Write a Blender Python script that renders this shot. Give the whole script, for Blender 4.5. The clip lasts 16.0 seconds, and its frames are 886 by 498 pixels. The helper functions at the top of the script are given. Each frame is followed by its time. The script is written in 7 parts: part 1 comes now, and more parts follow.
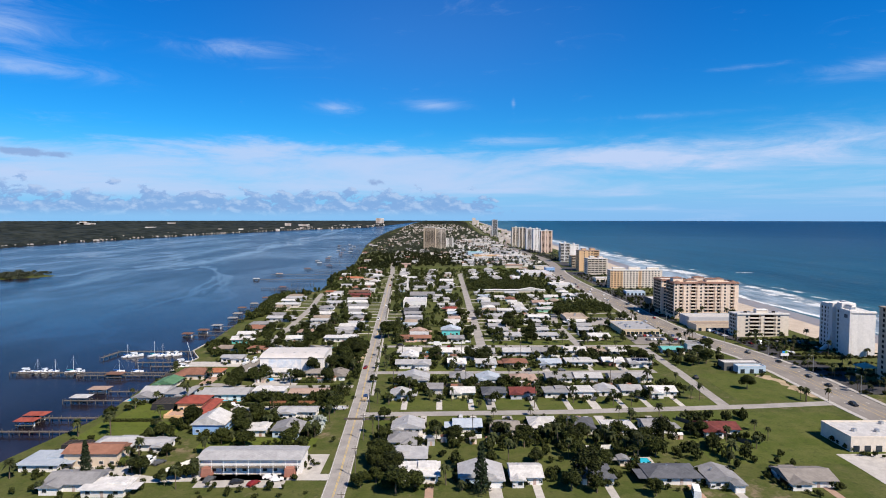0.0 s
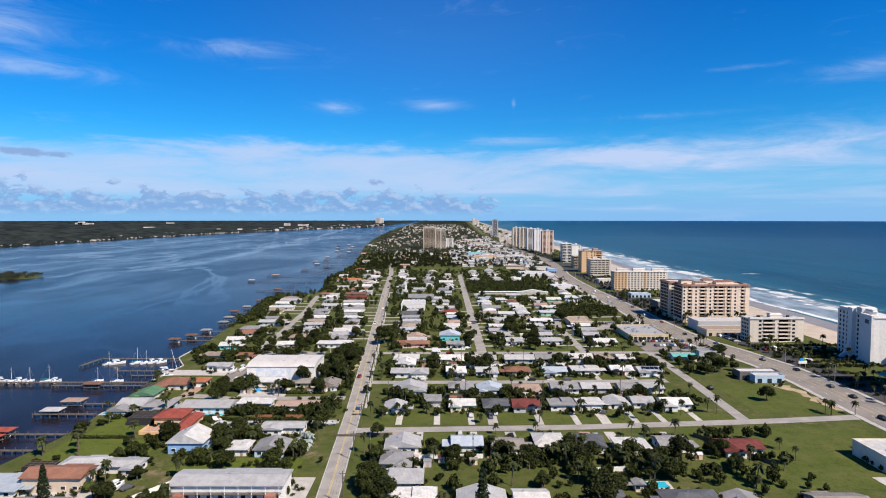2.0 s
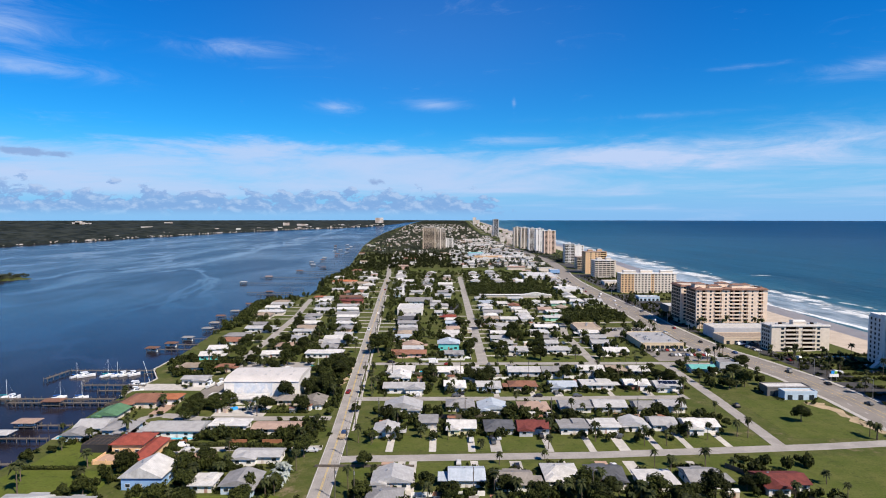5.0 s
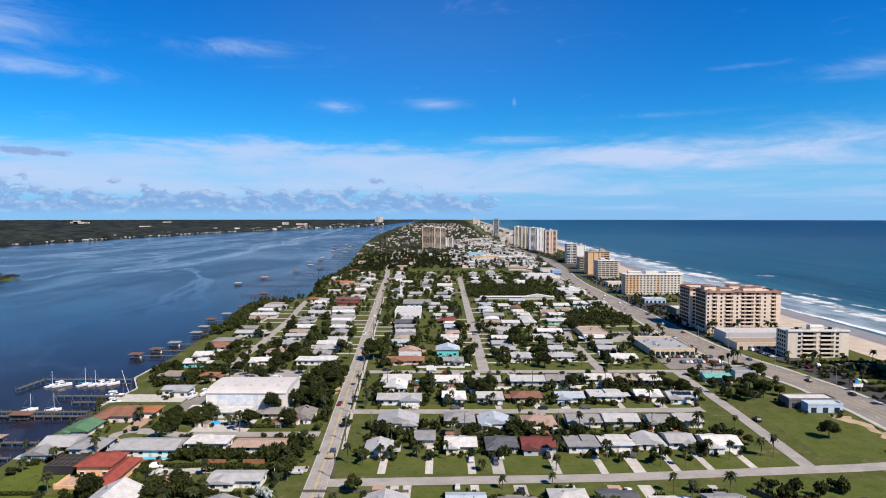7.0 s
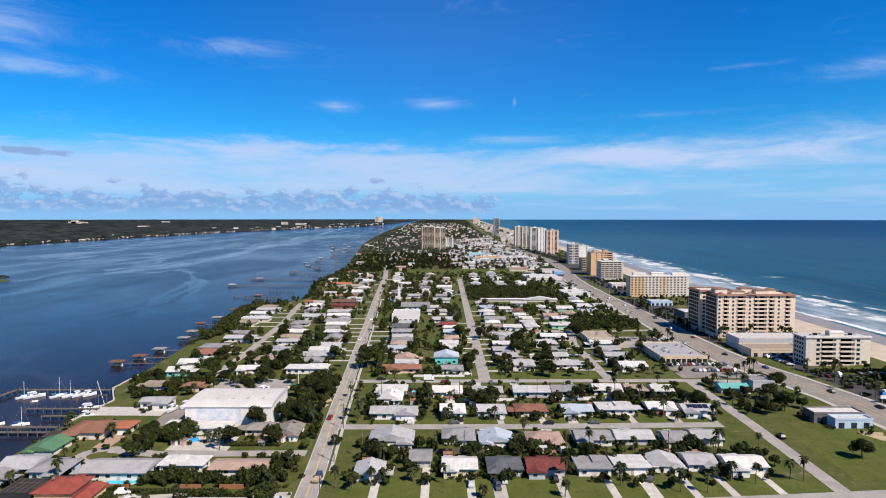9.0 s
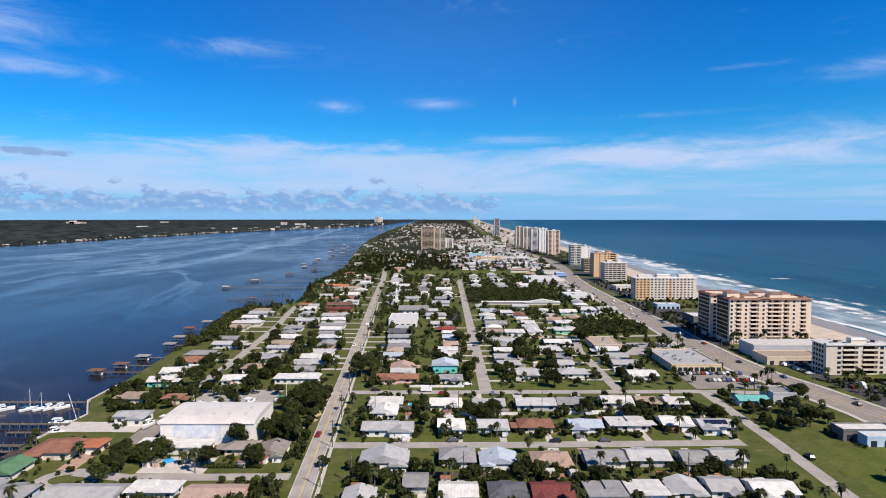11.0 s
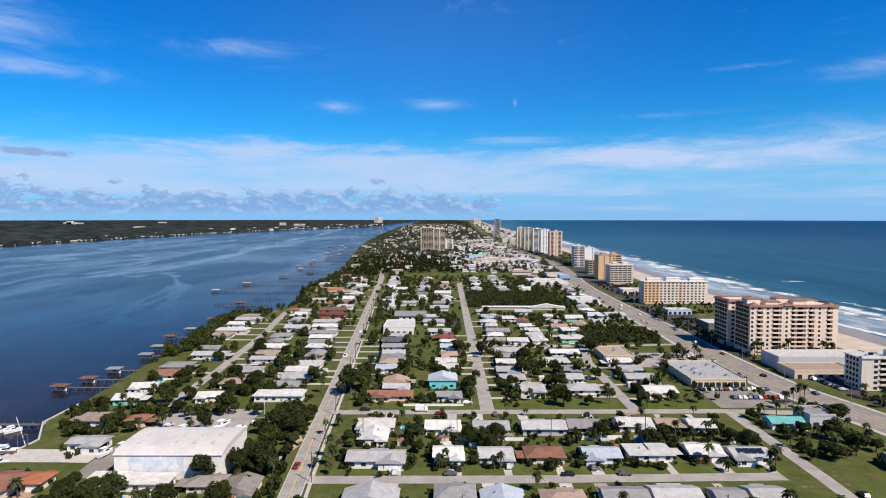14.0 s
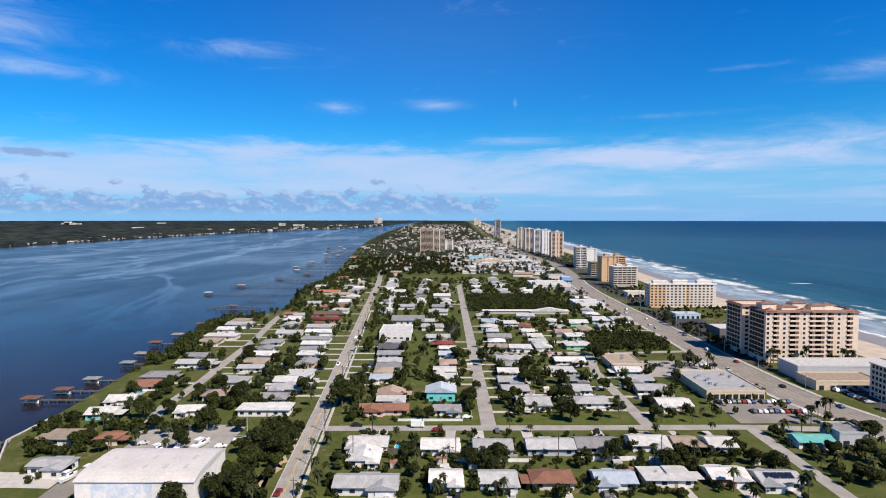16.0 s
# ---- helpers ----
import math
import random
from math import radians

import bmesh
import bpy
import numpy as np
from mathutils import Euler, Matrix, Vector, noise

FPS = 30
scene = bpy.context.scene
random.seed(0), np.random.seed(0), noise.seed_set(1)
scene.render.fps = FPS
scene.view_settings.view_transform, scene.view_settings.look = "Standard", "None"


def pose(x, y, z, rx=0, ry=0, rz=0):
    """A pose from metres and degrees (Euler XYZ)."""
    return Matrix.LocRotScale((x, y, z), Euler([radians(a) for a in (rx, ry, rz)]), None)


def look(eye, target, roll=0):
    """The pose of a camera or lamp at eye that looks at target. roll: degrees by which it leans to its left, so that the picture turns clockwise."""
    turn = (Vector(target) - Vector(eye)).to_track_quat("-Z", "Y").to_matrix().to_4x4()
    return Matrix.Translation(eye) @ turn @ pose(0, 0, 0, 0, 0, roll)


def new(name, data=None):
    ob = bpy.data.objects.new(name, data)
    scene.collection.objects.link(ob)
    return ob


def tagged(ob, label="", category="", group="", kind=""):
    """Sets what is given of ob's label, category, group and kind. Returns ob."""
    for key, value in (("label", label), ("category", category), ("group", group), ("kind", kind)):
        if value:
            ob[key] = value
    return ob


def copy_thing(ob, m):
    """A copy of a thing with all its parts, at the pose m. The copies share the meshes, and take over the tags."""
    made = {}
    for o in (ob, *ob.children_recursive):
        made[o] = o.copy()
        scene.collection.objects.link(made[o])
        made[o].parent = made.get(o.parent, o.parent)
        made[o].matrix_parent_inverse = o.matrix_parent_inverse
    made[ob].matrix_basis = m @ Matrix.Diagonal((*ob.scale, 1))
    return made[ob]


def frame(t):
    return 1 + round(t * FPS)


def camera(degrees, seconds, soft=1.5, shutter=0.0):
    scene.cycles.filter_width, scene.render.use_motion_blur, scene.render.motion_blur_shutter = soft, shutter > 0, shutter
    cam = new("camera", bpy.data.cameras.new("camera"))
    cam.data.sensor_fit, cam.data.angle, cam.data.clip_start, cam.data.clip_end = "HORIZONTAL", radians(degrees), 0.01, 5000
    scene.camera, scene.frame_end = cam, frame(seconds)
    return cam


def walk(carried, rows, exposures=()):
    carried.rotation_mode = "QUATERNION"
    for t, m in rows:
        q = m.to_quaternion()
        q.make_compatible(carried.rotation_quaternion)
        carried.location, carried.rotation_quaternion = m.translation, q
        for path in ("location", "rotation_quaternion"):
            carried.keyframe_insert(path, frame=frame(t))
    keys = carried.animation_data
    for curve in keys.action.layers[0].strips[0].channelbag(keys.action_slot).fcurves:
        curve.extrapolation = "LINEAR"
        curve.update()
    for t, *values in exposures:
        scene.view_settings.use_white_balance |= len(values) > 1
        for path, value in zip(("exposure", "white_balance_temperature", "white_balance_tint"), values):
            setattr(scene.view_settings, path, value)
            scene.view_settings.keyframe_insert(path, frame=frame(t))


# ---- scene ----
# ---- the camera: a drone flying level up the island, 90 m above the ground ----
cam = camera(74.03, 16.0, 1.0)
EYE, START, SPEED, DRIFT, LENS = 90.0, 4.1, 10.06, 0.493, 1040.0
LEVEL = [(0, 54.8), (4, 55.0), (7, 56.7), (9, 57.1), (12.5, 56.5), (14.5, 55.9), (16, 55.1)]


def pitch_at(t):
    k = float(np.interp(t, [a for a, b in LEVEL], [b for a, b in LEVEL]))
    return -math.degrees(math.atan(k / LENS))


def yaw_at(t):
    return 0.165 * t / 16


walk(cam, [(t, pose(DRIFT * t, START + SPEED * t, EYE, 90 + pitch_at(t), 0.0, yaw_at(t))) for t in [0.5 * i for i in range(33)]])

# ---- sky, sun, exposure ----
SUN = Vector((0.73, -0.68, 0)).normalized()
SUN_UP = radians(48)
world = bpy.data.worlds.new("sky")
scene.world = world
world.use_nodes = True


class Nodes:
    """Short hand for node trees."""

    def __init__(self, tree):
        self.t = tree
        tree.nodes.clear()

    def m(self, op, a, b=0.0, c=0.0, clamp=False):
        node = self.t.nodes.new("ShaderNodeMath")
        node.operation, node.use_clamp = op, clamp
        for i, v in enumerate((a, b, c)):
            if isinstance(v, bpy.types.NodeSocket):
                self.t.links.new(v, node.inputs[i])
            else:
                node.inputs[i].default_value = v
        return node.outputs[0]

    def ramp(self, f, lo, hi, a=0.0, b=1.0):
        node = self.t.nodes.new("ShaderNodeMapRange")
        node.interpolation_type = "SMOOTHSTEP"
        self.t.links.new(f, node.inputs[0])
        for i, v in zip((1, 2, 3, 4), (lo, hi, a, b)):
            node.inputs[i].default_value = v
        return node.outputs[0]

    def mix(self, f, a, b, how="MIX"):
        node = self.t.nodes.new("ShaderNodeMix")
        node.data_type, node.blend_type = "RGBA", how
        for i, v in ((0, f), (6, a), (7, b)):
            if isinstance(v, bpy.types.NodeSocket):
                self.t.links.new(v, node.inputs[i])
            else:
                node.inputs[i].default_value = v if i == 0 else (*v, 1)
        return node.outputs[2]

    def noise(self, vec, scale, detail=3.0, rough=0.55, warp=0.0):
        node = self.t.nodes.new("ShaderNodeTexNoise")
        self.t.links.new(vec, node.inputs["Vector"])
        node.inputs["Scale"].default_value = scale
        node.inputs["Detail"].default_value = detail
        node.inputs["Roughness"].default_value = rough
        node.inputs["Distortion"].default_value = warp
        return node.outputs[0]

    def stretch(self, vec, sx, sy, sz, rz=0.0):
        node = self.t.nodes.new("ShaderNodeMapping")
        self.t.links.new(vec, node.inputs[0])
        node.inputs["Scale"].default_value = (sx, sy, sz)
        node.inputs["Rotation"].default_value = (0, 0, rz)
        return node.outputs[0]

    def join(self, x, y, z=0.0):
        node = self.t.nodes.new("ShaderNodeCombineXYZ")
        for i, v in enumerate((x, y, z)):
            if isinstance(v, bpy.types.NodeSocket):
                self.t.links.new(v, node.inputs[i])
            else:
                node.inputs[i].default_value = v
        return node.outputs[0]


w = Nodes(world.node_tree)
sky = world.node_tree.nodes.new("ShaderNodeTexSky")
sky.sky_type, sky.sun_disc = "NISHITA", False
sky.sun_elevation, sky.sun_rotation = SUN_UP, math.atan2(SUN.x, SUN.y)
sky.air_density, sky.dust_density, sky.ozone_density = 1.0, 0.3, 4.0
tone = world.node_tree.nodes.new("ShaderNodeHueSaturation")
tone.inputs["Saturation"].default_value = 1.45
world.node_tree.links.new(sky.outputs[0], tone.inputs["Color"])
clear = w.mix(1.0, tone.outputs[0], (0.30, 1.12, 1.52), "MULTIPLY")
geo = world.node_tree.nodes.new("ShaderNodeTexCoord")
sep = world.node_tree.nodes.new("ShaderNodeSeparateXYZ")
world.node_tree.links.new(geo.outputs["Generated"], sep.inputs[0])
dx, dy, dz = sep.outputs
az = w.m("ARCTAN2", dx, dy)
el = w.m("ARCSINE", dz)
plane = w.join(w.m("DIVIDE", dx, w.m("ADD", w.m("ABSOLUTE", dz), 0.12)), w.m("DIVIDE", dy, w.m("ADD", w.m("ABSOLUTE", dz), 0.12)))
flat = w.join(w.m("MULTIPLY", az, 1.0), w.m("MULTIPLY", el, 3.4))


def spot(a0, e0, sa, se, amount=1.0):
    u, v = w.m("DIVIDE", w.m("SUBTRACT", az, a0), sa), w.m("DIVIDE", w.m("SUBTRACT", el, e0), se)
    return w.m("MULTIPLY", w.m("EXPONENT", w.m("MULTIPLY", w.m("ADD", w.m("MULTIPLY", u, u), w.m("MULTIPLY", v, v)), -1.0)), amount)


# the deep blue overhead
clear = w.mix(w.ramp(el, 0.36, 1.0, 0.0, 1.0), clear, w.mix(1.0, clear, (0.36, 0.38, 0.42), "MULTIPLY"))
# haze towards the horizon
clear = w.mix(w.ramp(el, 0.0, 0.15, 0.85, 0.0), clear, (2.9, 5.6, 10.2))
# the wide pale bank of cloud low in the sky
bank = w.noise(w.stretch(flat, 1.1, 2.0, 1, -0.10), 3.2, 9, 0.64, 0.5)
side = w.ramp(az, 0.05, 0.55, 1.0, 0.45)
ragged = w.m("ADD", el, w.m("MULTIPLY_ADD", w.noise(w.stretch(flat, 1.0, 1.3, 1, 0.15), 3.0, 8, 0.62, 0.6), 0.10, -0.05))
band = w.m("MULTIPLY", w.ramp(el, 0.02, 0.05), w.ramp(ragged, 0.095, 0.135, 1.0, 0.0))
bank = w.ramp(w.m("ADD", bank, w.m("MULTIPLY", w.m("MULTIPLY", band, 0.42), side)), 0.58, 0.98)
bank = w.m("MULTIPLY", bank, w.ramp(ragged, 0.11, 0.155, 1.0, 0.0))
# low broken streaks over the ocean
low = w.noise(w.stretch(flat, 0.8, 3.0, 1, 0.04), 4.5, 8, 0.6, 0.4)
low = w.m("MULTIPLY", w.ramp(low, 0.42, 0.68), w.m("MULTIPLY", w.ramp(az, 0.02, 0.2), w.m("MULTIPLY", w.ramp(el, 0.004, 0.016), w.ramp(el, 0.045, 0.075, 1.0, 0.0))))
bank = w.m("MAXIMUM", bank, w.m("MULTIPLY", low, 0.62))
# thin streaks high up, thickest in a few tufts
wisp = w.noise(w.stretch(flat, 1.7, 2.0, 1, 0.16), 4.2, 9, 0.68, 0.9)
tufts = spot(-0.60, 0.205, 0.11, 0.014)
for tuft in ((-0.66, 0.262, 0.10, 0.045), (-0.315, 0.260, 0.10, 0.016), (-0.178, 0.181, 0.045, 0.012), (-0.02, 0.188, 0.05, 0.010), (0.625, 0.203, 0.075, 0.014), (0.46, 0.222, 0.07, 0.004, 0.55), (0.33, 0.160, 0.16, 0.005, 0.4), (0.118, 0.19, 0.005, 0.014), (0.55, 0.11, 0.25, 0.030), (0.35, 0.09, 0.25, 0.018), (0.12, 0.128, 0.1, 0.010)):
    tufts = w.m("ADD", tufts, spot(*tuft))
veil = w.ramp(w.m("ADD", wisp, w.m("MULTIPLY", w.ramp(w.noise(flat, 1.3, 2), 0.5, 0.75), 0.10)), 0.58, 0.95, 0.0, 0.5)
wisp = w.m("MULTIPLY", w.ramp(w.m("ADD", wisp, w.m("MULTIPLY", tufts, 0.24)), 0.46, 1.0), w.m("MINIMUM", tufts, 1.0))
# small grey-based puffs just above the horizon
puff_at = lambda da, de: w.noise(w.join(w.m("ADD", az, da), w.m("MULTIPLY_ADD", el, 1.7, de * 1.7)), 27, 7, 0.60, 0.15)
puff, above = puff_at(0.0, 0.0), puff_at(0.004, 0.006)
puff = w.m("ADD", puff, w.ramp(az, 0.04, 0.16, 0.0, -0.4))
above = w.m("ADD", above, w.ramp(az, 0.04, 0.16, 0.0, -0.4))
level = w.m("ADD", w.ramp(el, 0.010, 0.062, 0.30, 0.60), w.m("MULTIPLY_ADD", w.noise(w.stretch(flat, 1.0, 1.6, 1), 6.0, 3), 0.44, -0.22))
puffband = w.m("MULTIPLY", w.ramp(el, 0.0, 0.018), w.ramp(el, 0.055, 0.068, 1.0, 0.0))
shade = w.m("MULTIPLY", w.ramp(w.m("SUBTRACT", puff, level), 0.0, 0.07), puffband)
lit = w.ramp(w.m("SUBTRACT", puff, above), -0.03, 0.16)
strays = w.m("ADD", w.m("ADD", spot(-0.585, 0.090, 0.035, 0.008), spot(-0.63, 0.092, 0.02, 0.007)), spot(-0.115, 0.060, 0.018, 0.007))
strays = w.m("MULTIPLY", w.ramp(w.m("ADD", strays, w.m("MULTIPLY_ADD", puff_at(0.3, 0.1), 2.4, -1.2)), 0.45, 0.95), w.ramp(strays, 0.1, 0.35))
thick = w.ramp(w.noise(w.stretch(flat, 1.0, 1.6, 1, -0.1), 4.0, 7, 0.62, 0.4), 0.3, 0.7, 0.68, 0.92)
veil = w.m("ADD", veil, w.m("MULTIPLY", spot(-0.02, 0.30, 0.32, 0.13), 0.10))
cover = w.m("ADD", w.m("MULTIPLY", bank, thick), w.m("ADD", w.m("MULTIPLY", wisp, 0.70), w.m("MULTIPLY", veil, 0.5)), clamp=True)
colour = w.mix(cover, clear, (5.6, 7.1, 10.1))
puffs = w.mix(lit, (2.5, 4.3, 7.9), (4.9, 6.4, 9.2))
colour = w.mix(w.m("MULTIPLY", shade, 0.80), colour, puffs)
colour = w.mix(w.m("MULTIPLY", strays, 0.72), colour, (2.6, 3.9, 7.0))
back = world.node_tree.nodes.new("ShaderNodeBackground")
back.inputs[1].default_value = 0.066
world.node_tree.links.new(colour, back.inputs[0])
out = world.node_tree.nodes.new("ShaderNodeOutputWorld")
world.node_tree.links.new(back.outputs[0], out.inputs[0])

lamp = bpy.data.lights.new("sun", "SUN")
lamp.energy, lamp.angle, lamp.color = 5.0, radians(0.53), (1.0, 0.88, 0.755)
sun = new("sun", lamp)
sun.matrix_world = look(SUN * 300 * math.cos(SUN_UP) + Vector((0, 0, 300 * math.sin(SUN_UP))), (0, 0, 0))
scene.view_settings.exposure = 0.48

# ---- materials ----


def material(name):
    mt = bpy.data.materials.new(name)
    mt.use_nodes = True
    return mt, Nodes(mt.node_tree)


def finish(mt, nd, colour, rough, metal=0.0, bump=None, strength=0.3, dist=0.05, **more):
    b = mt.node_tree.nodes.new("ShaderNodeBsdfPrincipled")
    o = mt.node_tree.nodes.new("ShaderNodeOutputMaterial")
    ln = mt.node_tree.links
    for key, v in (("Base Color", colour), ("Roughness", rough), ("Metallic", metal), *((k.replace("_", " "), v) for k, v in more.items())):
        if isinstance(v, bpy.types.NodeSocket):
            ln.new(v, b.inputs[key])
        else:
            b.inputs[key].default_value = (*v, 1) if isinstance(v, tuple) else v
    if bump is not None:
        bp = mt.node_tree.nodes.new("ShaderNodeBump")
        bp.inputs["Strength"].default_value, bp.inputs["Distance"].default_value = strength, dist
        ln.new(bump, bp.inputs["Height"])
        ln.new(bp.outputs[0], b.inputs["Normal"])
    ln.new(b.outputs[0], o.inputs[0])
    return mt


def surface(name, a, b, rough=0.8, size=3.0, grain=0.3, metal=0.0, vary=0.2, relief=0.25, rows=0.0, **more):
    """A weathered surface between two colours: broad stains, fine grain, a tint of its own on each object. rows: the width of its courses or seams."""
    mt, nd = material(name)
    p = mt.node_tree.nodes.new("ShaderNodeNewGeometry").outputs["Position"]
    big = nd.noise(p, 1 / size, 4, 0.6, 0.3)
    fine = nd.noise(p, 1 / grain, 2, 0.6)
    col = nd.mix(nd.ramp(big, 0.3, 0.7), a, b)
    k = nd.m("MULTIPLY_ADD", fine, 0.5, 0.75)
    if vary:
        rnd = mt.node_tree.nodes.new("ShaderNodeObjectInfo").outputs["Random"]
        k = nd.m("MULTIPLY", k, nd.m("MULTIPLY_ADD", rnd, vary, 1 - vary / 2))
    height = fine
    if rows:
        c = mt.node_tree.nodes.new("ShaderNodeTexCoord").outputs["Object"]
        wave = mt.node_tree.nodes.new("ShaderNodeTexWave")
        mt.node_tree.links.new(c, wave.inputs[0])
        wave.inputs["Scale"].default_value = 0.314 / rows
        k = nd.m("MULTIPLY", k, nd.m("MULTIPLY_ADD", wave.outputs[1], 0.14, 0.9))
        height = wave.outputs[1]
    col = nd.mix(1.0, col, nd.join(k, k, k), "MULTIPLY")
    more.setdefault("Specular_IOR_Level", 0.18 if rough > 0.6 else 0.35)
    return finish(mt, nd, col, rough, metal, height, relief, 0.03, **more)


def paint(name, c, rough=0.35, metal=0.0, **more):
    return surface(name, c, tuple(x * 0.85 for x in c), rough, 1.5, 0.2, metal, 0.08, 0.05, **more)


M = {}
ROOFS = {
    "white": ((0.60, 0.59, 0.57), (0.45, 0.445, 0.43)), "light": ((0.40, 0.40, 0.40), (0.31, 0.31, 0.31)), "grey": ((0.25, 0.25, 0.255), (0.19, 0.19, 0.195)), "maroon": ((0.15, 0.042, 0.036), (0.10, 0.03, 0.027)),
    "dark": ((0.11, 0.115, 0.13), (0.075, 0.08, 0.09)), "tan": ((0.34, 0.28, 0.22), (0.26, 0.21, 0.165)), "terra": ((0.25, 0.125, 0.085), (0.19, 0.09, 0.06)),
    "red": ((0.28, 0.07, 0.05), (0.20, 0.05, 0.037)), "orange": ((0.40, 0.16, 0.08), (0.31, 0.115, 0.06)), "green": ((0.085, 0.18, 0.10), (0.065, 0.14, 0.078)),
    "blue": ((0.40, 0.45, 0.51), (0.32, 0.37, 0.43)), "taupe": ((0.24, 0.22, 0.20), (0.18, 0.165, 0.15)), "teal": ((0.16, 0.45, 0.42), (0.12, 0.37, 0.35)),
    "brown": ((0.17, 0.095, 0.07), (0.125, 0.07, 0.052)), "salmon": ((0.37, 0.27, 0.22), (0.29, 0.21, 0.17)),
}
for k, (a, b) in ROOFS.items():
    M["roof_" + k] = surface("roof_" + k, a, b, 0.55 if k in ("white", "light") else 0.8, 2.5, 0.5, 0, 0.25, 0.4, rows=0.45)
WALLS = {"white": (0.72, 0.70, 0.67), "cream": (0.66, 0.59, 0.50), "yellow": (0.66, 0.62, 0.40), "buff": (0.62, 0.51, 0.35), "blue": (0.45, 0.56, 0.66), "teal": (0.14, 0.58, 0.56), "pink": (0.70, 0.48, 0.42),
         "shade": (0.15, 0.145, 0.14), "terracotta": (0.31, 0.14, 0.075), "beige": (0.58, 0.48, 0.37), "grey": (0.45, 0.46, 0.48), "sand": (0.66, 0.50, 0.40), "sky": (0.24, 0.40, 0.64), "apricot": (0.72, 0.58, 0.455), "mint": (0.30, 0.60, 0.42), "brick": (0.33, 0.15, 0.11), "peach": (0.66, 0.44, 0.25)}
for k, a in WALLS.items():
    M["wall_" + k] = surface("wall_" + k, a, tuple(x * 0.88 for x in a), 0.85, 2.0, 0.25, 0, 0.1, 0.2)
M["glass"] = finish(*material("window_glass"), (0.02, 0.03, 0.04), 0.06)
# near-black matte panes: shade of recesses and openings put into the colour
M["dark_shade_glass"] = finish(*material("dark_shade_glass"), (0.022, 0.015, 0.012), 0.3, Specular_IOR_Level=0.06)
M["trim"] = paint("white_trim", (0.78, 0.78, 0.76), 0.5)
M["door"] = surface("door_paint", (0.30, 0.12, 0.07), (0.55, 0.55, 0.52), 0.5, 9.0, 0.2)
M["asphalt"] = surface("pale_asphalt", (0.325, 0.308, 0.288), (0.25, 0.238, 0.225), 0.9, 7.0, 0.6, 0, 0)
M["asphalt_dark"] = surface("dark_asphalt", (0.062, 0.062, 0.065), (0.042, 0.042, 0.045), 0.9, 8.0, 0.6, 0, 0)
M["highway"] = surface("highway_asphalt", (0.24, 0.22, 0.20), (0.185, 0.172, 0.158), 0.9, 12.0, 0.8, 0, 0)
M["concrete"] = surface("concrete", (0.46, 0.44, 0.41), (0.36, 0.345, 0.32), 0.85, 3.0, 0.4, 0, 0.25)
M["paver"] = surface("paver", (0.40, 0.27, 0.20), (0.33, 0.23, 0.18), 0.85, 2.0, 0.3, 0, 0.2)
M["marking_white"] = surface("white_road_paint", (0.70, 0.70, 0.68), (0.50, 0.50, 0.48), 0.7, 4.0, 0.3, 0, 0)
M["marking_yellow"] = surface("yellow_road_paint", (0.62, 0.44, 0.10), (0.48, 0.35, 0.12), 0.7, 4.0, 0.3, 0, 0)
M["timber"] = surface("grey_timber", (0.14, 0.12, 0.10), (0.09, 0.08, 0.07), 0.85, 1.2, 0.15)
M["bark"] = surface("bark", (0.16, 0.12, 0.085), (0.10, 0.08, 0.06), 0.95, 0.8, 0.1)
M["metal"] = paint("grey_metal", (0.45, 0.46, 0.47), 0.4, 0.7)
M["rubber"] = paint("rubber", (0.02, 0.02, 0.02), 0.8)
M["pool"] = finish(*material("pool_water"), (0.03, 0.42, 0.58), 0.08)
M["solar"] = finish(*material("solar_panel"), (0.012, 0.018, 0.04), 0.15)
M["mesh_screen"] = surface("dark_screen", (0.03, 0.03, 0.032), (0.02, 0.02, 0.022), 0.7)


def foliage(name, a, b):
    mt, nd = material(name)
    g = mt.node_tree.nodes.new("ShaderNodeNewGeometry")
    rnd = mt.node_tree.nodes.new("ShaderNodeObjectInfo").outputs["Random"]
    f = nd.m("ADD", nd.m("MULTIPLY", g.outputs["Random Per Island"], 0.6), nd.m("MULTIPLY", nd.noise(g.outputs["Position"], 0.09, 3), 0.55))
    col = nd.mix(nd.ramp(f, 0.2, 0.9), a, b)
    k = nd.m("MULTIPLY_ADD", rnd, 0.7, 0.65)
    col = nd.mix(1.0, col, nd.join(k, k, k), "MULTIPLY")
    return finish(mt, nd, col, 0.7, Specular_IOR_Level=0.12)


M["leaf"] = foliage("broad_leaves", (0.008, 0.0125, 0.0035), (0.040, 0.048, 0.010))
# far leaves: distance haze is put into this paler, greyer colour; islet scrub shares it
M["leaf_haze_scrub"] = foliage("haze_greyed_leaves", (0.020, 0.027, 0.017), (0.060, 0.068, 0.044))
M["leaf_dark"] = foliage("dark_needles", (0.012, 0.020, 0.009), (0.026, 0.040, 0.016))
M["leaf_bright"] = foliage("bright_leaves", (0.035, 0.052, 0.012), (0.085, 0.10, 0.022))
M["frond"] = foliage("palm_fronds", (0.013, 0.020, 0.006), (0.050, 0.056, 0.020))
M["frond_silver"] = foliage("silver_fronds", (0.20, 0.23, 0.21), (0.34, 0.37, 0.34))


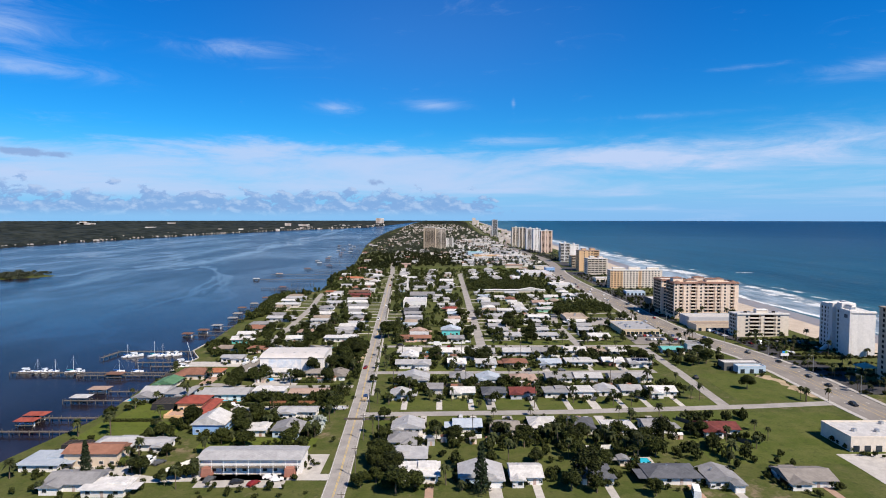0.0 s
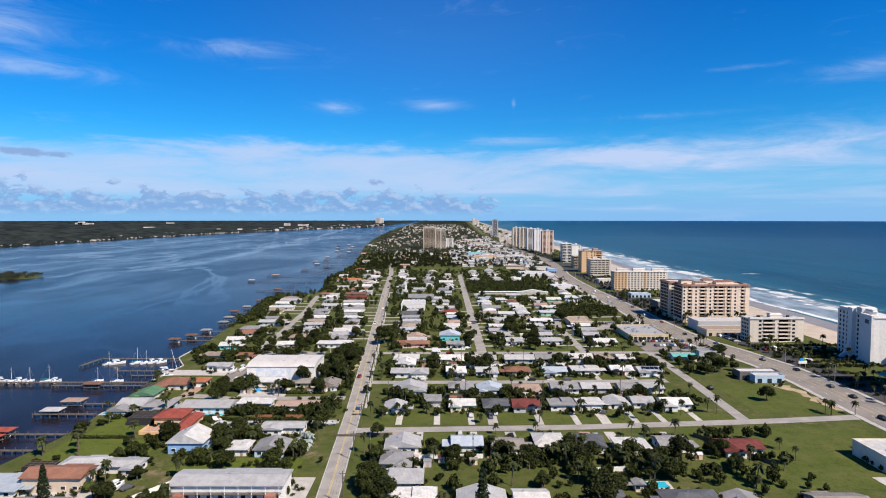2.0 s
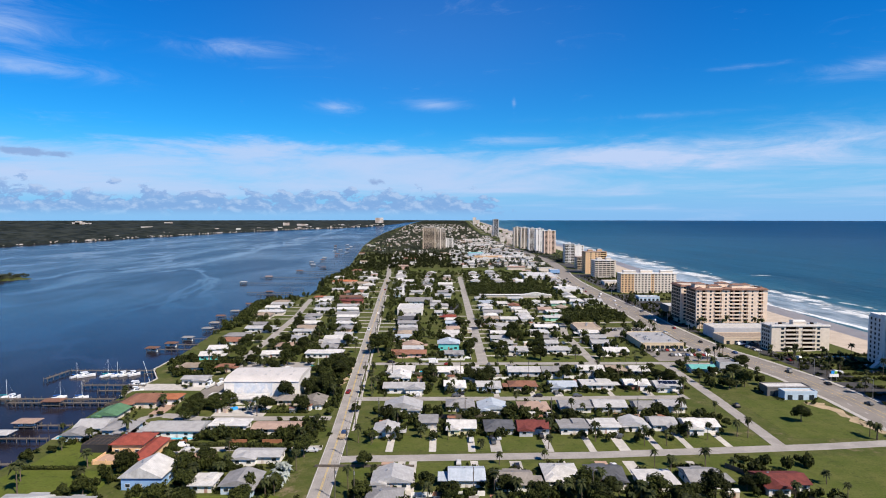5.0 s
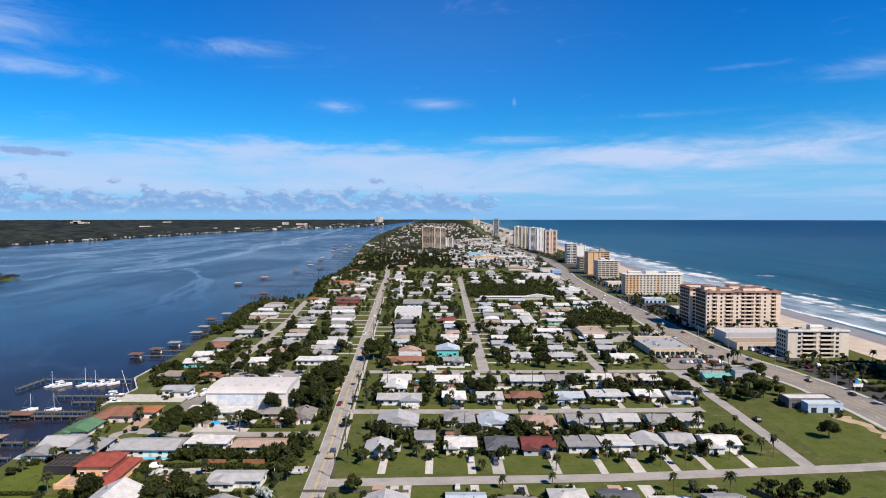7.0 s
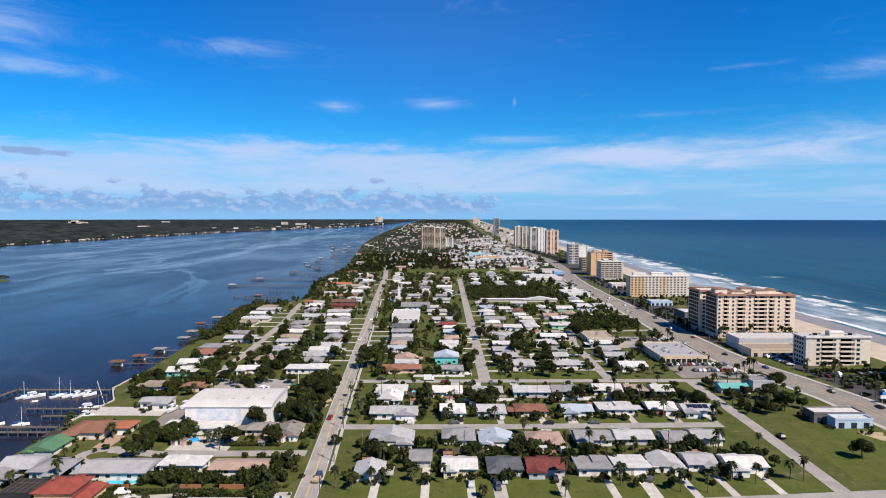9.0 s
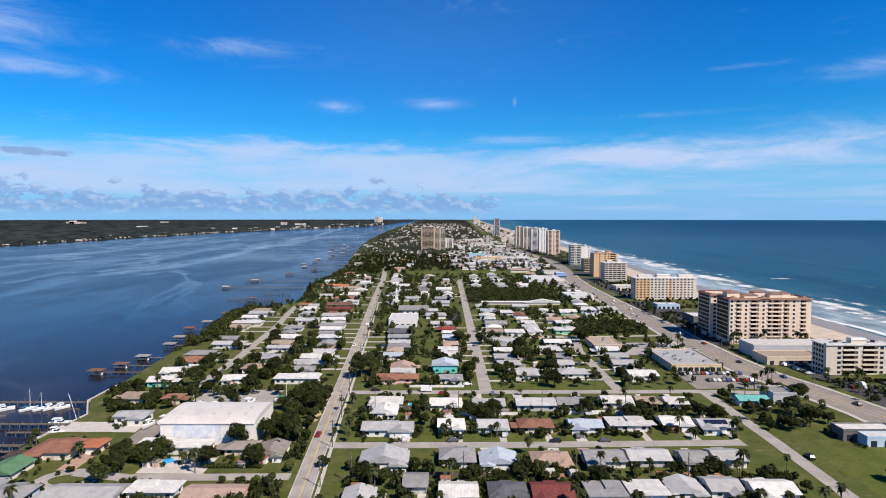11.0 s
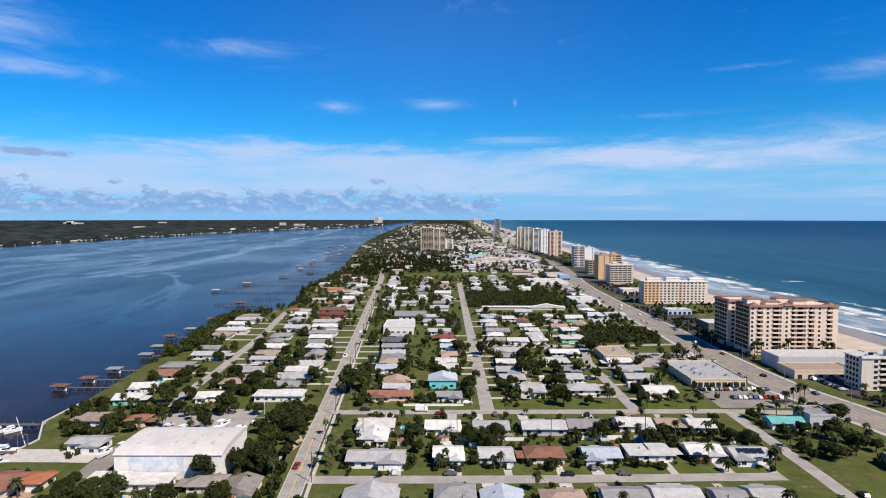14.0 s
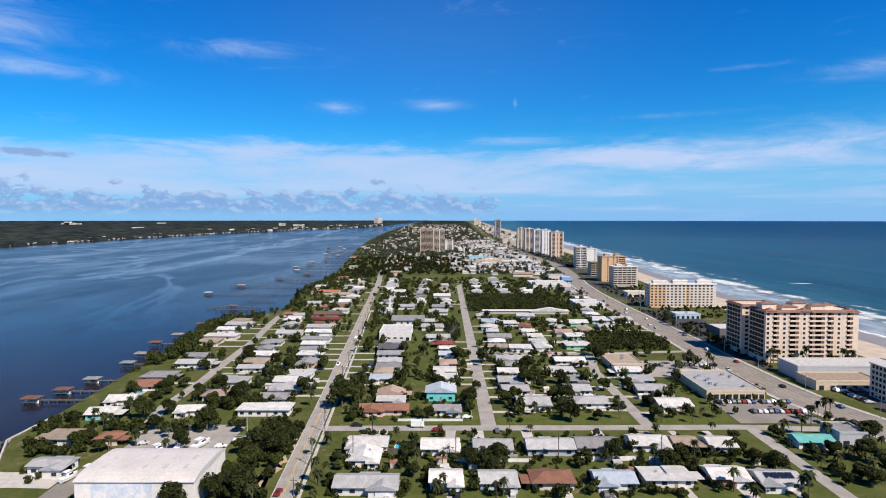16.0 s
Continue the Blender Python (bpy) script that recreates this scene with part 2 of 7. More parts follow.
def lawn(name, green, olive, bare, bareness):
    """Patchy grass: mown green, dry olive and bare sandy ground."""
    mt, nd = material(name)
    p = mt.node_tree.nodes.new("ShaderNodeNewGeometry").outputs["Position"]
    broad = nd.noise(p, 0.016, 4, 0.6, 0.3)
    mid = nd.noise(p, 0.10, 5, 0.7)
    fine = nd.noise(p, 1.3, 4, 0.75)
    spots_ = nd.noise(p, 0.38, 4, 0.7, 0.5)
    col = nd.mix(nd.ramp(mid, 0.3, 0.72), green, olive)
    col = nd.mix(nd.ramp(nd.m("ADD", nd.m("MULTIPLY", broad, 0.55), nd.m("MULTIPLY", nd.noise(p, 0.17, 5, 0.72), 0.55)), bareness, bareness + 0.12), col, bare)
    col = nd.mix(nd.ramp(spots_, 0.52, 0.70, 0.0, 0.55), col, (0.030, 0.038, 0.014))
    k = nd.m("MULTIPLY_ADD", fine, 1.0, 0.5)
    return finish(mt, nd, nd.mix(1.0, col, nd.join(k, k, k), "MULTIPLY"), 0.95, 0, fine, 0.6, 0.15, Specular_IOR_Level=0.1)


M["lawn"] = lawn("lawn", (0.052, 0.071, 0.015), (0.094, 0.098, 0.034), (0.19, 0.15, 0.10), 0.61)
M["lawn_green"] = lawn("mown_lawn", (0.062, 0.084, 0.017), (0.095, 0.105, 0.030), (0.16, 0.125, 0.07), 0.66)
M["lawn_vivid"] = lawn("watered_lawn", (0.074, 0.100, 0.016), (0.098, 0.118, 0.025), (0.10, 0.11, 0.04), 0.70)
M["sand"] = surface("beach_sand", (0.47, 0.40, 0.325), (0.38, 0.325, 0.265), 0.95, 12.0, 0.6, 0, 0)
M["wet_sand"] = surface("wet_sand", (0.27, 0.225, 0.175), (0.22, 0.185, 0.15), 0.35, 18.0, 0.8, 0, 0)
M["dirt"] = surface("sandy_dirt", (0.42, 0.33, 0.22), (0.30, 0.24, 0.16), 0.95, 4.0, 0.4, 0, 0)
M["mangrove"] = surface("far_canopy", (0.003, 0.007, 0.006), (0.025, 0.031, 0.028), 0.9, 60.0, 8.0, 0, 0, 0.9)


def river_water():
    mt, nd = material("river_water")
    p = mt.node_tree.nodes.new("ShaderNodeNewGeometry").outputs["Position"]
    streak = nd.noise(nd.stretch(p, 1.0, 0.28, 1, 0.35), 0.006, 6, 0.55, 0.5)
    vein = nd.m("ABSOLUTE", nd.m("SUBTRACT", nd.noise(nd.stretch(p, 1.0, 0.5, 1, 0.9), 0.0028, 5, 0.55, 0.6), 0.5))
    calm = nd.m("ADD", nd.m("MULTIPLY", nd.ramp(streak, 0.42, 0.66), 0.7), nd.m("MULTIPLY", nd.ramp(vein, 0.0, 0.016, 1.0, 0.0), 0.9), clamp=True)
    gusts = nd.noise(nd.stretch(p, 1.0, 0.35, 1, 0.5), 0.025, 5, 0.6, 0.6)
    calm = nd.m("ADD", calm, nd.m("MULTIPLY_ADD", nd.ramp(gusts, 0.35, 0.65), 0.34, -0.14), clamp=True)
    # one long pale slick winding up the river
    sp = mt.node_tree.nodes.new("ShaderNodeSeparateXYZ")
    mt.node_tree.links.new(p, sp.inputs[0])
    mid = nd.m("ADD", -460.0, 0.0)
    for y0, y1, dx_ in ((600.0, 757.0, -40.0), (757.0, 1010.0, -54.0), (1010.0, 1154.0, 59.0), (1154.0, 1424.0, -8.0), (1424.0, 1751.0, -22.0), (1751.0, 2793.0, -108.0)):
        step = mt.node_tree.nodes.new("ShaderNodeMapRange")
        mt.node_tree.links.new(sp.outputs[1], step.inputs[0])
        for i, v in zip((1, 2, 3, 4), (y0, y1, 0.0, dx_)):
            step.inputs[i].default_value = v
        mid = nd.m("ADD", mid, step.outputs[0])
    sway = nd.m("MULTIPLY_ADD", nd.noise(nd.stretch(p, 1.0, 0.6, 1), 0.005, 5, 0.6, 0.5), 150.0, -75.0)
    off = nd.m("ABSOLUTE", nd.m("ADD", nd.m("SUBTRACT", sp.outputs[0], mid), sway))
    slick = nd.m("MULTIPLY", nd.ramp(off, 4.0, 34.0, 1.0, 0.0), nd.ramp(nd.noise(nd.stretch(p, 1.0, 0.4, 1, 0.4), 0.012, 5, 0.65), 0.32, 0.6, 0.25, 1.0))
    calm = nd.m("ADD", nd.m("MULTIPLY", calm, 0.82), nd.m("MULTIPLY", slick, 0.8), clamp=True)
    ripple = nd.m("ADD", nd.noise(p, 0.9, 3, 0.6), nd.m("MULTIPLY", nd.noise(p, 0.15, 2), 0.8))
    # calm streaks and slick get a paler base colour, painting in reflected sky
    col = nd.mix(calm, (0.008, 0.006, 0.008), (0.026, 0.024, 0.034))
    return finish(mt, nd, col, nd.m("MULTIPLY_ADD", calm, -0.13, 0.24), 0, ripple, 0.12, 0.25, IOR=1.33, Specular_IOR_Level=0.11, Specular_Tint=(1.0, 0.76, 0.77))


def sea_water():
    mt, nd = material("sea_water")
    p = mt.node_tree.nodes.new("ShaderNodeNewGeometry").outputs["Position"]
    sp = mt.node_tree.nodes.new("ShaderNodeSeparateXYZ")
    mt.node_tree.links.new(p, sp.inputs[0])
    x, y, z = sp.outputs
    # distance out from the waterline, which follows the coast
    coast = nd.m("SUBTRACT", x, nd.m("ADD", 348.0, nd.m("MULTIPLY", nd.m("MAXIMUM", nd.m("SUBTRACT", y, 900.0), 0.0), 0.033)))
    wob = nd.noise(nd.stretch(p, 0.6, 0.25, 1), 0.02, 4, 0.6)
    d = nd.m("ADD", coast, nd.m("MULTIPLY_ADD", wob, 60.0, -30.0))
    col = nd.mix(nd.ramp(d, 0.0, 170.0), (0.026, 0.075, 0.088), (0.003, 0.036, 0.056))
    drift = nd.m("MULTIPLY_ADD", nd.noise(nd.stretch(p, 1, 0.3, 1), 0.004, 4), 700.0, -350.0)
    col = nd.mix(nd.ramp(nd.m("ADD", d, drift), 150.0, 1500.0), col, (0.001, 0.013, 0.036))
    lines = nd.noise(nd.stretch(p, 1.0, 0.13, 1, 0.05), 0.06, 6, 0.66, 0.6)
    # three lines of breakers, each with its own wander along the coast
    breaker = nd.m("MULTIPLY", nd.noise(p, 0.003, 1), 0.0)
    for out_, wide_, k in ((40.0, 9.0, 0.021), (58.0, 11.0, 0.013), (84.0, 7.0, 0.017)):
        sway = nd.m("MULTIPLY_ADD", nd.noise(nd.stretch(p, 0.15, 1, 1), k, 3, 0.6), 44.0, -22.0)
        bar = nd.m("SUBTRACT", 1.0, nd.m("DIVIDE", nd.m("ABSOLUTE", nd.m("SUBTRACT", nd.m("ADD", coast, sway), out_)), wide_))
        gap_ = nd.ramp(nd.noise(nd.stretch(p, 0.2, 1, 1), k * 0.9, 4, 0.65), 0.44, 0.56, -0.6 if out_ > 80 else -0.25, 0.15 if out_ > 80 else 0.5)
        breaker = nd.m("MAXIMUM", breaker, nd.m("ADD", nd.m("MULTIPLY", bar, 0.8), gap_))
    inner = nd.m("SUBTRACT", 1.0, nd.m("DIVIDE", nd.m("ABSOLUTE", nd.m("ADD", d, 6.0)), 9.0))
    wash = nd.m("MULTIPLY", nd.m("MULTIPLY", nd.ramp(d, -14.0, 2.0), nd.ramp(d, 45.0, 70.0, 1.0, 0.0)), nd.ramp(y, 2300.0, 3000.0, 1.0, 0.0))
    col = nd.mix(nd.m("MULTIPLY", wash, nd.ramp(nd.noise(nd.stretch(p, 1, 0.4, 1), 0.05, 5, 0.65), 0.35, 0.65, 0.35, 0.9)), col, (0.33, 0.37, 0.40))
    lace = nd.noise(nd.stretch(p, 1.0, 0.45, 1, 0.1), 0.20, 5, 0.72, 0.8)
    foam = nd.m("ADD", nd.m("MULTIPLY", breaker, 0.55), nd.m("ADD", nd.m("MULTIPLY_ADD", lines, 1.5, -0.75), nd.m("MULTIPLY_ADD", lace, 1.1, -0.55)))
    foam = nd.m("MULTIPLY", nd.ramp(foam, 0.12, 0.62, 0.0, 0.9), nd.ramp(breaker, -0.2, 0.2))
    foam = nd.m("ADD", foam, nd.m("MULTIPLY", nd.ramp(nd.m("ADD", nd.m("MULTIPLY", nd.m("MAXIMUM", inner, 0.0), 0.3), lines), 0.66, 0.78), nd.ramp(inner, 0.0, 0.4)))
    foam = nd.m("ADD", foam, nd.m("MULTIPLY", nd.ramp(lines, 0.62, 0.72, 0.0, 0.7), wash))
    # one wave breaking farther out
    u, v = nd.m("DIVIDE", nd.m("SUBTRACT", x, 503.0), 17.0), nd.m("DIVIDE", nd.m("SUBTRACT", nd.m("ADD", y, nd.m("MULTIPLY", x, 0.12)), 1038.0), 5.5)
    lone = nd.m("SUBTRACT", 1.0, nd.m("ADD", nd.m("MULTIPLY", u, u), nd.m("MULTIPLY", v, v)))
    foam = nd.m("ADD", foam, nd.ramp(nd.m("ADD", lone, nd.m("MULTIPLY_ADD", nd.noise(p, 0.16, 5, 0.7), 3.0, -1.5)), 0.1, 0.7, 0.0, 0.8), clamp=True)
    foam = nd.m("MULTIPLY", nd.m("MULTIPLY", foam, nd.ramp(y, 2300.0, 3000.0, 1.0, 0.0)), nd.ramp(nd.noise(p, 0.35, 4, 0.7), 0.3, 0.6, 0.6, 1.0))
    mottle = nd.m("ADD", nd.noise(nd.stretch(p, 1.0, 0.22, 1, 0.25), 0.012, 5, 0.6, 0.5), nd.m("MULTIPLY", nd.noise(nd.stretch(p, 1.0, 0.3, 1, 0.1), 0.05, 4, 0.65), 0.6))
    tint = nd.ramp(mottle, 0.55, 1.05, 0.62, 1.38)
    col = nd.mix(1.0, col, nd.join(tint, tint, tint), "MULTIPLY")
    col = nd.mix(nd.m("MULTIPLY", foam, 0.88), col, (0.72, 0.75, 0.76))
    swell = nd.m("ADD", nd.noise(nd.stretch(p, 1, 0.22, 1), 0.02, 4, 0.6), nd.m("MULTIPLY", nd.noise(nd.stretch(p, 1, 0.4, 1), 0.12, 4, 0.6), 0.35))
    return finish(mt, nd, col, nd.m("MULTIPLY_ADD", foam, 0.5, 0.30), 0, swell, 0.7, 1.8, IOR=1.33, Specular_IOR_Level=0.10)


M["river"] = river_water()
M["sea"] = sea_water()

# ---- building helpers ----


def far(x, y, z=0.0):
    """Beyond 3 km the ground is drawn in towards a rim 4.9 km out, which stands as high as the true horizon shows from the air."""
    vx, vy = x - 4.0, y - 80.0
    d = math.hypot(vx, vy)
    if d < 3000:
        return (x, y, z)
    d = min(d, 33000.0)
    near = 3000 + 1880 * (1 - 3000 / d) / (1 - 3000 / 33000)
    k = near / math.hypot(vx, vy)
    drop = (d - 3000) ** 2 / (2 * 7.4e6)
    return (4 + vx * k, 80 + vy * k, EYE - near / d * (EYE - z + drop))


def mesh_of(name, verts, faces, mats, slots=None, smooth=False):
    me = bpy.data.meshes.new(name)
    me.from_pydata(verts, [], faces)
    for mt in mats if isinstance(mats, (list, tuple)) else (mats,):
        me.materials.append(mt)
    if slots is not None:
        me.polygons.foreach_set("material_index", slots)
    if smooth:
        me.polygons.foreach_set("use_smooth", [True] * len(me.polygons))
    me.update()
    return me


def part(name, me, parent=None, at=(0, 0, 0), rz=0.0, label=""):
    ob = new(name, me)
    ob.location, ob.rotation_euler = at, (0, 0, rz)
    ob.parent = parent
    if label:
        ob["label"] = label
    return ob


def empty(name, at, rz=0.0):
    ob = new(name)
    ob.location, ob.rotation_euler = at, (0, 0, rz)
    ob.empty_display_size = 0.5
    return ob


class Shape:
    """Collects boxes, prisms and tubes for one mesh."""

    def __init__(self):
        self.v, self.f, self.s = [], [], []

    def add(self, verts, faces, slot=0):
        k = len(self.v)
        self.v += verts
        self.f += [tuple(i + k for i in f) for f in faces]
        self.s += [slot] * len(faces)
        return self

    def box(self, x0, x1, y0, y1, z0, z1, slot=0, inset=0.0):
        b = inset
        v = [(x0, y0, z0), (x1, y0, z0), (x1, y1, z0), (x0, y1, z0), (x0 + b, y0 + b, z1), (x1 - b, y0 + b, z1), (x1 - b, y1 - b, z1), (x0 + b, y1 - b, z1)]
        return self.add(v, [(0, 3, 2, 1), (4, 5, 6, 7), (0, 1, 5, 4), (1, 2, 6, 5), (2, 3, 7, 6), (3, 0, 4, 7)], slot)

    def tube(self, a, b, ra, rb, n=7, slot=0):
        a, b = Vector(a), Vector(b)
        t = (b - a).normalized()
        u = t.cross(Vector((0.3, 0.9, 0.2))).normalized()
        q = t.cross(u)
        ring = lambda c, r: [tuple(c + r * (math.cos(6.2832 * i / n) * u + math.sin(6.2832 * i / n) * q)) for i in range(n)]
        f = [(i, (i + 1) % n, n + (i + 1) % n, n + i) for i in range(n)] + [tuple(range(n - 1, -1, -1)), tuple(range(n, 2 * n))]
        return self.add(ring(a, ra) + ring(b, rb), f, slot)

    def mesh(self, name, mats, smooth=False):
        return mesh_of(name, self.v, self.f, mats, self.s, smooth)


SHARED = {}


def shared(key, make):
    if key not in SHARED:
        SHARED[key] = make()
    return SHARED[key]


def box_mesh(name, sx, sy, sz, mt, inset=0.0):
    """A box standing on its base, centred in x and y, shared between alike parts."""
    return shared((name, round(sx, 2), round(sy, 2), round(sz, 2), mt, inset),
                  lambda: Shape().box(-sx / 2, sx / 2, -sy / 2, sy / 2, 0, sz, 0, inset).mesh(name, M[mt]))


def lerp_path(path, y):
    return float(np.interp(y, [p[1] for p in path], [p[0] for p in path]))


def ribbon(name, path, width, z, mt, label="", category="", kind="structure", thick=0.0):
    """A strip along a path of (x, y), the whole way on the ground; far out it follows the rim."""
    pts = []
    for (x0, y0), (x1, y1) in zip(path, path[1:]):
        n = max(1, int(math.hypot(x1 - x0, y1 - y0) / 15))
        pts += [(x0 + (x1 - x0) * i / n, y0 + (y1 - y0) * i / n) for i in range(n)]
    pts.append(path[-1])
    sh = Shape()
    rows = []
    for i, (x, y) in enumerate(pts):
        a, b = pts[max(i - 1, 0)], pts[min(i + 1, len(pts) - 1)]
        n = Vector((b[1] - a[1], a[0] - b[0], 0)).normalized() * width / 2
        l, r = far(x - n.x, y - n.y, z), far(x + n.x, y + n.y, z)
        rows.append([l, r, (l[0], l[1], l[2] - thick - 0.05), (r[0], r[1], r[2] - thick - 0.05)])
    v = [p for row in rows for p in row]
    f = []
    for i in range(len(rows) - 1):
        k = 4 * i
        f += [(k, k + 1, k + 5, k + 4), (k + 2, k, k + 4, k + 6), (k + 1, k + 3, k + 7, k + 5)]
    ob = new(name, mesh_of(name, v, f, M[mt]))
    return tagged(ob, label, category, "", kind)

# ---- the ground: the island, its two shores, the far mainland ----
RIVER_SHORE = [(-166, 100), (-163, 226), (-157, 250), (-155, 268), (-158, 300), (-160, 345), (-157, 378), (-169, 398), (-169, 425), (-173, 470), (-177, 515), (-172, 552), (-177, 575), (-183, 610),
               (-187, 640), (-184, 668), (-177, 690), (-167, 706), (-154, 726), (-150, 756), (-158, 800), (-168, 850), (-171, 902), (-166, 1015), (-176, 1188), (-211, 1522), (-254, 1945), (-291, 2457), (-350, 3600), (-402, 5357), (-480, 8713), (-600, 14000), (-900, 33000)]
BEACH = [(278, 100), (276, 450), (280, 700), (285, 1000), (312, 1400), (335, 2100), (410, 4000), (560, 8000), (900, 16000), (1500, 33000)]
RIVER_ROAD = [(-28, -390), (-33, 100), (-36, 202), (-38, 240), (-41, 298), (-46, 372), (-50, 440), (-55, 515), (-60, 598), (-69, 731), (-84, 981), (-93, 1080), (-100, 1200), (-112, 1400), (-128, 1750), (-150, 2200)]
HIGHWAY = [(199, -390), (200, 100), (201, 280), (204, 340), (202, 380), (194, 420), (186, 450), (183, 485), (182, 540), (184, 600), (183, 680), (182, 770), (184, 870), (190, 960), (199, 1030), (208, 1100), (215, 1170), (220, 1260), (220, 1330), (214, 1450), (211, 1600), (206, 1976), (194, 2324), (212, 2900), (234, 3523), (400, 7900), (700, 16000)]
SECOND = [(27, 413), (27, 947)]
THIRD = [(96, 413), (96, 505), (104, 552)]
DIAGONAL = [(135, 278), (138, 345), (139, 413)]
SHORE_STREET = [(-118, 405), (-126, 436), (-126, 480), (-129, 530), (-132, 590), (-140, 660), (-144, 702)]


def land_sheet():
    ys = list(range(-400, 60, 46)) + list(range(60, 1000, 20)) + list(range(1000, 3000, 60)) + [3000 * 1.13 ** i for i in range(20)]
    sh = Shape()
    cols = 17
    for y in ys:
        l, b = lerp_path(RIVER_SHORE, y), lerp_path(BEACH, y)
        xs = [l, l] + [l + (b - l) * i / 10 for i in range(1, 11)] + [b + 8, b + 36, b + 57, b + 82, b + 122]
        zs = [-3.0] + [0.0] * 10 + [0.9, 0.7, 0.1, -0.72, -1.2, -3.0]
        sh.v += [far(x, y, z) for x, z in zip(xs, zs)]
    for j in range(len(ys) - 1):
        for i in range(cols - 1):
            k = j * cols + i
            sh.f.append((k, k + 1, k + cols + 1, k + cols))
            sh.s.append(0 if i < 11 else 1 if i < 13 else 2)
    return tagged(new("ground", sh.mesh("ground", [M["lawn"], M["sand"], M["wet_sand"]])), "green and sandy lawns of a low barrier island with its beach", "ground", "", "structure")


def sheet(name, x_of, mt, z, label, category, ymax=33000):
    ys = list(range(-400, 3000, 100)) + [3000 * 1.09 ** i for i in range(28)]
    ys = [y for y in ys if y <= ymax]
    n = 24
    v, f = [], []
    for y in ys:
        a, b = x_of(y)
        v += [far(a + (b - a) * (i / n) ** 1.6, y, z) for i in range(n + 1)]
    for j in range(len(ys) - 1):
        f += [(j * (n + 1) + i, j * (n + 1) + i + 1, (j + 1) * (n + 1) + i + 1, (j + 1) * (n + 1) + i) for i in range(n)]
    return tagged(new(name, mesh_of(name, v, f, M[mt])), label, category, "", "structure")


land_sheet()
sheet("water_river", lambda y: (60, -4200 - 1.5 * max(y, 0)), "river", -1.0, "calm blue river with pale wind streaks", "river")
sheet("water_sea", lambda y: (lerp_path(BEACH, y) - 60, 4600 + 1.6 * max(y, 0)), "sea", -0.8, "deep blue ocean with white breakers along the beach", "sea")

MAIN_SHORE = [(-1340, 200), (-1362, 1800), (-1374, 2100), (-1342, 2615), (-1290, 3490), (-1172, 4300), (-763, 5900), (-700, 9000), (-800, 33000)]


def far_canopy(name, x_of, ys, cols, high, label):
    """A wooded shore far off: one uneven sheet of tree tops."""
    rnd = random.Random(5)
    v, f = [], []
    for y in ys:
        a, b = x_of(y)
        for i in range(cols + 1):
            u = (i / cols) ** 1.5
            x = a + (b - a) * u
            h = -1.2 if i == 0 else high * (0.35 + 0.65 * noise.noise((x * 0.011, y * 0.011, 3.1)) + 0.9 * rnd.random() ** 2)
            v.append(far(x, y, max(h, 0.3) if i else h))
    for j in range(len(ys) - 1):
        f += [(j * (cols + 1) + i + 1, j * (cols + 1) + i, (j + 1) * (cols + 1) + i, (j + 1) * (cols + 1) + i + 1) for i in range(cols)]
    return tagged(new(name, mesh_of(name, v, f, M["mangrove"])), label, "woods", "", "stuff")


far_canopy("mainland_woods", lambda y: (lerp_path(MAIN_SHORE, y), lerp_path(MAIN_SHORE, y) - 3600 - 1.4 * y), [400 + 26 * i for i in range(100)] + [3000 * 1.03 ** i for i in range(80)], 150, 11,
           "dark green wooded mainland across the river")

# ---- roads ----
ribbon("road_river", RIVER_ROAD, 7.6, 0.06, "asphalt", "pale grey two-lane road with a yellow centre line", "road")
ribbon("road_highway", HIGHWAY, 20.5, 0.07, "highway", "wide grey beach highway with several lanes", "road")
for i, side in enumerate((-1, 1)):
    ribbon("pavement_highway", [(x + side * 11.9, y) for x, y in HIGHWAY[:15]], 2.6, 0.17, "concrete", "pale concrete pavement beside the highway", "pavement", thick=0.15)
ribbon("pavement_river", [(x + 5.3, y) for x, y in RIVER_ROAD[4:10]], 1.3, 0.09, "concrete", "narrow pale concrete pavement beside the road", "pavement")
CROSS = {1: [(-36, 269), (60, 273), (150, 281), (190, 286)], 2: [(-42, 342), (30, 342.5), (125, 345)], 3: [(-46, 412), (60, 413), (135, 414), (180, 411)], 4: [(27, 548), (108, 551), (172, 558)]}
for i in CROSS:
    ribbon("road_cross", CROSS[i], 6.0 if i < 4 else 5.0, 0.05, "asphalt", "pale grey residential cross street", "road")
ribbon("road_second", SECOND, 6.6, 0.055, "asphalt", "long straight pale residential street", "road")
ribbon("road_third", THIRD, 5.6, 0.055, "asphalt", "short pale residential street", "road")
ribbon("road_diagonal", DIAGONAL, 5.6, 0.055, "asphalt", "pale side street beside open lots", "road")
ribbon("road_shore", SHORE_STREET, 5.6, 0.05, "asphalt", "pale street along the riverside houses", "road")
ribbon("road_lateral", [(-48, 314), (-105, 313), (-124, 317)], 5.4, 0.05, "asphalt", "pale dead-end street towards the river", "road")
ribbon("road_near", [(-39, 204), (-75, 204), (-102, 202), (-118, 207), (-126, 214)], 5.0, 0.05, "concrete", "pale concrete lane between riverside houses", "road")
ribbon("road_lane", [(-45, 280), (-62, 279), (-81, 279), (-104, 276)], 4.6, 0.05, "concrete", "pale lane between hedges", "road")
ribbon("road_far", [(-146, 1650), (-158, 1850), (-196, 2800)], 10, 0.08, "asphalt", "far stretch of the riverside road", "road")


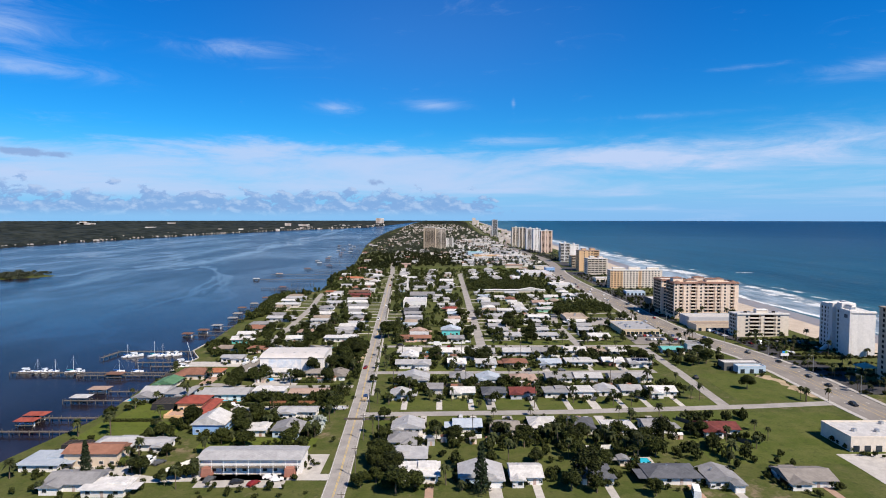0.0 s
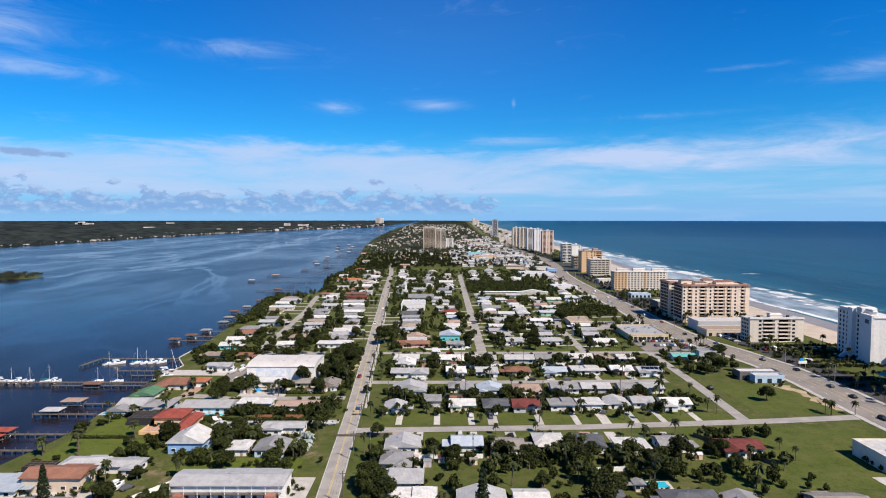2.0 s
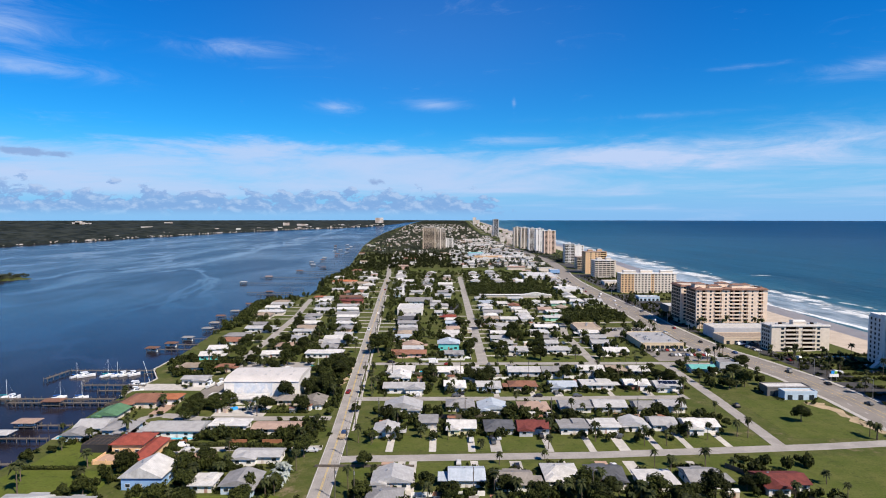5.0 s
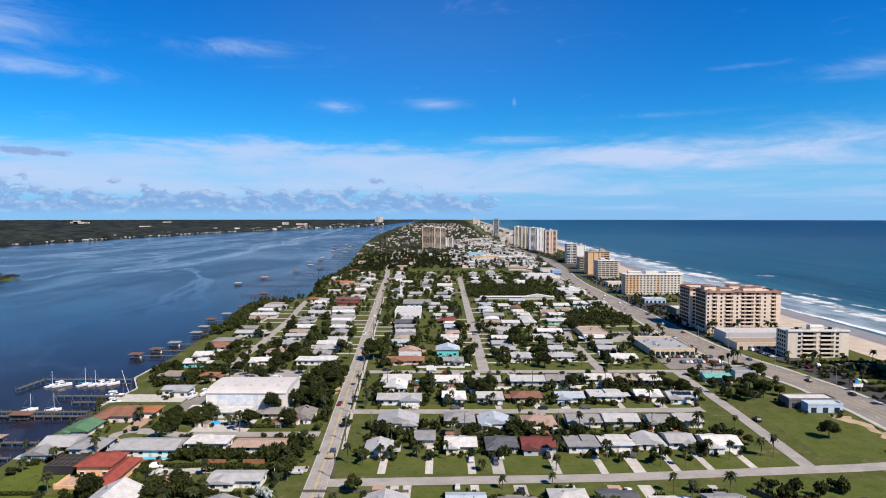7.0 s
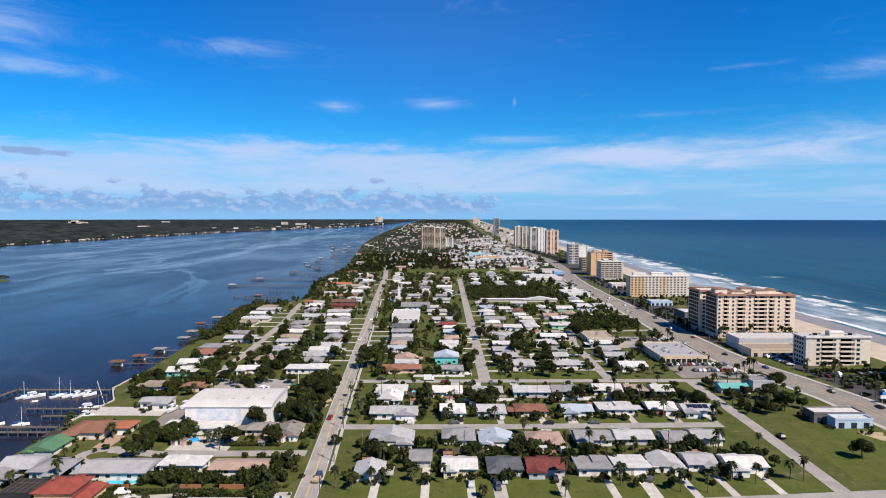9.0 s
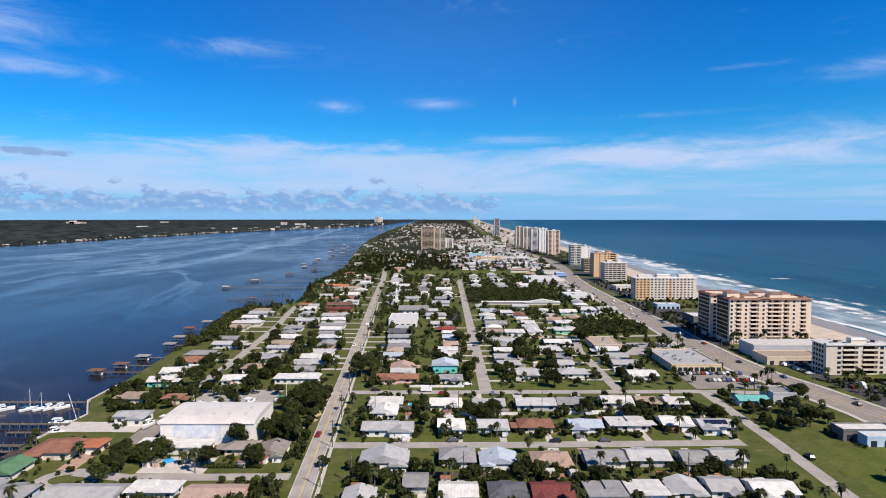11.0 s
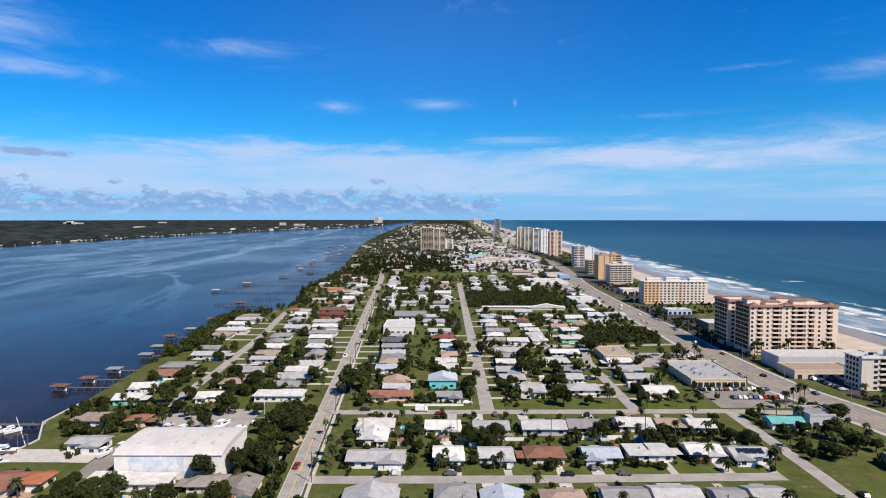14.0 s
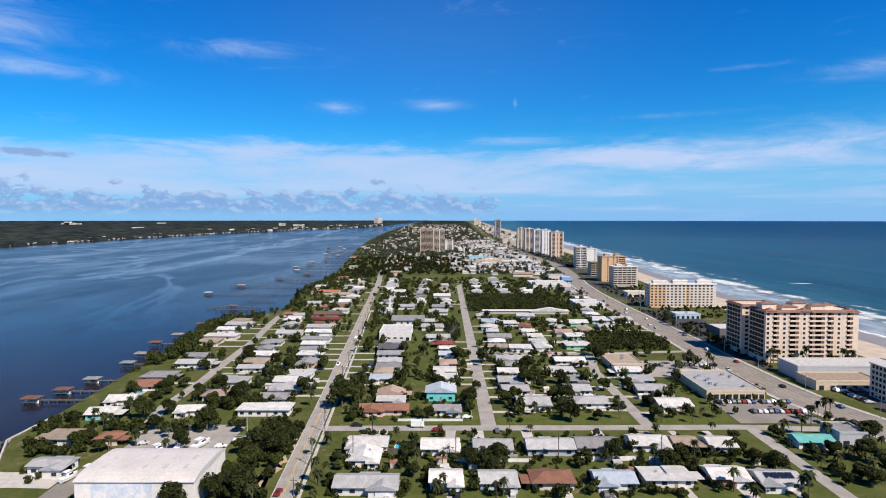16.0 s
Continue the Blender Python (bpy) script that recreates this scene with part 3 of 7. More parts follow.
def dashes(name, path, off, width, y0, y1, mt, dash=0.0, gap=0.0):
    sh = Shape()
    y = y0
    step = dash if dash else 8.0
    while y < y1:
        ye = min(y + step, y1)
        a, b = lerp_path(path, y) + off, lerp_path(path, ye) + off
        sh.add([(a - width / 2, y, 0.078), (a + width / 2, y, 0.078), (b + width / 2, ye, 0.078), (b - width / 2, ye, 0.078)], [(0, 1, 2, 3)])
        y = ye + gap
    return tagged(new(name, sh.mesh(name, M[mt])), "painted lane lines on the road", "lane marking", "", "stuff")


for off in (-0.2, 0.2):
    dashes("lane_marking", RIVER_ROAD, off, 0.16, 150, 900, "marking_yellow")
for off in (-3.55, 3.55):
    dashes("lane_marking", RIVER_ROAD, off, 0.12, 150, 700, "marking_white")
for off in (-5.4, 5.4):
    for sh_ in [dashes("lane_marking", HIGHWAY, off, 0.2, 200, 900, "marking_white", 3.0, 9.0)]:
        sh_.location.z = 0.012
for off in (-1.8, 1.8):
    dashes("lane_marking", HIGHWAY, off, 0.2, 200, 900, "marking_yellow").location.z = 0.012


def patch(name, x0, x1, y0, y1, mt, z, label, category="paving"):
    """A paved or planted patch of ground; bare earth has a ragged edge."""
    rnd = random.Random(int(x0 * 7 + y0))
    rough = 2.2 if mt == "dirt" else 0.35
    step = 3.0 if mt == "dirt" else 12.0
    rim = []
    for (ax, ay), (bx, by) in zip(((x0, y0), (x1, y0), (x1, y1), (x0, y1)), ((x1, y0), (x1, y1), (x0, y1), (x0, y0))):
        n = max(1, int(math.hypot(bx - ax, by - ay) / step))
        rim += [(ax + (bx - ax) * i / n + rnd.uniform(-rough, rough), ay + (by - ay) * i / n + rnd.uniform(-rough, rough)) for i in range(n)]
    n = len(rim)
    v = [((x0 + x1) / 2, (y0 + y1) / 2, z)] + [(p, q, z) for p, q in rim] + [(p, q, -0.05) for p, q in rim]
    f = [(0, 1 + i, 1 + (i + 1) % n) for i in range(n)] + [(1 + i, 1 + n + i, 1 + n + (i + 1) % n, 1 + (i + 1) % n) for i in range(n)]
    return tagged(new(name, mesh_of(name, v, f, M[mt])), label, category, "", "structure")


patch("parking_mall", 138, 176, 419, 452, "highway", 0.045, "pale asphalt car park before a shop building")
patch("parking_north", 118, 171, 494, 532, "asphalt", 0.045, "pale asphalt car park behind a shop building")
patch("parking_hotel", 214, 285, 374.5, 433, "asphalt_dark", 0.045, "dark asphalt hotel car park")
patch("parking_hotel_south", 213, 285, 300, 372, "asphalt_dark", 0.04, "dark asphalt car park in the shade of a tower")
patch("parking_condo", 213.6, 264, 434, 468, "asphalt_dark", 0.045, "dark asphalt car park beside flats")
patch("parking_beach", 206.5, 286, 585, 740, "asphalt_dark", 0.04, "dark asphalt car park behind the beach")
patch("parking_towers", 206, 285, 772, 925, "asphalt_dark", 0.04, "dark asphalt car park behind the beach")
patch("parking_apartment", -54, -43, 204, 224, "concrete", 0.045, "pale concrete car park beside the road")
patch("yard_apartment", -84, -54, 196, 206, "concrete", 0.05, "pale concrete yard before an apartment block")
patch("yard_tan", -137, -112, 203, 213, "concrete", 0.045, "pale concrete yard before a tan house")
patch("yard_boats", -118, -78, 372, 416, "asphalt", 0.045, "grey asphalt boat yard behind the warehouse")
patch("yard_marina", -160, -124, 356, 368, "concrete", 0.045, "pale concrete quay beside the marina")
patch("yard_side", -123, -107.2, 343, 371, "highway", 0.042, "grey asphalt yard beside the warehouse")
patch("parking_motel", 150, 186, 196, 224, "concrete", 0.045, "pale concrete car park before a motel")
patch("yard_blue", -103, -79.5, 316, 331, "concrete", 0.045, "white concrete yard before a pale blue house")
patch("yard_villa", -104.5, -84, 265, 275, "paver", 0.048, "worn pinkish paved yard beside a villa")
patch("drive_marina", -133, -126.5, 319, 333, "paver", 0.05, "brick-paved drive before a garage")
patch("dirt_verge", -57, -52, 352, 404, "dirt", 0.03, "sandy dirt verge beside the road", "ground")
patch("parking_church", 9, 21, 620, 668, "asphalt_dark", 0.045, "dark asphalt car park beside the church")
patch("lot_open", 146, 184, 290, 340, "lawn_green", 0.03, "open mown lot beside the highway", "lawn")
patch("lot_south", 100, 180, 215, 272, "lawn_green", 0.03, "open mown lot beside the highway", "lawn")
patch("lot_river", -151, -112, 238, 259, "lawn_vivid", 0.03, "mown lawn running down to the river", "lawn")
patch("lot_striped", -148, -126, 262, 285, "lawn_vivid", 0.03, "striped mown lawn beside the river", "lawn")
patch("lawn_lane", -97, -51, 227, 240, "lawn_vivid", 0.03, "bright mown lawn behind an apartment block", "lawn")
patch("yard_front", -30, 132, 276.6, 292, "lawn_green", 0.02, "mown front gardens along the street", "lawn")
patch("yard_front", -34, 100, 250, 266, "lawn_green", 0.02, "mown front gardens along the street", "lawn")
patch("yard_front", -38, 128, 346.4, 353, "lawn_green", 0.02, "mown front gardens along the street", "lawn")
patch("yard_front", -40, 22, 417, 430, "lawn_green", 0.02, "mown corner lawn beside the street", "lawn")
patch("yard_front", 32, 91, 417, 431, "lawn_green", 0.02, "mown corner lawn beside the street", "lawn")
patch("yard_front", 100, 135, 417, 428, "lawn_green", 0.02, "mown corner lawn beside the street", "lawn")
patch("sand_verge", 179, 187, 326, 336, "dirt", 0.035, "bare sandy ground beside the highway", "ground")
patch("sand_verge", 184, 189, 296, 330, "dirt", 0.038, "bare sandy ground beside the highway", "ground")
# dark patch laid where shade falls west of the flats
patch("garden_condo", 197, 206, 512, 580, "asphalt_dark", 0.04, "dark ground patch painting the shade beside a block of flats")
patch("parking_strip", 196, 206, 590, 740, "asphalt_dark", 0.04, "dark asphalt car park beside the highway")
for y0, y1 in ((930, 985), (1020, 1078), (1110, 1210), (1245, 1340), (1350, 1480), (1540, 1700)):
    patch("parking_far", lerp_path(HIGHWAY, (y0 + y1) / 2) + 13, lerp_path(BEACH, y0) - 4, y0, y1, "asphalt_dark", 0.04, "dark asphalt car park between highway and beach")
patch("field_far", -55, 118, 1040, 1084, "lawn_green", 0.03, "open green field between woods", "lawn")
patch("lawn_condo", 224, 290, 435, 444, "lawn_green", 0.055, "strip of lawn before a block of flats", "lawn")

# ---- houses ----
TAKEN = []


def house(x, y, w, d, roof="light", wall="white", form="gable", ridge="x", high=2.8, drive=None, near=True, pitch=0.30, rz=0.0, label="", solar=False, garage=0):
    """A house centred at (x, y). drive: the direction of its street; garage: which end has it."""
    TAKEN.append((x, y, max(w, d) * 0.5 + 1.5))
    name = "house"
    words = label or f"single-storey {wall} house with a {'low ' if form != 'hip' else 'hipped '}{roof} roof among trees"
    top = tagged(empty(name, (x, y, 0), rz), words, "house", "houses")
    hw, hd, o = w / 2, d / 2, 0.85
    rh = random.Random(int(x * 13 + y * 7))
    if high < 3:
        high = rh.uniform(2.6, 3.1)
    walls, sh, th = Shape(), Shape(), 0.18

    def prism(cx, cy, a, b, along, hip=False, base=-0.1, lift=0.0):
        """One gabled or hipped block: its walls with the gables, and its roof."""
        turn = (lambda p, q, r: (cx + p, cy + q, r)) if along == "x" else (lambda p, q, r: (cx - q, cy + p, r))
        rise = b * pitch
        top_z = high + lift
        if hip:
            v = [(-a, -b, base), (a, -b, base), (a, b, base), (-a, b, base), (-a, -b, top_z), (a, -b, top_z), (a, b, top_z), (-a, b, top_z)]
            walls.add([turn(*p) for p in v], [(0, 3, 2, 1), (4, 5, 6, 7), (0, 1, 5, 4), (1, 2, 6, 5), (2, 3, 7, 6), (3, 0, 4, 7)])
        else:
            v = [(s * a, q, r) for s in (-1, 1) for q, r in ((-b, base), (b, base), (b, top_z), (0, top_z + rise), (-b, top_z))]
            walls.add([turn(*p) for p in v], [(0, 1, 2, 3, 4)[::-1], (5, 6, 7, 8, 9), (0, 1, 6, 5), (1, 2, 7, 6), (4, 9, 5, 0)[::-1], (2, 3, 8, 7), (3, 4, 9, 8)])
        a, b = a + o * (0.7 if not hip else 1), b + o
        edge = top_z - o * pitch
        e = a if not hip else max(a - b * 0.9, 0.3)
        v = [(-a, -b, edge), (a, -b, edge), (a, b, edge), (-a, b, edge), (-e, 0, edge + b * pitch), (e, 0, edge + b * pitch)]
        v = [(p, q, r + th) for p, q, r in v] + v
        sh.add([turn(*p) for p in v], [(0, 1, 5, 4), (2, 3, 4, 5), (1, 2, 5) if hip else (1, 2, 5), (3, 0, 4), (6, 7, 1, 0), (7, 8, 2, 1), (8, 9, 3, 2), (9, 6, 0, 3), (6, 10, 11, 7), (8, 11, 10, 9)])

    wing = None
    if form == "flat":
        walls.box(-hw, hw, -hd, hd, -0.1, high)
        sh.box(-hw - o, hw + o, -hd - o, hd + o, high, high + 0.32, 0, 0.08)
        k = rh.choice((-1, 1))
        if rh.random() < 0.7:
            sh.box(min(0, k * (hw - 0.5)), max(0, k * (hw - 0.5)), -hd * 0.2, hd, high + 0.32, high + 0.9, 0, 0.1)
        if rh.random() < 0.6:
            cx = k * (hw + 1.9)
            sh.box(cx - 2.2, cx + 2.2, -hd * 0.6 - o, hd * 0.5, 2.35, 2.5)
    else:
        a, b = (hw, hd) if ridge == "x" else (hd, hw)
        prism(0, 0, a, b, ridge, form == "hip")
        if rh.random() < 0.7 and w > 9 and d < 14 and high < 4:
            k = rh.choice((-1, 1)) if not garage else garage
            half, reach = w * rh.uniform(0.17, 0.25), rh.uniform(1.2, 3.2)
            if ridge == "y":
                half = w * 0.16
            wing = (k * (hw - half), half, reach)
            prism(wing[0], -(hd + reach) / 2, (hd + reach) / 2, half, "y", form == "hip", lift=-0.15)
        elif rh.random() < 0.8 and high < 4:
            k = rh.choice((-1, 1))
            cx = k * (hw + 1.7)
            sh.box(cx - 2.3, cx + 2.3, -hd - 0.3, hd * 0.4, 2.3, 2.45)
        if rh.random() < 0.6:
            q = hw * rh.uniform(0.4, 0.9)
            k = rh.uniform(-0.3, 0.3) * hw
            sh.add([(k - q * 0.6, hd, high - 0.15), (k + q * 0.6, hd, high - 0.15), (k + q * 0.6, hd + 3, high - 0.55), (k - q * 0.6, hd + 3, high - 0.55), (k - q * 0.6, hd, high - 0.3), (k + q * 0.6, hd, high - 0.3), (k + q * 0.6, hd + 3, high - 0.7), (k - q * 0.6, hd + 3, high - 0.7)],
                   [(0, 1, 2, 3), (7, 6, 5, 4), (0, 3, 7, 4), (1, 5, 6, 2), (3, 2, 6, 7)])
    part("wall", walls.mesh("wall", M["wall_" + wall]), top)
    part("roof", sh.mesh("roof", M["roof_" + roof]), top)
    if near and rh.random() < 0.5:
        vent = part("roof_vent", box_mesh("roof_vent", 0.7, 0.6, 0.7, "metal", 0.1), top, (rh.uniform(-0.3, 0.3) * w, 0.4, high + (min(hw, hd) * pitch - 0.35 if form != "flat" else 0.3)))
    if not near:
        for k in (-0.28, 0.25) if y < 700 else ():
            part("window", box_mesh("window", 1.6, 0.12, 1.2, "glass"), top, (w * k, -hd - 0.03, 1.0))
        return top
    n = max(2, int(w / 3.6))
    for i in range(n):
        u = -hw + w * (i + 0.5) / n
        is_door = i == n // 2
        for s in (-1,):
            if garage and s == (-1 if drive != "n" else 1) and abs(u - garage * (hw - 2)) < 2.6:
                continue
            face = hd
            if wing and abs(u - wing[0]) < wing[1] + 1.0:
                if abs(u - wing[0]) > wing[1] - 0.9:
                    continue
                face = hd + wing[2]
            if is_door and s == -1:
                part("door", box_mesh("door", 1.0, 0.1, 2.05, "door"), top, (u, s * (face + 0.03), 0.05))
            elif y > 330:
                part("window", box_mesh("window_plain", 1.7, 0.12, 1.2, "glass"), top, (u, s * (face + 0.02), 0.95))
            else:
                wd = part("window", box_mesh("window_frame", 1.7, 0.12, 1.25, "trim"), top, (u, s * (face + 0.02), 0.95))
                part("pane", box_mesh("pane", 1.5, 0.06, 1.05, "glass"), wd, (0, s * 0.05, 0.1))
    if garage:
        part("garage_door", box_mesh("garage_door", min(4.6, 2 * wing[1] - 0.4) if wing else 4.6, 0.12, 2.2, "trim"), top, (garage * (hw - 2.8) if not wing or drive == "n" else wing[0], (-1 if drive != "n" else 1) * (hd + (wing[2] if wing and drive != "n" else 0) + 0.03), 0.02))
    for s in (1 if x < 0 else -1,):
        wd = part("window", box_mesh("window_frame_side", 0.12, 1.5, 1.2, "trim"), top, (s * (hw + 0.02), 0.8, 0.95))
        part("pane", box_mesh("pane_side", 0.06, 1.3, 1.0, "glass"), wd, (s * 0.05, 0, 0.1))
    if solar:
        k = (hd + o) * pitch if form != "flat" else 0
        sl = Shape()
        for i in range(4):
            x0 = -hw * 0.7 + i * hw * 0.36
            z0, z1 = high + th + 0.25 * k + 0.08, high + th + 0.8 * k + 0.08
            sl.add([(x0, -hd * 0.75, z0), (x0 + hw * 0.32, -hd * 0.75, z0), (x0 + hw * 0.32, -hd * 0.2, z1), (x0, -hd * 0.2, z1), (x0, -hd * 0.75, z0 - 0.06), (x0 + hw * 0.32, -hd * 0.75, z0 - 0.06)], [(0, 1, 2, 3), (4, 5, 1, 0)])
        part("solar_panel", sl.mesh("solar_panel", M["solar"]), top, label="dark blue solar panels")
    return top


def driveway(x, y0, y1, width, mt="concrete"):
    sh = Shape().box(x - width / 2, x + width / 2, min(y0, y1), max(y0, y1), -0.05, 0.04)
    tagged(new("driveway", sh.mesh("driveway", M[mt])), "pale driveway from the street to a house", "driveway", "driveways", "structure")


def row(front, depth, street, items, faces="s"):
    """Houses side by side along a cross street. Each: x, width, roof, wall, form, ridge, garage end, then how far back from the row's front."""
    for x, w, roof, wall, form, ridge, garage, back in items:
        y = front + back + (depth / 2 if faces == "s" else depth / 2)
        house(x, y, w, depth, roof, wall, form, ridge, garage=garage, drive=faces, solar=x == 119.5)
        gx = x + (garage * (w / 2 - 2.8) if garage else w * 0.3)
        y0 = y - depth / 2 if faces == "s" else y + depth / 2
        driveway(gx, y0 + (0.2 if faces == "s" else -0.2), street, 4.4 if garage else 2.8, "paver" if int(x * 3) % 9 == 1 else "concrete")


row(294, 9.5, 276, [
    (-21.3, 9, "light", "white", "gable", "y", 0, -4), (-4, 7.4, "grey", "grey", "gable", "x", 0, 7), (10, 11.6, "white", "yellow", "gable", "x", 0, 0), (25.8, 11.2, "dark", "grey", "hip", "x", -1, 0),
    (40, 12.6, "maroon", "grey", "gable", "x", 0, 0), (56.9, 11.2, "grey", "white", "flat", "x", 0, 0), (70.2, 11, "white", "white", "flat", "x", 1, 1), (83.5, 10, "light", "white", "gable", "y", 0, 3),
    (96, 10, "light", "white", "gable", "x", 0, 4), (111, 13.4, "white", "white", "gable", "x", 0, 2)])
row(319, 10.0, 339.5, [
    (-16.2, 16.3, "light", "white", "gable", "y", 1, 0), (10.3, 12, "grey", "white", "hip", "x", 1, 4), (25.1, 12.4, "blue", "white", "gable", "y", -1, 0), (44.1, 12.9, "salmon", "white", "hip", "x", 1, 0),
    (63.6, 13.7, "grey", "white", "gable", "x", -1, 2), (80, 14.5, "light", "grey", "gable", "x", 1, 3), (96, 9.2, "grey", "white", "gable", "x", 0, 1), (108.5, 10.8, "light", "white", "gable", "x", 0, 2)], "n")
row(354, 9.5, 345.5, [
    (-18, 20.4, "light", "white", "gable", "x", 1, -3), (8.3, 10.5, "white", "white", "gable", "x", 1, 1), (25.8, 12.1, "light", "blue", "gable", "x", 0, 1), (44, 13.5, "terra", "cream", "hip", "x", 0, 1),
    (64.9, 13.2, "blue", "white", "gable", "x", -1, 1), (83.3, 15.7, "white", "white", "flat", "x", 0, 3), (104, 12.3, "white", "brick", "gable", "x", 1, 4), (119.5, 13.5, "light", "white", "gable", "x", 0, 1)])
row(383, 10.5, 409.5, [
    (-22, 15.1, "white", "white", "gable", "x", 0, 3), (-21.6, 10.8, "white", "white", "gable", "y", 0, -10.5), (6.2, 14.1, "white", "white", "gable", "x", 1, 0), (26.4, 14.4, "light", "white", "gable", "x", -1, 0),
    (48.3, 17.7, "light", "grey", "gable", "x", -1, 0), (66.8, 15.7, "grey", "white", "gable", "x", 1, 2), (87.4, 14, "white", "white", "gable", "x", 1, 4), (101, 8.9, "tan", "cream", "gable", "x", 0, 3), (115, 10, "white", "white", "gable", "x", 0, 3)], "n")
row(244, 10.0, 267.5, [
    (-14.7, 12.4, "light", "white", "gable", "y", -1, 0), (-16, 10.3, "grey", "white", "hip", "x", 0, -15), (-12.3, 11.9, "light", "white", "flat", "x", 0, -30), (10.3, 11.6, "blue", "white", "gable", "x", 0, 2),
    (25.9, 11.7, "taupe", "white", "gable", "x", 1, -1), (42.7, 10.8, "white", "white", "hip", "x", 0, 5), (57.6, 11.2, "dark", "white", "gable", "x", 1, 3), (73.7, 11.7, "white", "white", "flat", "x", -1, -1), (90, 11, "grey", "white", "gable", "x", 0, 1)], "n")
row(198, 10.5, 186, [
    (-8.9, 14.4, "white", "white", "flat", "x", 0, 1), (13, 14.2, "light", "blue", "gable", "y", 1, 0), (28.4, 10.3, "white", "white", "gable", "x", 0, 0), (52.5, 10.5, "dark", "white", "hip", "x", 0, 0),
    (78.5, 17, "dark", "white", "hip", "x", 0, 0), (94, 10, "grey", "white", "gable", "y", 0, -3), (123.5, 16, "taupe", "white", "gable", "x", 0, -2)])
# riverside, between the river road and the water
house(-127.6, 217, 19.4, 9, "terra", "beige", "gable", "x", 5.2, label="two-storey tan apartment house with a brown roof")
house(-143.7, 214, 14, 12, "blue", "white", "flat", "x")
house(-123.5, 198, 15.7, 10, "grey", "white", "gable", "x")
house(-110, 193, 13.6, 8, "white", "white", "flat", "x")
house(-127.5, 230, 15, 10, "light", "white", "hip", "x")
house(-113, 230, 13, 6.5, "light", "white", "gable", "x", pitch=0.2)
house(-97.6, 250, 13, 12, "white", "sky", "gable", "y", 4.6, pitch=0.46, label="two-storey light blue house with a white gabled roof")
house(-64.6, 246, 11, 10, "grey", "blue", "gable", "y")
house(-77, 246, 7, 8, "white", "white", "flat", "x")
house(-66, 268.5, 17, 7, "light", "white", "gable", "x", pitch=0.2)
villa = house(-117.6, 278.4, 11.5, 11, "red", "peach", "hip", "x", 4.4, pitch=0.34, label="peach villa with a red tiled roof and a walled terrace")
part("wing_wall", Shape().box(-2.4, 2.4, -11, 10, -0.1, 2.9).mesh("wing_wall", M["wall_peach"]), villa, (9.2, -6.2, 0), 0.02)
part("wing_roof", Shape().add([(-3.2, -11.8, 2.9), (3.2, -11.8, 2.9), (3.2, 10.6, 2.9), (-3.2, 10.6, 2.9), (0, -9.5, 4.3), (0, 8.5, 4.3), (-3.2, -11.8, 2.7), (3.2, -11.8, 2.7), (3.2, 10.6, 2.7), (-3.2, 10.6, 2.7)],
                              [(0, 1, 4), (1, 2, 5, 4), (2, 3, 5), (3, 0, 4, 5), (6, 7, 1, 0), (7, 8, 2, 1), (8, 9, 3, 2), (9, 6, 0, 3), (9, 8, 7, 6)]).mesh("wing_roof", M["roof_red"]), villa, (9.2, -6.2, 0), 0.02)
part("terrace", Shape().box(-8, 6.5, -14, -5.7, -0.1, 0.5).mesh("terrace", M["paver"]), villa, label="paved terrace")
part("terrace_wall", Shape().box(-8.2, 6.5, -14.3, -14, -0.1, 1.3).box(-8.3, -8, -14.3, -5.6, -0.1, 1.3).mesh("terrace_wall", M["wall_peach"]), villa)
for k in range(4):
    part("post", box_mesh("terrace_post", 0.4, 0.4, 1.9, "wall_peach"), villa, (-7.8 + 4.6 * k, -14.15, 0))
TAKEN.append((-116, 267, 8))
TAKEN.append((-108, 268, 7))
house(-145, 299.5, 12, 11, "light", "white", "gable", "x")
house(-147, 289, 8, 6, "grey", "blue", "gable", "y")
house(-131.5, 295.5, 11.5, 10, "grey", "blue", "hip", "x", 3.4)
house(-147.5, 316, 10, 12, "green", "cream", "gable", "y", label="house with a green metal roof beside the river")
house(-141.5, 334, 15, 13, "terra", "cream", "hip", "x", 3.2, label="cream house with a terracotta tiled roof by the marina")
house(-130, 337, 8, 8, "orange", "cream", "hip", "x", 3.0, garage=1)
house(-106, 338.6, 11, 4, "white", "white", "flat", "x")
house(-108.5, 296, 22, 11, "light", "white", "gable", "x")
house(-88, 300, 15, 7, "white", "white", "flat", "x")
house(-67.5, 298, 19, 8, "salmon", "white", "gable", "x", pitch=0.2)
house(-59.5, 333, 9.7, 11, "taupe", "white", "gable", "y", garage=1)
house(-72, 336, 11, 8, "taupe", "cream", "hip", "x")
house(-92.4, 336.3, 16, 7, "white", "white", "flat", "x")
house(-131.5, 369.5, 13.5, 7, "light", "white", "gable", "x", 3.4, pitch=0.2, label="white marina building with skylights in its grey roof")
house(-144, 397, 15, 10, "tan", "white", "flat", "x")
house(-126, 396, 8, 7, "terra", "cream", "hip", "x")
house(-108.5, 431, 11.5, 8, "white", "white", "gable", "x", rz=0.1)
house(-74.5, 431.5, 23, 9, "white", "white", "flat", "x")
house(-76, 450, 13, 8, "grey", "white", "gable", "x")
house(-146.5, 427, 12, 10, "white", "teal", "gable", "x", rz=0.1)
house(-148.7, 447, 12.5, 9, "white", "white", "gable", "x", rz=0.1)
house(-150.7, 473, 13, 11, "terra", "white", "hip", "x", rz=0.1)
house(-104, 454, 14.4, 10, "salmon", "white", "hip", "x")
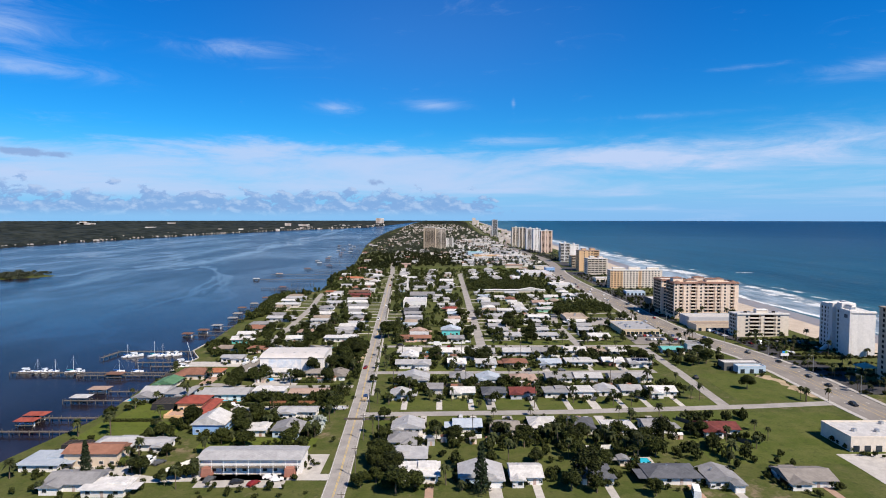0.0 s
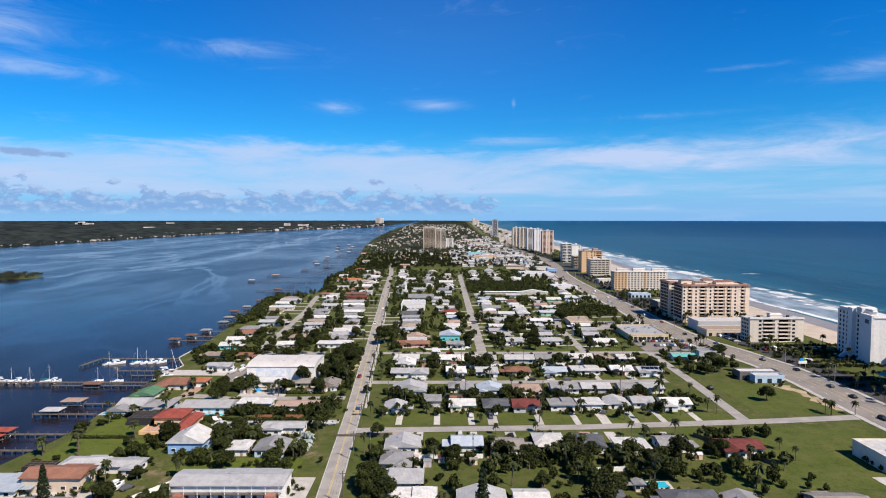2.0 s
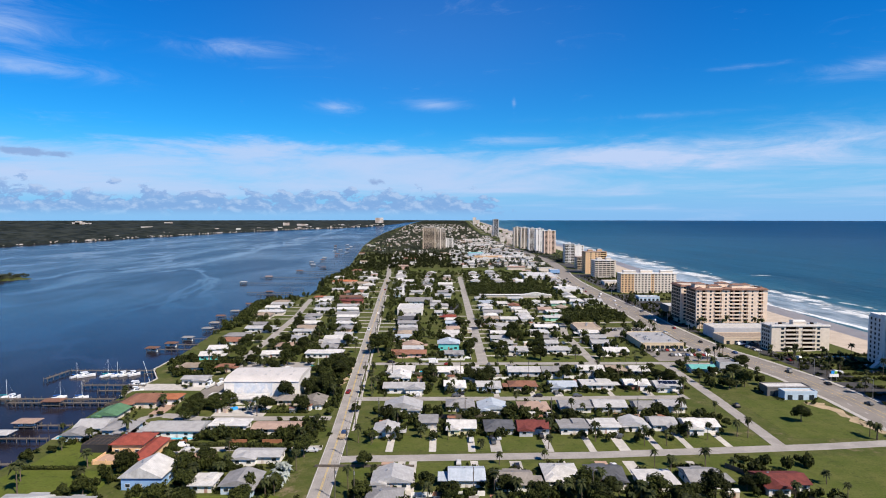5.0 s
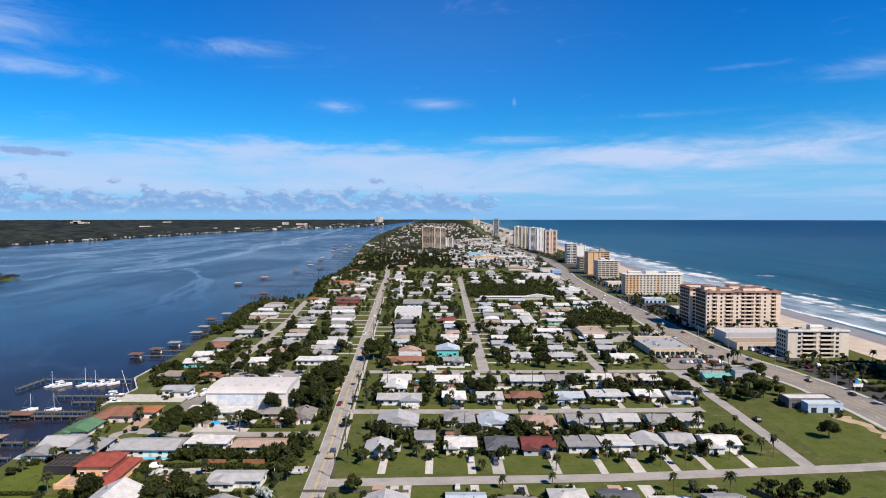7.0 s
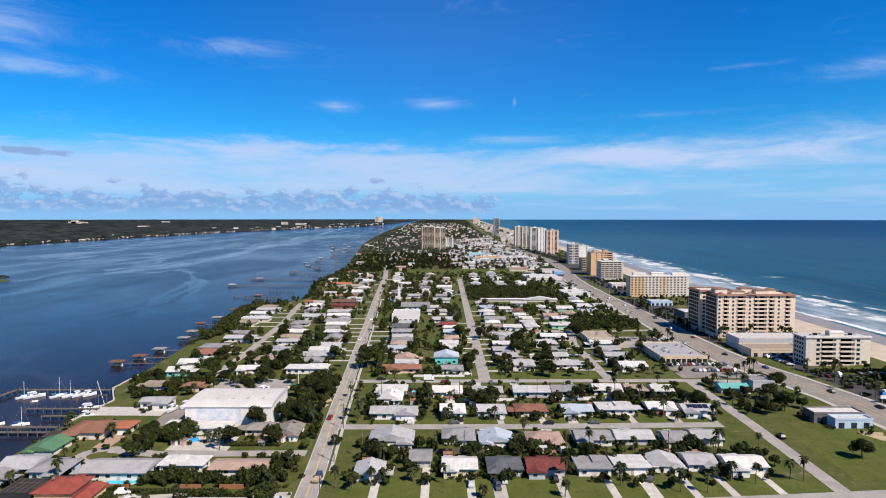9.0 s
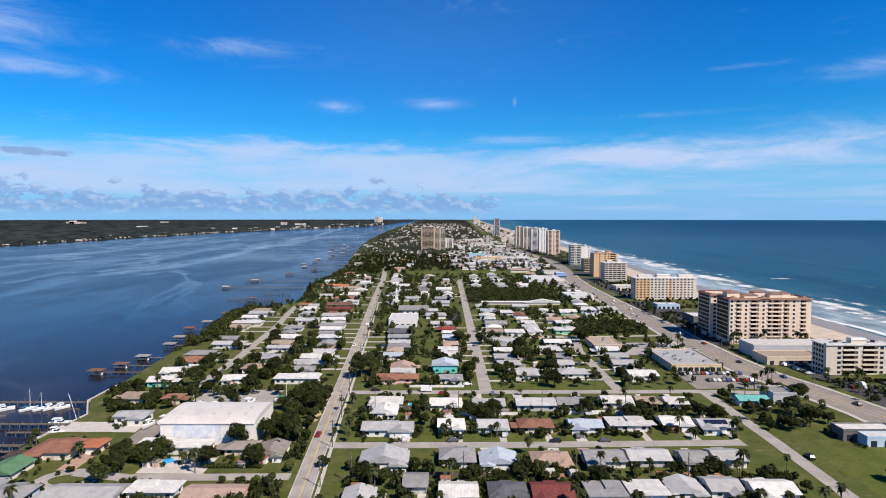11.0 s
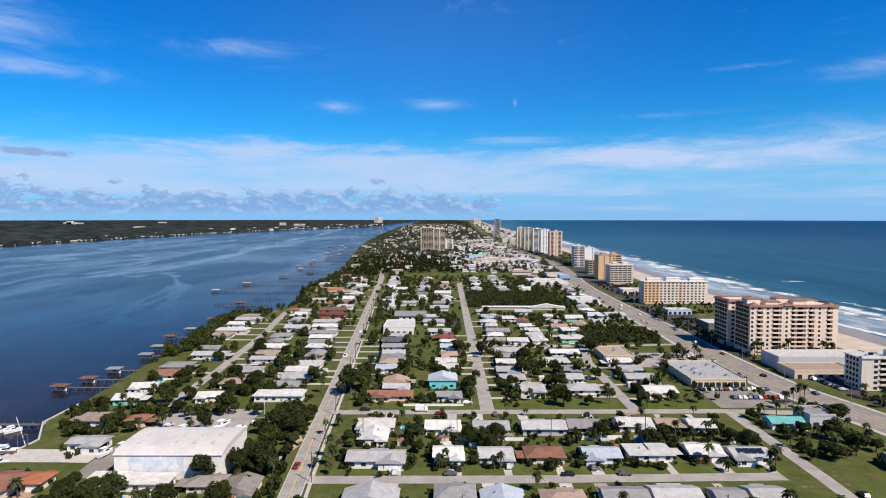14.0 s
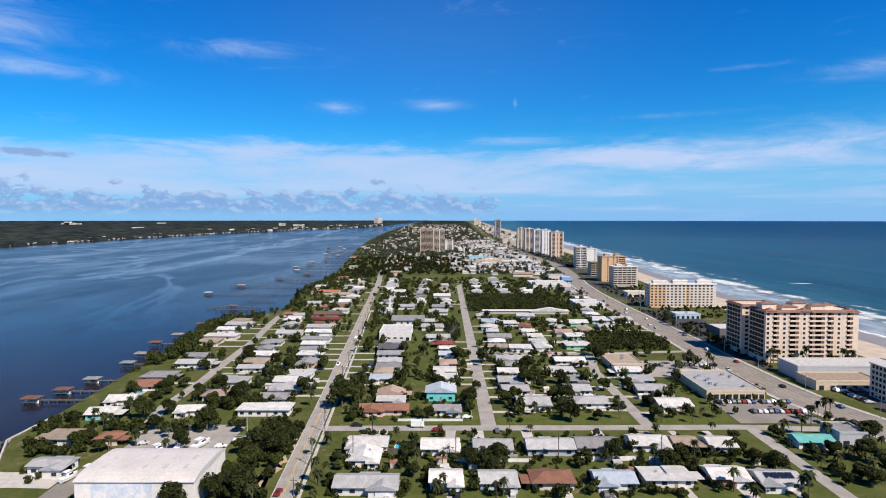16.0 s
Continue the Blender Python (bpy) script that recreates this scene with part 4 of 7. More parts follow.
house(65.6, 214.5, 2.6, 3, "grey", "cream", "gable", "y", 2.2, label="small garden shed beside a fence")
# along the river road and the second street, north of the last cross street
house(-20, 433, 22, 9, "terra", "pink", "gable", "x", label="long low pink house with a terracotta roof")
house(-18, 446, 13, 8, "light", "grey", "gable", "x")
house(-19, 457, 13, 9, "salmon", "mint", "gable", "y", label="house with a salmon roof and a green gable")
house(9, 432, 12, 8, "grey", "white", "gable", "x")
house(6, 455, 14, 11, "blue", "teal", "gable", "y", 4.6, label="two-storey house with a turquoise gable and pale blue roof")

SPARSE = (("white", 36), ("light", 30), ("grey", 16), ("tan", 8), ("salmon", 4), ("taupe", 8), ("terra", 3))
WOODS = [(34, 130, 730, 832), (110, 164, 562, 612), (-60, 60, 1085, 1180), (-56, -46, 1000, 1040)]
rnd = random.Random(11)


def pick(rnd, looks):
    k = rnd.uniform(0, sum(n for a, n in looks))
    for a, n in looks:
        k -= n
        if k <= 0:
            return a
    return looks[0][0]


def in_woods(x, y, pad=0):
    return any(a - pad < x < b + pad and c - pad < y < d + pad for a, b, c, d in WOODS)


DRIVES = Shape()
road_x = lambda y: lerp_path(RIVER_ROAD, y)
shore_x = lambda y: lerp_path(SHORE_STREET, y)


def column(x_of, y0, y1, step, street_of, width=14, depth=10.5):
    """Houses one behind another along a street that runs away."""
    y = y0
    while y < y1:
        x = x_of(y) + rnd.uniform(-1.5, 1.5)
        wd = (width + rnd.uniform(-2.5, 2.5)) * (0.86 if y > 560 else 1.0)
        if all(math.hypot(x - a, y - b) > c + 4.5 for a, b, c in TAKEN) and not in_woods(x, y, 4) and all(abs(y - c) > 9 for c in (413,)) and not (26 < x < 190 and abs(y - 549) < 9):
            roof = pick(rnd, SPARSE)
            wall = rnd.choice(("white", "white", "white", "cream", "grey", "pink", "beige", "blue"))
            house(x, y, wd, (depth + rnd.uniform(-1.5, 2)) * (0.88 if y > 560 else 1.0), roof, wall, rnd.choice(("gable", "gable", "hip", "flat")), rnd.choice("xxyy"), near=y < 560, rz=rnd.uniform(-0.06, 0.06))
            if rnd.random() < 0.75:
                s, dy_ = street_of(y), depth * rnd.choice((-0.75, 0.75))
                DRIVES.box(min(x, s), max(x, s), y + dy_ - 1.6, y + dy_ + 1.6, -0.05, 0.035)
        y += step + rnd.uniform(-1.5, 3)


road_x = lambda y: lerp_path(RIVER_ROAD, y)
shore_x = lambda y: lerp_path(SHORE_STREET, y)
# rows of houses: x, y, width, depth, roof, wall, form, ridge
SHORE_ROW = [
    (-151, 489, 15, 10, "grey", "cream", "hip", "x"), (-143, 518, 20, 9, "light", "white", "gable", "x"), (-150, 536, 12, 8, "grey", "white", "gable", "x"), (-160, 581, 14, 10, "tan", "cream", "hip", "x"),
    (-158, 599, 22, 9, "white", "cream", "flat", "x"), (-163, 625, 13, 9, "white", "white", "gable", "x"), (-161, 647, 19, 10, "light", "white", "gable", "x"), (-166, 664, 13, 9, "tan", "white", "hip", "x"),
    (-105, 477, 13, 9, "light", "white", "flat", "x"), (-106, 507, 13, 7, "light", "white", "gable", "x"), (-108, 522, 13, 9, "tan", "cream", "hip", "x")]
SHORE_EAST = [
    (-108, 540, 13, 9, "white", "white", "gable", "x"), (-113, 557, 8, 8, "grey", "white", "gable", "y"), (-114, 579, 12, 10, "grey", "white", "hip", "x"), (-111, 612, 17, 10, "light", "white", "gable", "x"),
    (-119, 644, 12, 9, "light", "grey", "gable", "y"), (-134, 700, 9, 9, "orange", "cream", "flat", "x"), (-122, 672, 10, 12, "white", "white", "gable", "x"), (-122, 694, 11, 9, "light", "white", "gable", "x")]
ROAD_WEST = [
    (-74, 466, 13, 9, "light", "grey", "gable", "x"), (-76, 480, 14, 9, "white", "white", "gable", "x"), (-74, 493, 13, 9, "white", "white", "flat", "x"), (-76, 520, 9, 10, "grey", "pink", "gable", "y"),
    (-80, 541, 11, 9, "white", "white", "flat", "x"), (-82, 556, 12, 8, "grey", "white", "gable", "x"), (-83, 572, 15, 9, "white", "white", "gable", "x"), (-85, 590, 18, 9, "grey", "white", "gable", "x"),
    (-89, 617, 19, 9, "white", "white", "gable", "x"), (-92, 637, 20, 10, "light", "white", "gable", "x"), (-95, 672, 23, 10, "maroon", "brick", "gable", "x")]
ROAD_NORTH = [
    (-101, 702, 23, 12, "brown", "cream", "gable", "x"), (-102, 745, 17, 12, "terra", "cream", "gable", "x"), (-100, 780, 16, 14, "white", "white", "gable", "x"), (-126, 768, 13, 11, "light", "cream", "gable", "x"),
    (-112, 838, 30, 12, "tan", "cream", "hip", "x"), (-134, 863, 31, 12, "orange", "white", "hip", "x"), (-142, 962, 17, 13, "tan", "cream", "hip", "x"), (-112, 915, 18, 11, "light", "white", "hip", "x"),
    (-148, 912, 14, 11, "white", "white", "gable", "x"), (-118, 985, 15, 11, "white", "cream", "gable", "x"), (-140, 1030, 16, 12, "terra", "cream", "hip", "x")]
ROAD_EAST = [
    (-27, 485, 10, 8, "blue", "white", "gable", "x"), (-27, 498, 8, 9, "tan", "white", "hip", "x"), (-25, 510, 13, 8, "grey", "white", "gable", "x"), (-26, 524, 13, 8, "light", "white", "gable", "x"),
    (-27, 542, 15, 9, "grey", "white", "gable", "x"), (-29, 561, 14, 12, "dark", "grey", "gable", "x"), (-28, 579, 12, 8, "light", "white", "gable", "x"), (-2, 637, 16, 10, "light", "white", "gable", "x"),
    (-42, 800, 19, 14, "light", "white", "gable", "x"), (-45, 863, 20, 13, "white", "white", "gable", "x"), (-30, 746, 14, 10, "light", "white", "gable", "x")]
SECOND_WEST = [
    (9, 486, 10, 8, "white", "white", "gable", "x"), (8, 500, 11, 9, "white", "white", "gable", "x"), (10, 519, 8, 9, "salmon", "pink", "hip", "x"), (9, 541, 8, 9, "blue", "white", "gable", "x"), (10, 557, 9, 7, "white", "white", "gable", "x"),
    (8, 574, 9, 9, "red", "pink", "hip", "x"), (3, 596, 16, 10, "light", "white", "gable", "x"), (2, 712, 16, 11, "light", "white", "gable", "x"), (4, 746, 15, 11, "grey", "white", "gable", "x"), (5, 828, 17, 13, "white", "white", "gable", "x")]
SECOND_EAST = [
    (44, 464, 12, 9, "light", "white", "gable", "x"), (43, 480, 11, 9, "light", "white", "gable", "x"), (44, 498, 10, 8, "white", "white", "gable", "x"), (47, 513, 11, 8, "grey", "white", "gable", "x"),
    (51, 530, 20, 9, "light", "white", "gable", "x"), (44, 563, 11, 8, "tan", "white", "gable", "x"), (59, 562, 13, 9, "white", "white", "gable", "x"), (75, 563, 9, 10, "white", "white", "gable", "y"),
    (100, 569, 16, 10, "white", "mint", "flat", "x"), (106, 601, 13, 10, "white", "mint", "flat", "x"), (85, 526, 17, 9, "white", "white", "gable", "x")]
THIRD_ROW = [
    (75, 500, 13, 9, "white", "white", "flat", "x"), (79, 482, 10, 9, "grey", "white", "gable", "x"), (76, 464, 11, 9, "light", "white", "gable", "x"), (113, 500, 13, 9, "white", "white", "gable", "x"),
    (114, 482, 11, 9, "light", "white", "gable", "x"), (114, 465, 14, 9, "light", "white", "gable", "x"), (50, 442, 14, 10, "light", "white", "gable", "x"), (78, 444, 15, 9, "light", "white", "hip", "x"),
    (116, 441, 14, 10, "white", "white", "gable", "x")]
NORTH_EAST = [
    (47, 661, 13, 14, "blue", "white", "flat", "x"), (63, 655, 11, 10, "white", "white", "gable", "x"), (48, 597, 16, 10, "grey", "white", "gable", "x"), (99, 663, 8, 10, "white", "white", "gable", "y"),
    (120, 659, 14, 11, "white", "mint", "gable", "x"), (119, 625, 9, 14, "tan", "white", "gable", "y"), (141, 670, 13, 16, "white", "blue", "flat", "x"), (160, 672, 16, 12, "light", "white", "gable", "x"),
    (139, 639, 12, 8, "light", "yellow", "gable", "x"), (80, 690, 14, 10, "light", "white", "gable", "x")]
for k, rows in enumerate((SHORE_ROW, SHORE_EAST, ROAD_WEST, ROAD_NORTH, ROAD_EAST, SECOND_WEST, SECOND_EAST, THIRD_ROW, NORTH_EAST)):
    for x, y, wd, d, roof, wall, form, ridge in rows:
        house(x, y, wd + 1.2, d * 1.22, roof, wall, form, ridge, near=y < 560, pitch=0.22, rz=rnd.uniform(-0.03, 0.03))
        s_ = (shore_x(y), shore_x(y), road_x(y), road_x(y), road_x(y), 27, 27 if x < 62 else 96, 27 if x < 62 else 97, 27 if x < 62 else 171)[k]
        if y < 700 and abs(s_ - x) < 45:
            dy_ = d * 0.6 + 2.4
            DRIVES.box(min(x, s_), max(x, s_), y - dy_ - 1.5, y - dy_ + 1.5, -0.05, 0.035)
house(84, 718, 80, 6.5, "white", "cream", "gable", "x", near=False, pitch=0.18, label="very long low building with a white roof")
house(-8, 660, 14, 10, "light", "white", "gable", "x", near=False)
column(lambda y: -18, 770, 1000, 18, lambda y: -32, 13)
column(lambda y: 8, 765, 940, 17, lambda y: 27, 13)
column(lambda y: road_x(y) - 22, 720, 1010, 19, road_x, 15)
column(lambda y: road_x(y) + 20, 720, 1010, 19, road_x, 14)
column(lambda y: 74, 578, 700, 18, lambda y: 96, 13)
column(lambda y: 44, 580, 700, 18, lambda y: 27, 12)
column(lambda y: 100, 615, 700, 18, lambda y: 120, 13)
column(lambda y: 48, 850, 1000, 18, lambda y: 27, 14)
column(lambda y: 78, 850, 1030, 18, lambda y: 96, 14)
column(lambda y: 108, 850, 900, 18, lambda y: 96, 14)
column(lambda y: 142, 700, 740, 21, lambda y: 150, 13)
column(lambda y: 158, 785, 900, 18, lambda y: 171, 15)
column(lambda y: 138, 975, 1030, 22, lambda y: 150, 14)


def distant_houses():
    """Houses too far off to pick apart: walls and pitched roofs in one mesh."""
    kinds = ("light", "grey", "taupe", "tan", "white", "terra")
    sh = Shape()
    r = random.Random(21)
    spots = [(r.uniform(20, 190), 1090 + 1300 * r.random() ** 1.1) for i in range(470)] + [(r.uniform(-260, 20), r.uniform(1100, 2500)) for i in range(110)]
    for x, y in spots:
        if x > lerp_path(RIVER_SHORE, y) + 10 and x < lerp_path(HIGHWAY, y) - 22 and abs(x - lerp_path(RIVER_ROAD, y)) > 12 and not (-75 < x < 50 and 1640 < y < 1800):
            a, b, k, h = r.uniform(4, 9), r.uniform(4, 7), r.choice((0, 0, 1, 1, 2, 3, 4, 4, 4, 5) if x > 20 else (0, 1, 2, 3, 3, 5)), r.choice((3, 3, 3, 4, 6))
            if x > 90 and r.random() < 0.22:
                a, b, k, h = a * 1.7, b * 1.5, r.choice((0, 4, 4, 3)), r.uniform(4, 8)
            sh.box(x - a, x + a, y - b, y + b, -0.1, h, 0)
            rise = 1.8 if h < 5 else 0.4
            sh.add([(x - a, y - b - 0.5, h), (x + a, y - b - 0.5, h), (x + a, y + b, h), (x - a, y + b, h), (x - a, y, h + rise), (x + a, y, h + rise)], [(0, 1, 5, 4), (2, 3, 4, 5), (1, 2, 5), (3, 0, 4)], 1 + k)
    me = sh.mesh("distant_houses", [M["wall_white"]] + [M["roof_" + k] for k in kinds])
    tagged(new("distant_houses", me), "pale houses among woods farther up the island", "houses", "", "stuff")


distant_houses()
house(-68, 1078, 17, 10, "salmon", "pink", "gable", "x", 6.0, near=False, label="two-storey pink house before the woods")
house(128, 1070, 30, 14, "salmon", "cream", "gable", "x", 4.5, near=False, label="long tan house beside an open field")
ring = [(-124 + 8.5 * math.cos(6.2832 * i / 16), 311.5 + 6.5 * math.sin(6.2832 * i / 16)) for i in range(17)]
ribbon("road_loop", ring, 4.6, 0.055, "asphalt", "turning loop round a grassy island", "road")
tagged(new("driveways", DRIVES.mesh("driveways", M["concrete"])), "pale driveways along the streets", "driveway", "", "stuff")

# ---- the warehouse and the shops ----


def warehouse():
    top = tagged(empty("warehouse", (-88, 355, 0)), "large white boat warehouse with a curved roof and faded mural", "warehouse")
    hw, hd, e = 18.5, 13.0, 8.6
    part("wall", Shape().box(-hw, hw, -hd, hd, -0.1, e).mesh("wall", M["wall_white"]), top)
    sh, n = Shape(), 12
    prof = [(-hd - 0.4 + (2 * hd + 0.8) * i / n, e + 0.15 + 1.7 * (1 - ((-1 + 2 * i / n)) ** 4)) for i in range(n + 1)]
    v = [(q, y, z) for y, z in prof for q in (-hw - 0.3, hw + 0.3)] + [(q, y, e) for y in (-hd - 0.4, hd + 0.4) for q in (-hw - 0.3, hw + 0.3)]
    k = 2 * n + 2
    sh.add(v, [(2 * i, 2 * i + 1, 2 * i + 3, 2 * i + 2) for i in range(n)] + [(k, k + 1, 1, 0), (2 * n, 2 * n + 1, k + 3, k + 2), (k + 2, *range(2 * n, -1, -2), k), (k + 1, *range(1, 2 * n + 2, 2), k + 3)])
    part("roof", sh.mesh("roof", M["roof_warehouse"]), top)
    part("mural", Shape().box(-13.5, 5.5, -hd - 0.03, -hd, 1.4, 8.2).mesh("mural", M["mural"]), top, label="faded pale blue mural")
    part("roller_door", box_mesh("roller_door", 0.12, 6, 5.5, "trim"), top, (hw + 0.03, -4, 0.02))
    for i in range(5):
        for k in (-5.5, 1.5):
            part("skylight", box_mesh("skylight", 1.2, 3.0, 0.15, "skylight"), top, (-13 + 6.5 * i, k, e + 0.12 + 1.7 * (1 - (k / 13.4) ** 4)))
    TAKEN.append((-88, 355, 20))


M["roof_warehouse"] = surface("white_membrane", (0.55, 0.525, 0.50), (0.48, 0.46, 0.44), 0.6, 9.0, 0.8, 0, 0, 0.2)
M["mural"] = surface("mural", (0.46, 0.53, 0.62), (0.70, 0.69, 0.68), 0.85, 3.0, 0.8, 0, 0, 0.1)
M["skylight"] = surface("skylight", (0.50, 0.49, 0.47), (0.42, 0.41, 0.40), 0.5, 2.0, 0.3)
warehouse()


def shop(name, x0, x1, y0, y1, high, wall, roof, label, units=5, doors=0, fascia=None):
    """A flat-roofed commercial block with a parapet and roof machines."""
    cx, cy = (x0 + x1) / 2, (y0 + y1) / 2
    top = tagged(empty(name, (cx, cy, 0)), label, "shop building")
    hw, hd = (x1 - x0) / 2, (y1 - y0) / 2
    part("wall", Shape().box(-hw, hw, -hd, hd, -0.1, high).mesh("wall", M["wall_" + wall]), top)
    part("roof", Shape().box(-hw + 0.3, hw - 0.3, -hd + 0.3, hd - 0.3, high, high + 0.1).mesh("roof", M["roof_" + roof]), top)
    par = Shape()
    for a in ((-hw - 0.1, hw + 0.1, -hd - 0.1, -hd + 0.3), (-hw - 0.1, hw + 0.1, hd - 0.3, hd + 0.1), (-hw - 0.1, -hw + 0.3, -hd + 0.3, hd - 0.3), (hw - 0.3, hw + 0.1, -hd + 0.3, hd - 0.3)):
        par.box(*a, high - 0.3 if not fascia else high - 1.2, high + 0.6)
    part("parapet", par.mesh("parapet", M["wall_" + (fascia or wall)]), top)
    r = random.Random(int(x0))
    for i in range(units):
        u = part("roof_unit", box_mesh("roof_unit", 1.6, 1.4, 1.1, "metal", 0.08), top, (r.uniform(-hw * 0.7, hw * 0.7), r.uniform(-hd * 0.7, hd * 0.7), high + 0.1))
        u.rotation_euler.z = r.choice((0, 0.3, 1.57))
    for i in range(doors):
        part("shop_window", box_mesh("shop_window", 2.4, 0.12, 2.4, "glass"), top, (-hw + (2 * hw) * (i + 0.5) / doors, -hd - 0.03, 0.1))
    TAKEN.append((cx, cy, max(hw, hd)))
    return top


shop("shop_block", 138, 167, 453, 493, 3.9, "buff", "light", "long low buff shop building with a flat grey roof", 9, 9, None)
shop("office_block", 204, 264, 488, 507, 7.5, "grey", "white", "long pale grey two-storey building with a flat white roof", 0, 14)
shop("annex", 202, 237, 468.5, 486, 4.6, "beige", "tan", "low tan garages with a flat tan roof", 0, 6)
# dark walls here paint the shade beneath an open canopy on posts
shop("car_wash", 166, 188, 347, 355, 4.2, "shade", "white", "low drive-in building with a wide flat white roof", 0, 4)
shop("car_wash", 171, 187, 340.5, 346, 3.8, "blue", "white", "pale blue building with a flat white roof", 0, 3)
shop("grey_store", 163, 174, 392, 404, 5.5, "grey", "grey", "plain grey store with a flat dark roof", 0, 2)
shop("motel", 157, 192, 226, 244, 5.5, "cream", "white", "pale cream motel with a flat white roof and roof machines", 6, 8)
shop("grey_store", 213, 236, 600, 622, 7, "shade", "white", "dark grey block with a flat white roof", 0, 4)
shop("beach_store", 214, 236, 686, 698, 4.2, "blue", "white", "low pale blue building with a flat white roof behind the beach", 2, 5)
shop("beach_store", 216, 244, 830, 850, 5, "cream", "white", "low cream building with a flat white roof behind the beach", 2, 4)
shop("flat_block", 106.5, 125.5, 508, 534, 3.6, "beige", "tan", "low building with a wide flat tan roof", 2, 4)
shop("blue_motel", 172, 187, 985, 1000, 6.5, "sky", "white", "light blue two-storey motel with a white roof", 0, 5)
shop("church_hall", -40, -17, 592, 622, 6, "white", "white", "white hall with a flat roof", 0, 5)
shop("store", 138, 167, 745, 775, 5, "white", "white", "white shop building with a flat roof", 3, 5)
shop("store", 120, 168, 905, 960, 5, "white", "white", "large white shop building with a flat roof", 4, 5)
shop("store", 158, 182, 1010, 1030, 7, "cream", "light", "pale shop building with a flat roof", 2, 5)
shop("school", 70, 130, 1330, 1350, 6, "peach", "tan", "long tan building with a flat roof", 2, 8)
shop("school", 60, 95, 1400, 1440, 8, "blue", "teal", "building with a bright blue roof", 0, 4)
house(115, 247, 15, 9, "maroon", "white", "gable", "x")
house(153, 394, 14, 8, "teal", "white", "gable", "x", label="white house with a turquoise metal roof")


def church():
    top = tagged(empty("church", (-42, 697, 0)), "white church with a long grey roof and a slender white steeple", "church")
    part("wall", Shape().box(6, 32, -42, -28, -0.1, 4.2).mesh("wall", M["wall_white"]), top)
    part("roof", Shape().add([(5, -43, 4.0), (33, -43, 4.0), (33, -27, 4.0), (5, -27, 4.0), (5, -35, 7.4), (33, -35, 7.4), (5, -43, 3.8), (33, -43, 3.8), (33, -27, 3.8), (5, -27, 3.8)], [(0, 1, 5, 4), (2, 3, 4, 5), (1, 2, 5), (3, 0, 4), (6, 7, 1, 0), (7, 8, 2, 1), (8, 9, 3, 2), (9, 6, 0, 3)]).mesh("roof", M["roof_grey"]), top)
    part("tower", Shape().box(-1.5, 1.5, -1.5, 1.5, -0.1, 7).box(-1.7, 1.7, -1.7, 1.7, 7, 7.4).mesh("tower", M["wall_white"]), top)
    part("spire", Shape().add([(-1.4, -1.4, 7.4), (1.4, -1.4, 7.4), (1.4, 1.4, 7.4), (-1.4, 1.4, 7.4), (0, 0, 20.5)], [(0, 1, 4), (1, 2, 4), (2, 3, 4), (3, 0, 4)]).mesh("spire", M["wall_white"]), top)
    for i in range(5):
        part("window", box_mesh("church_window", 1.6, 0.12, 1.8, "glass"), top, (8.5 + 5.2 * i, -42.03, 1.1))
    TAKEN.append((-42, 697, 2.5))
    TAKEN.append((-30, 662, 8))
    TAKEN.append((-17, 662, 8))


church()
apt = house(-68, 212, 36, 11, "light", "white", "gable", "x", 5.4, pitch=0.16, label="two-storey white apartment block with a grey roof and brick stair towers")
for k in (-14.5, 14.5):
    part("stair_tower", Shape().box(-1.8, 1.8, -1.4, 1.4, 0, 2.9, 0, 0.2).mesh("stair_tower", M["wall_brick"]), apt, (k, -6.9, 0), label="red brick stair tower")
part("gallery", Shape().box(-17.5, 17.5, -7.0, -5.5, 2.7, 2.85).box(-17.5, 17.5, -7.0, -6.95, 3.55, 3.65).mesh("gallery", M["timber"]), apt, label="brown access gallery")
for i in range(9):
    part("post", box_mesh("gallery_post", 0.18, 0.18, 5.4, "trim"), apt, (-17.2 + 4.3 * i, -6.9, 0))

# ---- the blocks of flats and hotels along the beach ----


